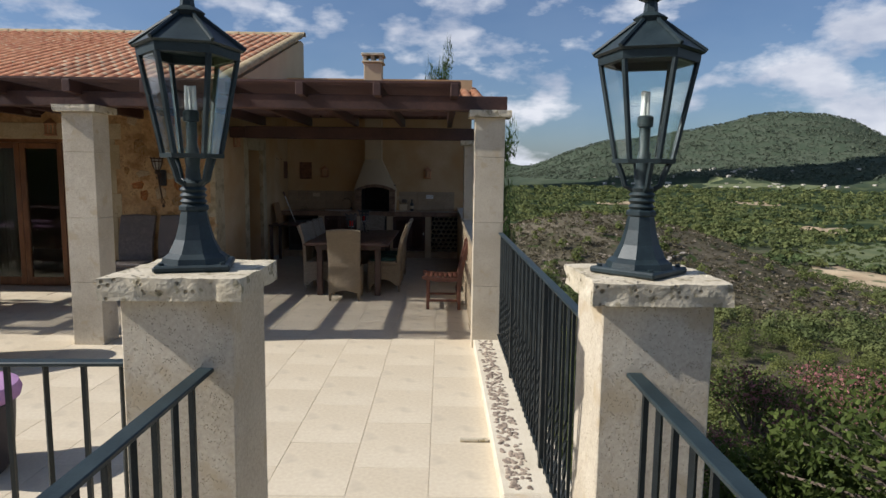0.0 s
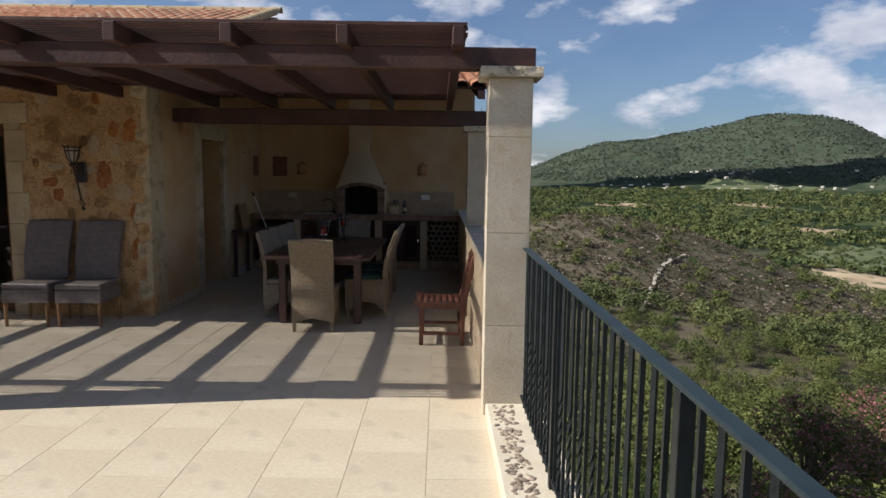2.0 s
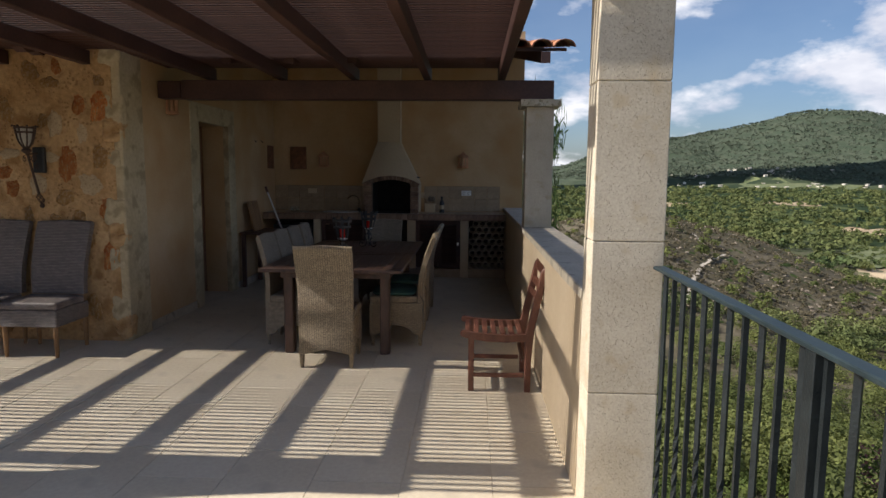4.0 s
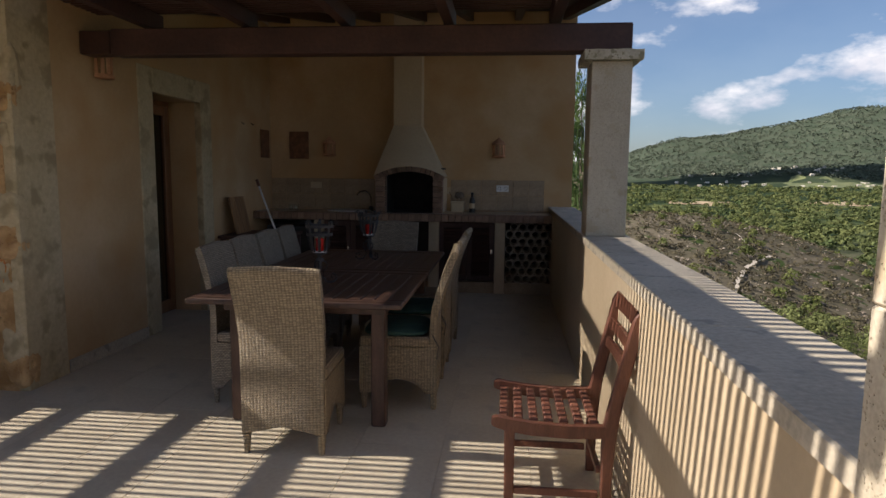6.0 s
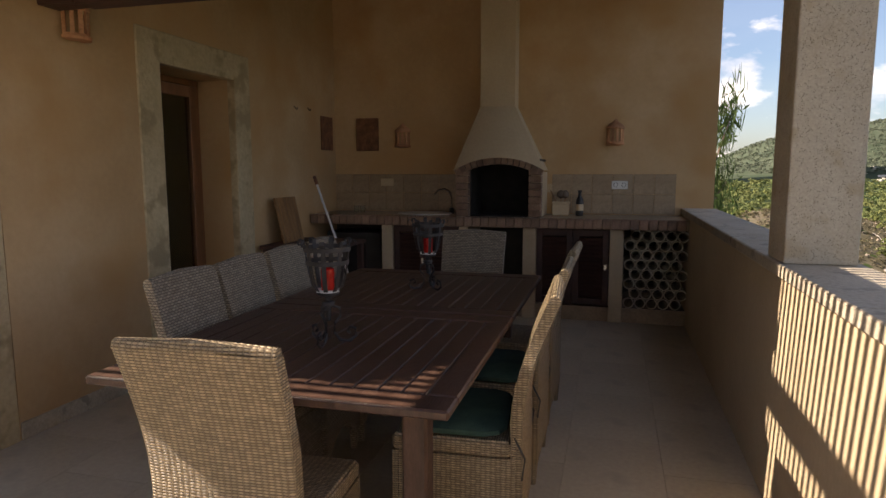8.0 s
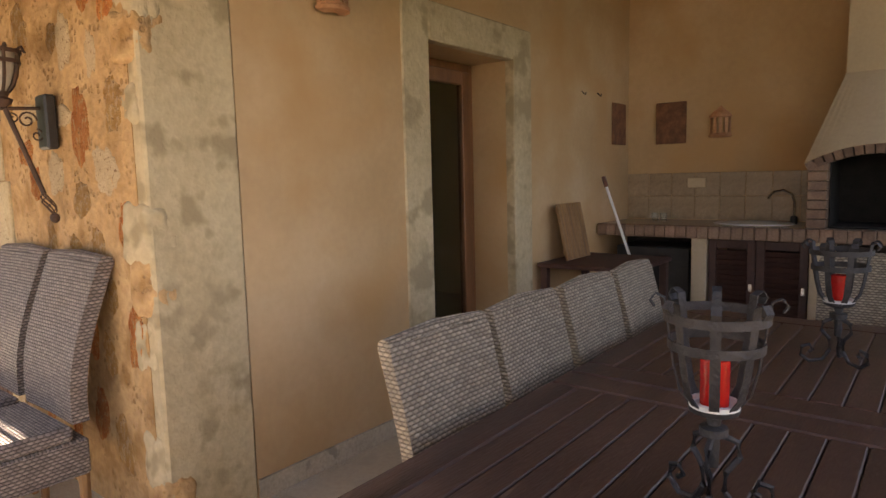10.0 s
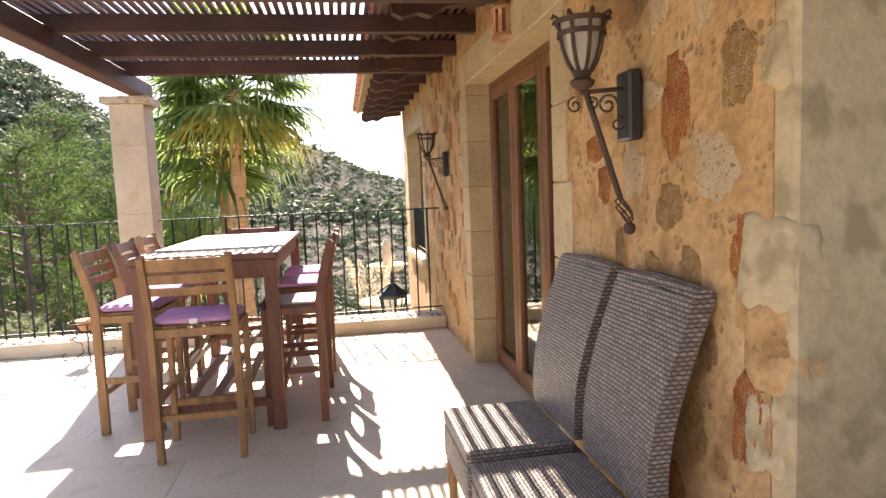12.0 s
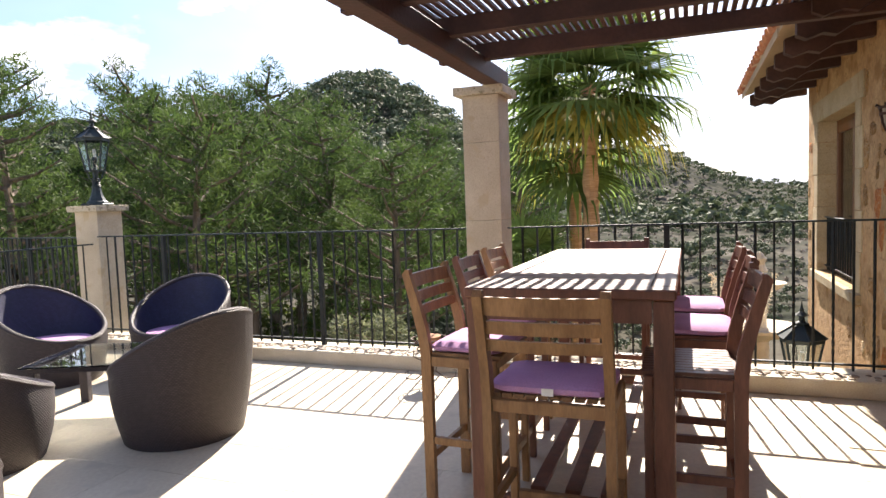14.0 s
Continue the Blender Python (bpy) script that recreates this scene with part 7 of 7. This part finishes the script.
def near_valley(r2):
    x, y = polar(r2, 2, 62, 40, 124, 0.85)
    return None if on_spur(x, y) else (x, y)


scatter("valley_edge_woods", "bright green young pines at the foot of the slope", 2000, near_valley, lambda r2, r: r2.uniform(0.9, 2.0), PINE_YOUNG, 290, 41, leaf=0.115, sq=1.25)


def near_slope(r2):
    return polar(r2, 5, 66, 14, 50)


scatter("slope_scrub", "green scrub and small pines on the near slope", 1250, near_slope, lambda r2, r: r2.uniform(0.45, 1.1), BUSH, 260, 33, leaf=0.11, sq=1.0)


def spur(r2):
    x, y = polar(r2, -10, 50, 80, 330)
    return (x, y) if on_spur(x, y, 1.1) else None


scatter("spur_scrub", "low brown-green scrub dotted over the rocky spur", 6500, spur, lambda r2, r: r2.uniform(0.3, 0.8), HEATH, 16, 34, leaf=0.5)
scatter("spur_pines", "small green pines scattered over the spur", 170, spur, lambda r2, r: r2.uniform(0.9, 2.1), PINE_YOUNG, 120, 44, leaf=0.24, sq=1.1)
scatter("spur_rocks", "pale weathered rocks scattered over the spur", 3000, spur, lambda r2, r: r2.uniform(0.15, 0.55), ROCK, 8, 35, 0.4, leaf=0.8, lift=0.3)


def olive_rows(r2):
    x, y = polar(r2, 30, 44, 430, 590)
    x, y = round(x / 8) * 8 + r2.uniform(-0.8, 0.8), round(y / 8) * 8 + r2.uniform(-0.8, 0.8)
    return (x, y) if in_field(x, y) else None


scatter("olive_grove", "rows of round olive trees on the valley field", 330, olive_rows, lambda r2, r: r2.uniform(1.6, 2.4), PINE_FAR, 50, 45, leaf=0.34)


def west(r2):
    return polar(r2, -165, -98, 110, 320)


scatter("west_woods", "pine covered hill behind the wood", 4000, west, lambda r2, r: r2.uniform(1.6, 3.2) * (0.8 + r / 300), PINE_HILL, 60, 36, leaf=0.22)


def rocky_near(r2):
    x, y = polar(r2, -101, -72, 14, 75)
    return None if math.hypot(x, y) < 24 and -87 < math.degrees(math.atan2(x, y)) < -60 else (x, y)


def rocky(r2):
    return polar(r2, -101, -72, 70, 330)


scatter("west_scrub", "grey-green scrub on the stony hillside", 4300, rocky, lambda r2, r: r2.uniform(0.3, 0.95) * (2.3 if r2.random() < 0.06 else 1), SCRUBD, 24, 37, leaf=0.45)
scatter("hillside_bushes", "low grey-green bushes at the foot of the stony hillside", 620, rocky_near, lambda r2, r: r2.uniform(0.2, 0.6) * (1.8 if r2.random() < 0.08 else 1), SCRUBD, 170, 42, leaf=0.2)
scatter("hillside_rocks", "pale stones scattered over the hillside", 1800, rocky_near, lambda r2, r: r2.uniform(0.06, 0.22), ROCK, 8, 43, 0.4, leaf=0.8, lift=0.3)


def under(r2):
    return polar(r2, -160, -100, 10, 40)


scatter("wood_undergrowth", "low green undergrowth beneath the pines", 420, under, lambda r2, r: r2.uniform(0.3, 0.9), BUSH, 120, 38, leaf=0.2)

# fields, laid over the valley floor
GRASS = mat("field_grass", (0.085, 0.110, 0.040), (0.150, 0.165, 0.070), 0.05, 0.95, 0.1, 1.5)
SOIL = mat("field_soil", (0.30, 0.21, 0.12), (0.46, 0.36, 0.23), 0.06, 0.95, 0.1, 1.5, spots=(0.13, 0.13, 0.06), spot_scale=0.09, spot_cut=0.56)
for k, (a0, a1, r0, r1) in enumerate(FIELDS):
    bm = bmesh.new()
    na, nr = 26, 8
    grid = []
    for i in range(nr + 1):
        row = []
        for j in range(na + 1):
            a = a0 + (a1 - a0) * j / na
            r = r0 + (r1 - r0) * i / nr
            a += 0.25 * math.sin(r / 17 + k) * (j in (0, na))
            r += (r1 - r0) * 0.13 * math.sin(a * 3.1 + k) * (i in (0, nr))
            x, y = r * math.sin(radians(a)), r * math.cos(radians(a))
            row.append(bm.verts.new((x, y, ground_z(x, y) + 0.35 + r / 1500)))
        grid.append(row)
    for i in range(nr):
        for j in range(na):
            bm.faces.new((grid[i][j], grid[i][j + 1], grid[i + 1][j + 1], grid[i + 1][j]))
    green = k in (0, 5, 7)
    tagged(part("field", bm, GRASS if green else SOIL), "green valley field" if green else "pale dry ploughed field in the valley", "field", kind="structure")

# footpath over the spur, climbing from the near foot to the crest
def track(name, pts, w0):
    bm = bmesh.new()
    pr = None
    n = 16
    for i in range((len(pts) - 1) * n + 1):
        k, q = divmod(i, n)
        (a, r), (a2, r2_) = pts[k], pts[min(k + 1, len(pts) - 1)]
        a, r = a + (a2 - a) * q / n + 0.06 * math.sin(i * 0.55), r + (r2_ - r) * q / n
        a = radians(a)
        p = Vector((r * math.sin(a), r * math.cos(a), 0))
        w = Vector((math.cos(a), -math.sin(a), 0)) * w0 * (1 + 0.35 * math.sin(i * 1.7) + 0.2 * math.sin(i * 0.6))
        row = [bm.verts.new((v.x, v.y, ground_z(v.x, v.y) + 0.5)) for v in (p - w, p + w)]
        if pr:
            bm.faces.new((pr[0], pr[1], row[1], row[0]))
        pr = row
    tagged(part(name, bm, PATHM), "pale stony footpath over the spur", "path", kind="structure")


PATHM = mat("pale_track", (0.42, 0.36, 0.28), (0.56, 0.50, 0.41), 2, 0.95, 0.2, 20)
track("footpath", ((18.2, 124), (18.5, 131), (18.9, 142), (19.4, 154), (19.8, 162), (20.6, 170), (21.4, 180)), 0.36)
track("footpath", ((19.9, 184), (19.4, 189), (18.9, 193)), 0.26)

# a cloud over the plain, whose shadow lies along the foot of the mountain
bm = bmesh.new()
rnd = random.Random(17)
CLOUDM = mat("cloud_white", (0.86, 0.87, 0.90), (0.92, 0.92, 0.94), 0.004, 1.0, 0.0, 0.02)
for i in range(30):
    g = bmesh.ops.create_icosphere(bm, subdivisions=3, radius=1.0)
    q = -1 + 2 * (i + 0.5) / 30
    c = Vector((-60 + q * 950 + rnd.uniform(-60, 60), 1760 + q * 60 + rnd.uniform(-40, 40), 900 + rnd.uniform(-20, 20)))
    rr = rnd.uniform(80, 150) * (1.1 - 0.5 * abs(q))
    for v in g["verts"]:
        d = v.co.normalized()
        k = rr * (1 + 0.35 * noise.noise(d * 2.2 + c * 0.01))
        v.co = c + Vector((d.x * k * 1.3, d.y * k * 0.8, d.z * k * (0.55 if d.z > 0 else 0.15)))
tagged(part("cloud", bm, CLOUDM, smooth="full"), "white cumulus cloud drifting over the plain", "cloud", kind="structure")

# village houses on the far plain
rnd = random.Random(8)
VILL = mat("village_wall", (0.48, 0.43, 0.35), (0.62, 0.57, 0.48), 0.2, 0.9, 0.0, 1, var=0.2)
vm = []
for k in range(3):
    bm = bmesh.new()
    bx(bm, -5, 5, -3.5, 3.5, 0, 3 + k)
    v = [bm.verts.new(p) for p in ((-5.4, -4, 3 + k), (5.4, -4, 3 + k), (5.4, 4, 3 + k), (-5.4, 4, 3 + k), (-5.4, 0, 4.4 + k), (5.4, 0, 4.4 + k))]
    for f in ((0, 1, 5, 4), (2, 3, 4, 5), (3, 0, 4), (1, 2, 5)):
        bm.faces.new([v[i] for i in f])
    vm.append(mesh_of("house_body", bm, VILL))
for i in range(70):
    az = rnd.choice((rnd.uniform(12.5, 20), rnd.uniform(20, 29), rnd.uniform(24, 38)))
    r = rnd.uniform(1800, 2250)
    x, y = r * math.sin(radians(az)), r * math.cos(radians(az))
    h = thing("village_house", pose(x, y, ground_z(x, y) - 0.5, 0, 0, rnd.uniform(0, 180)), "small pale village house on the far plain", "house", "village houses")
    share("house_body", vm[i % 3], h, Matrix())

# ---- paving slabs, last ----
rnd = random.Random(2)
bm = bmesh.new()
bx(bm, -0.2188, 0.2188, -0.3288, 0.3288, -0.02, 0, 0.0006)
slab_me = mesh_of("slab", bm, TILE)
col = 0
x = 0.601 - 0.22 - 0.44 * 18
while x < 0.95:
    y = 1.31 + 0.33 + (0.33 if col % 2 else 0.0)
    y -= 0.13
    while y < 12.0:
        if (y < 7.55 or x > -2.45) and x > -7.2 and y - 0.33 > 1.2:
            share("slab", slab_me, floor, pose(x, y, -0.0008 * rnd.random(), rnd.uniform(-0.05, 0.05), rnd.uniform(-0.05, 0.05), 0))
        y += 0.66
    x += 0.44
    col += 1
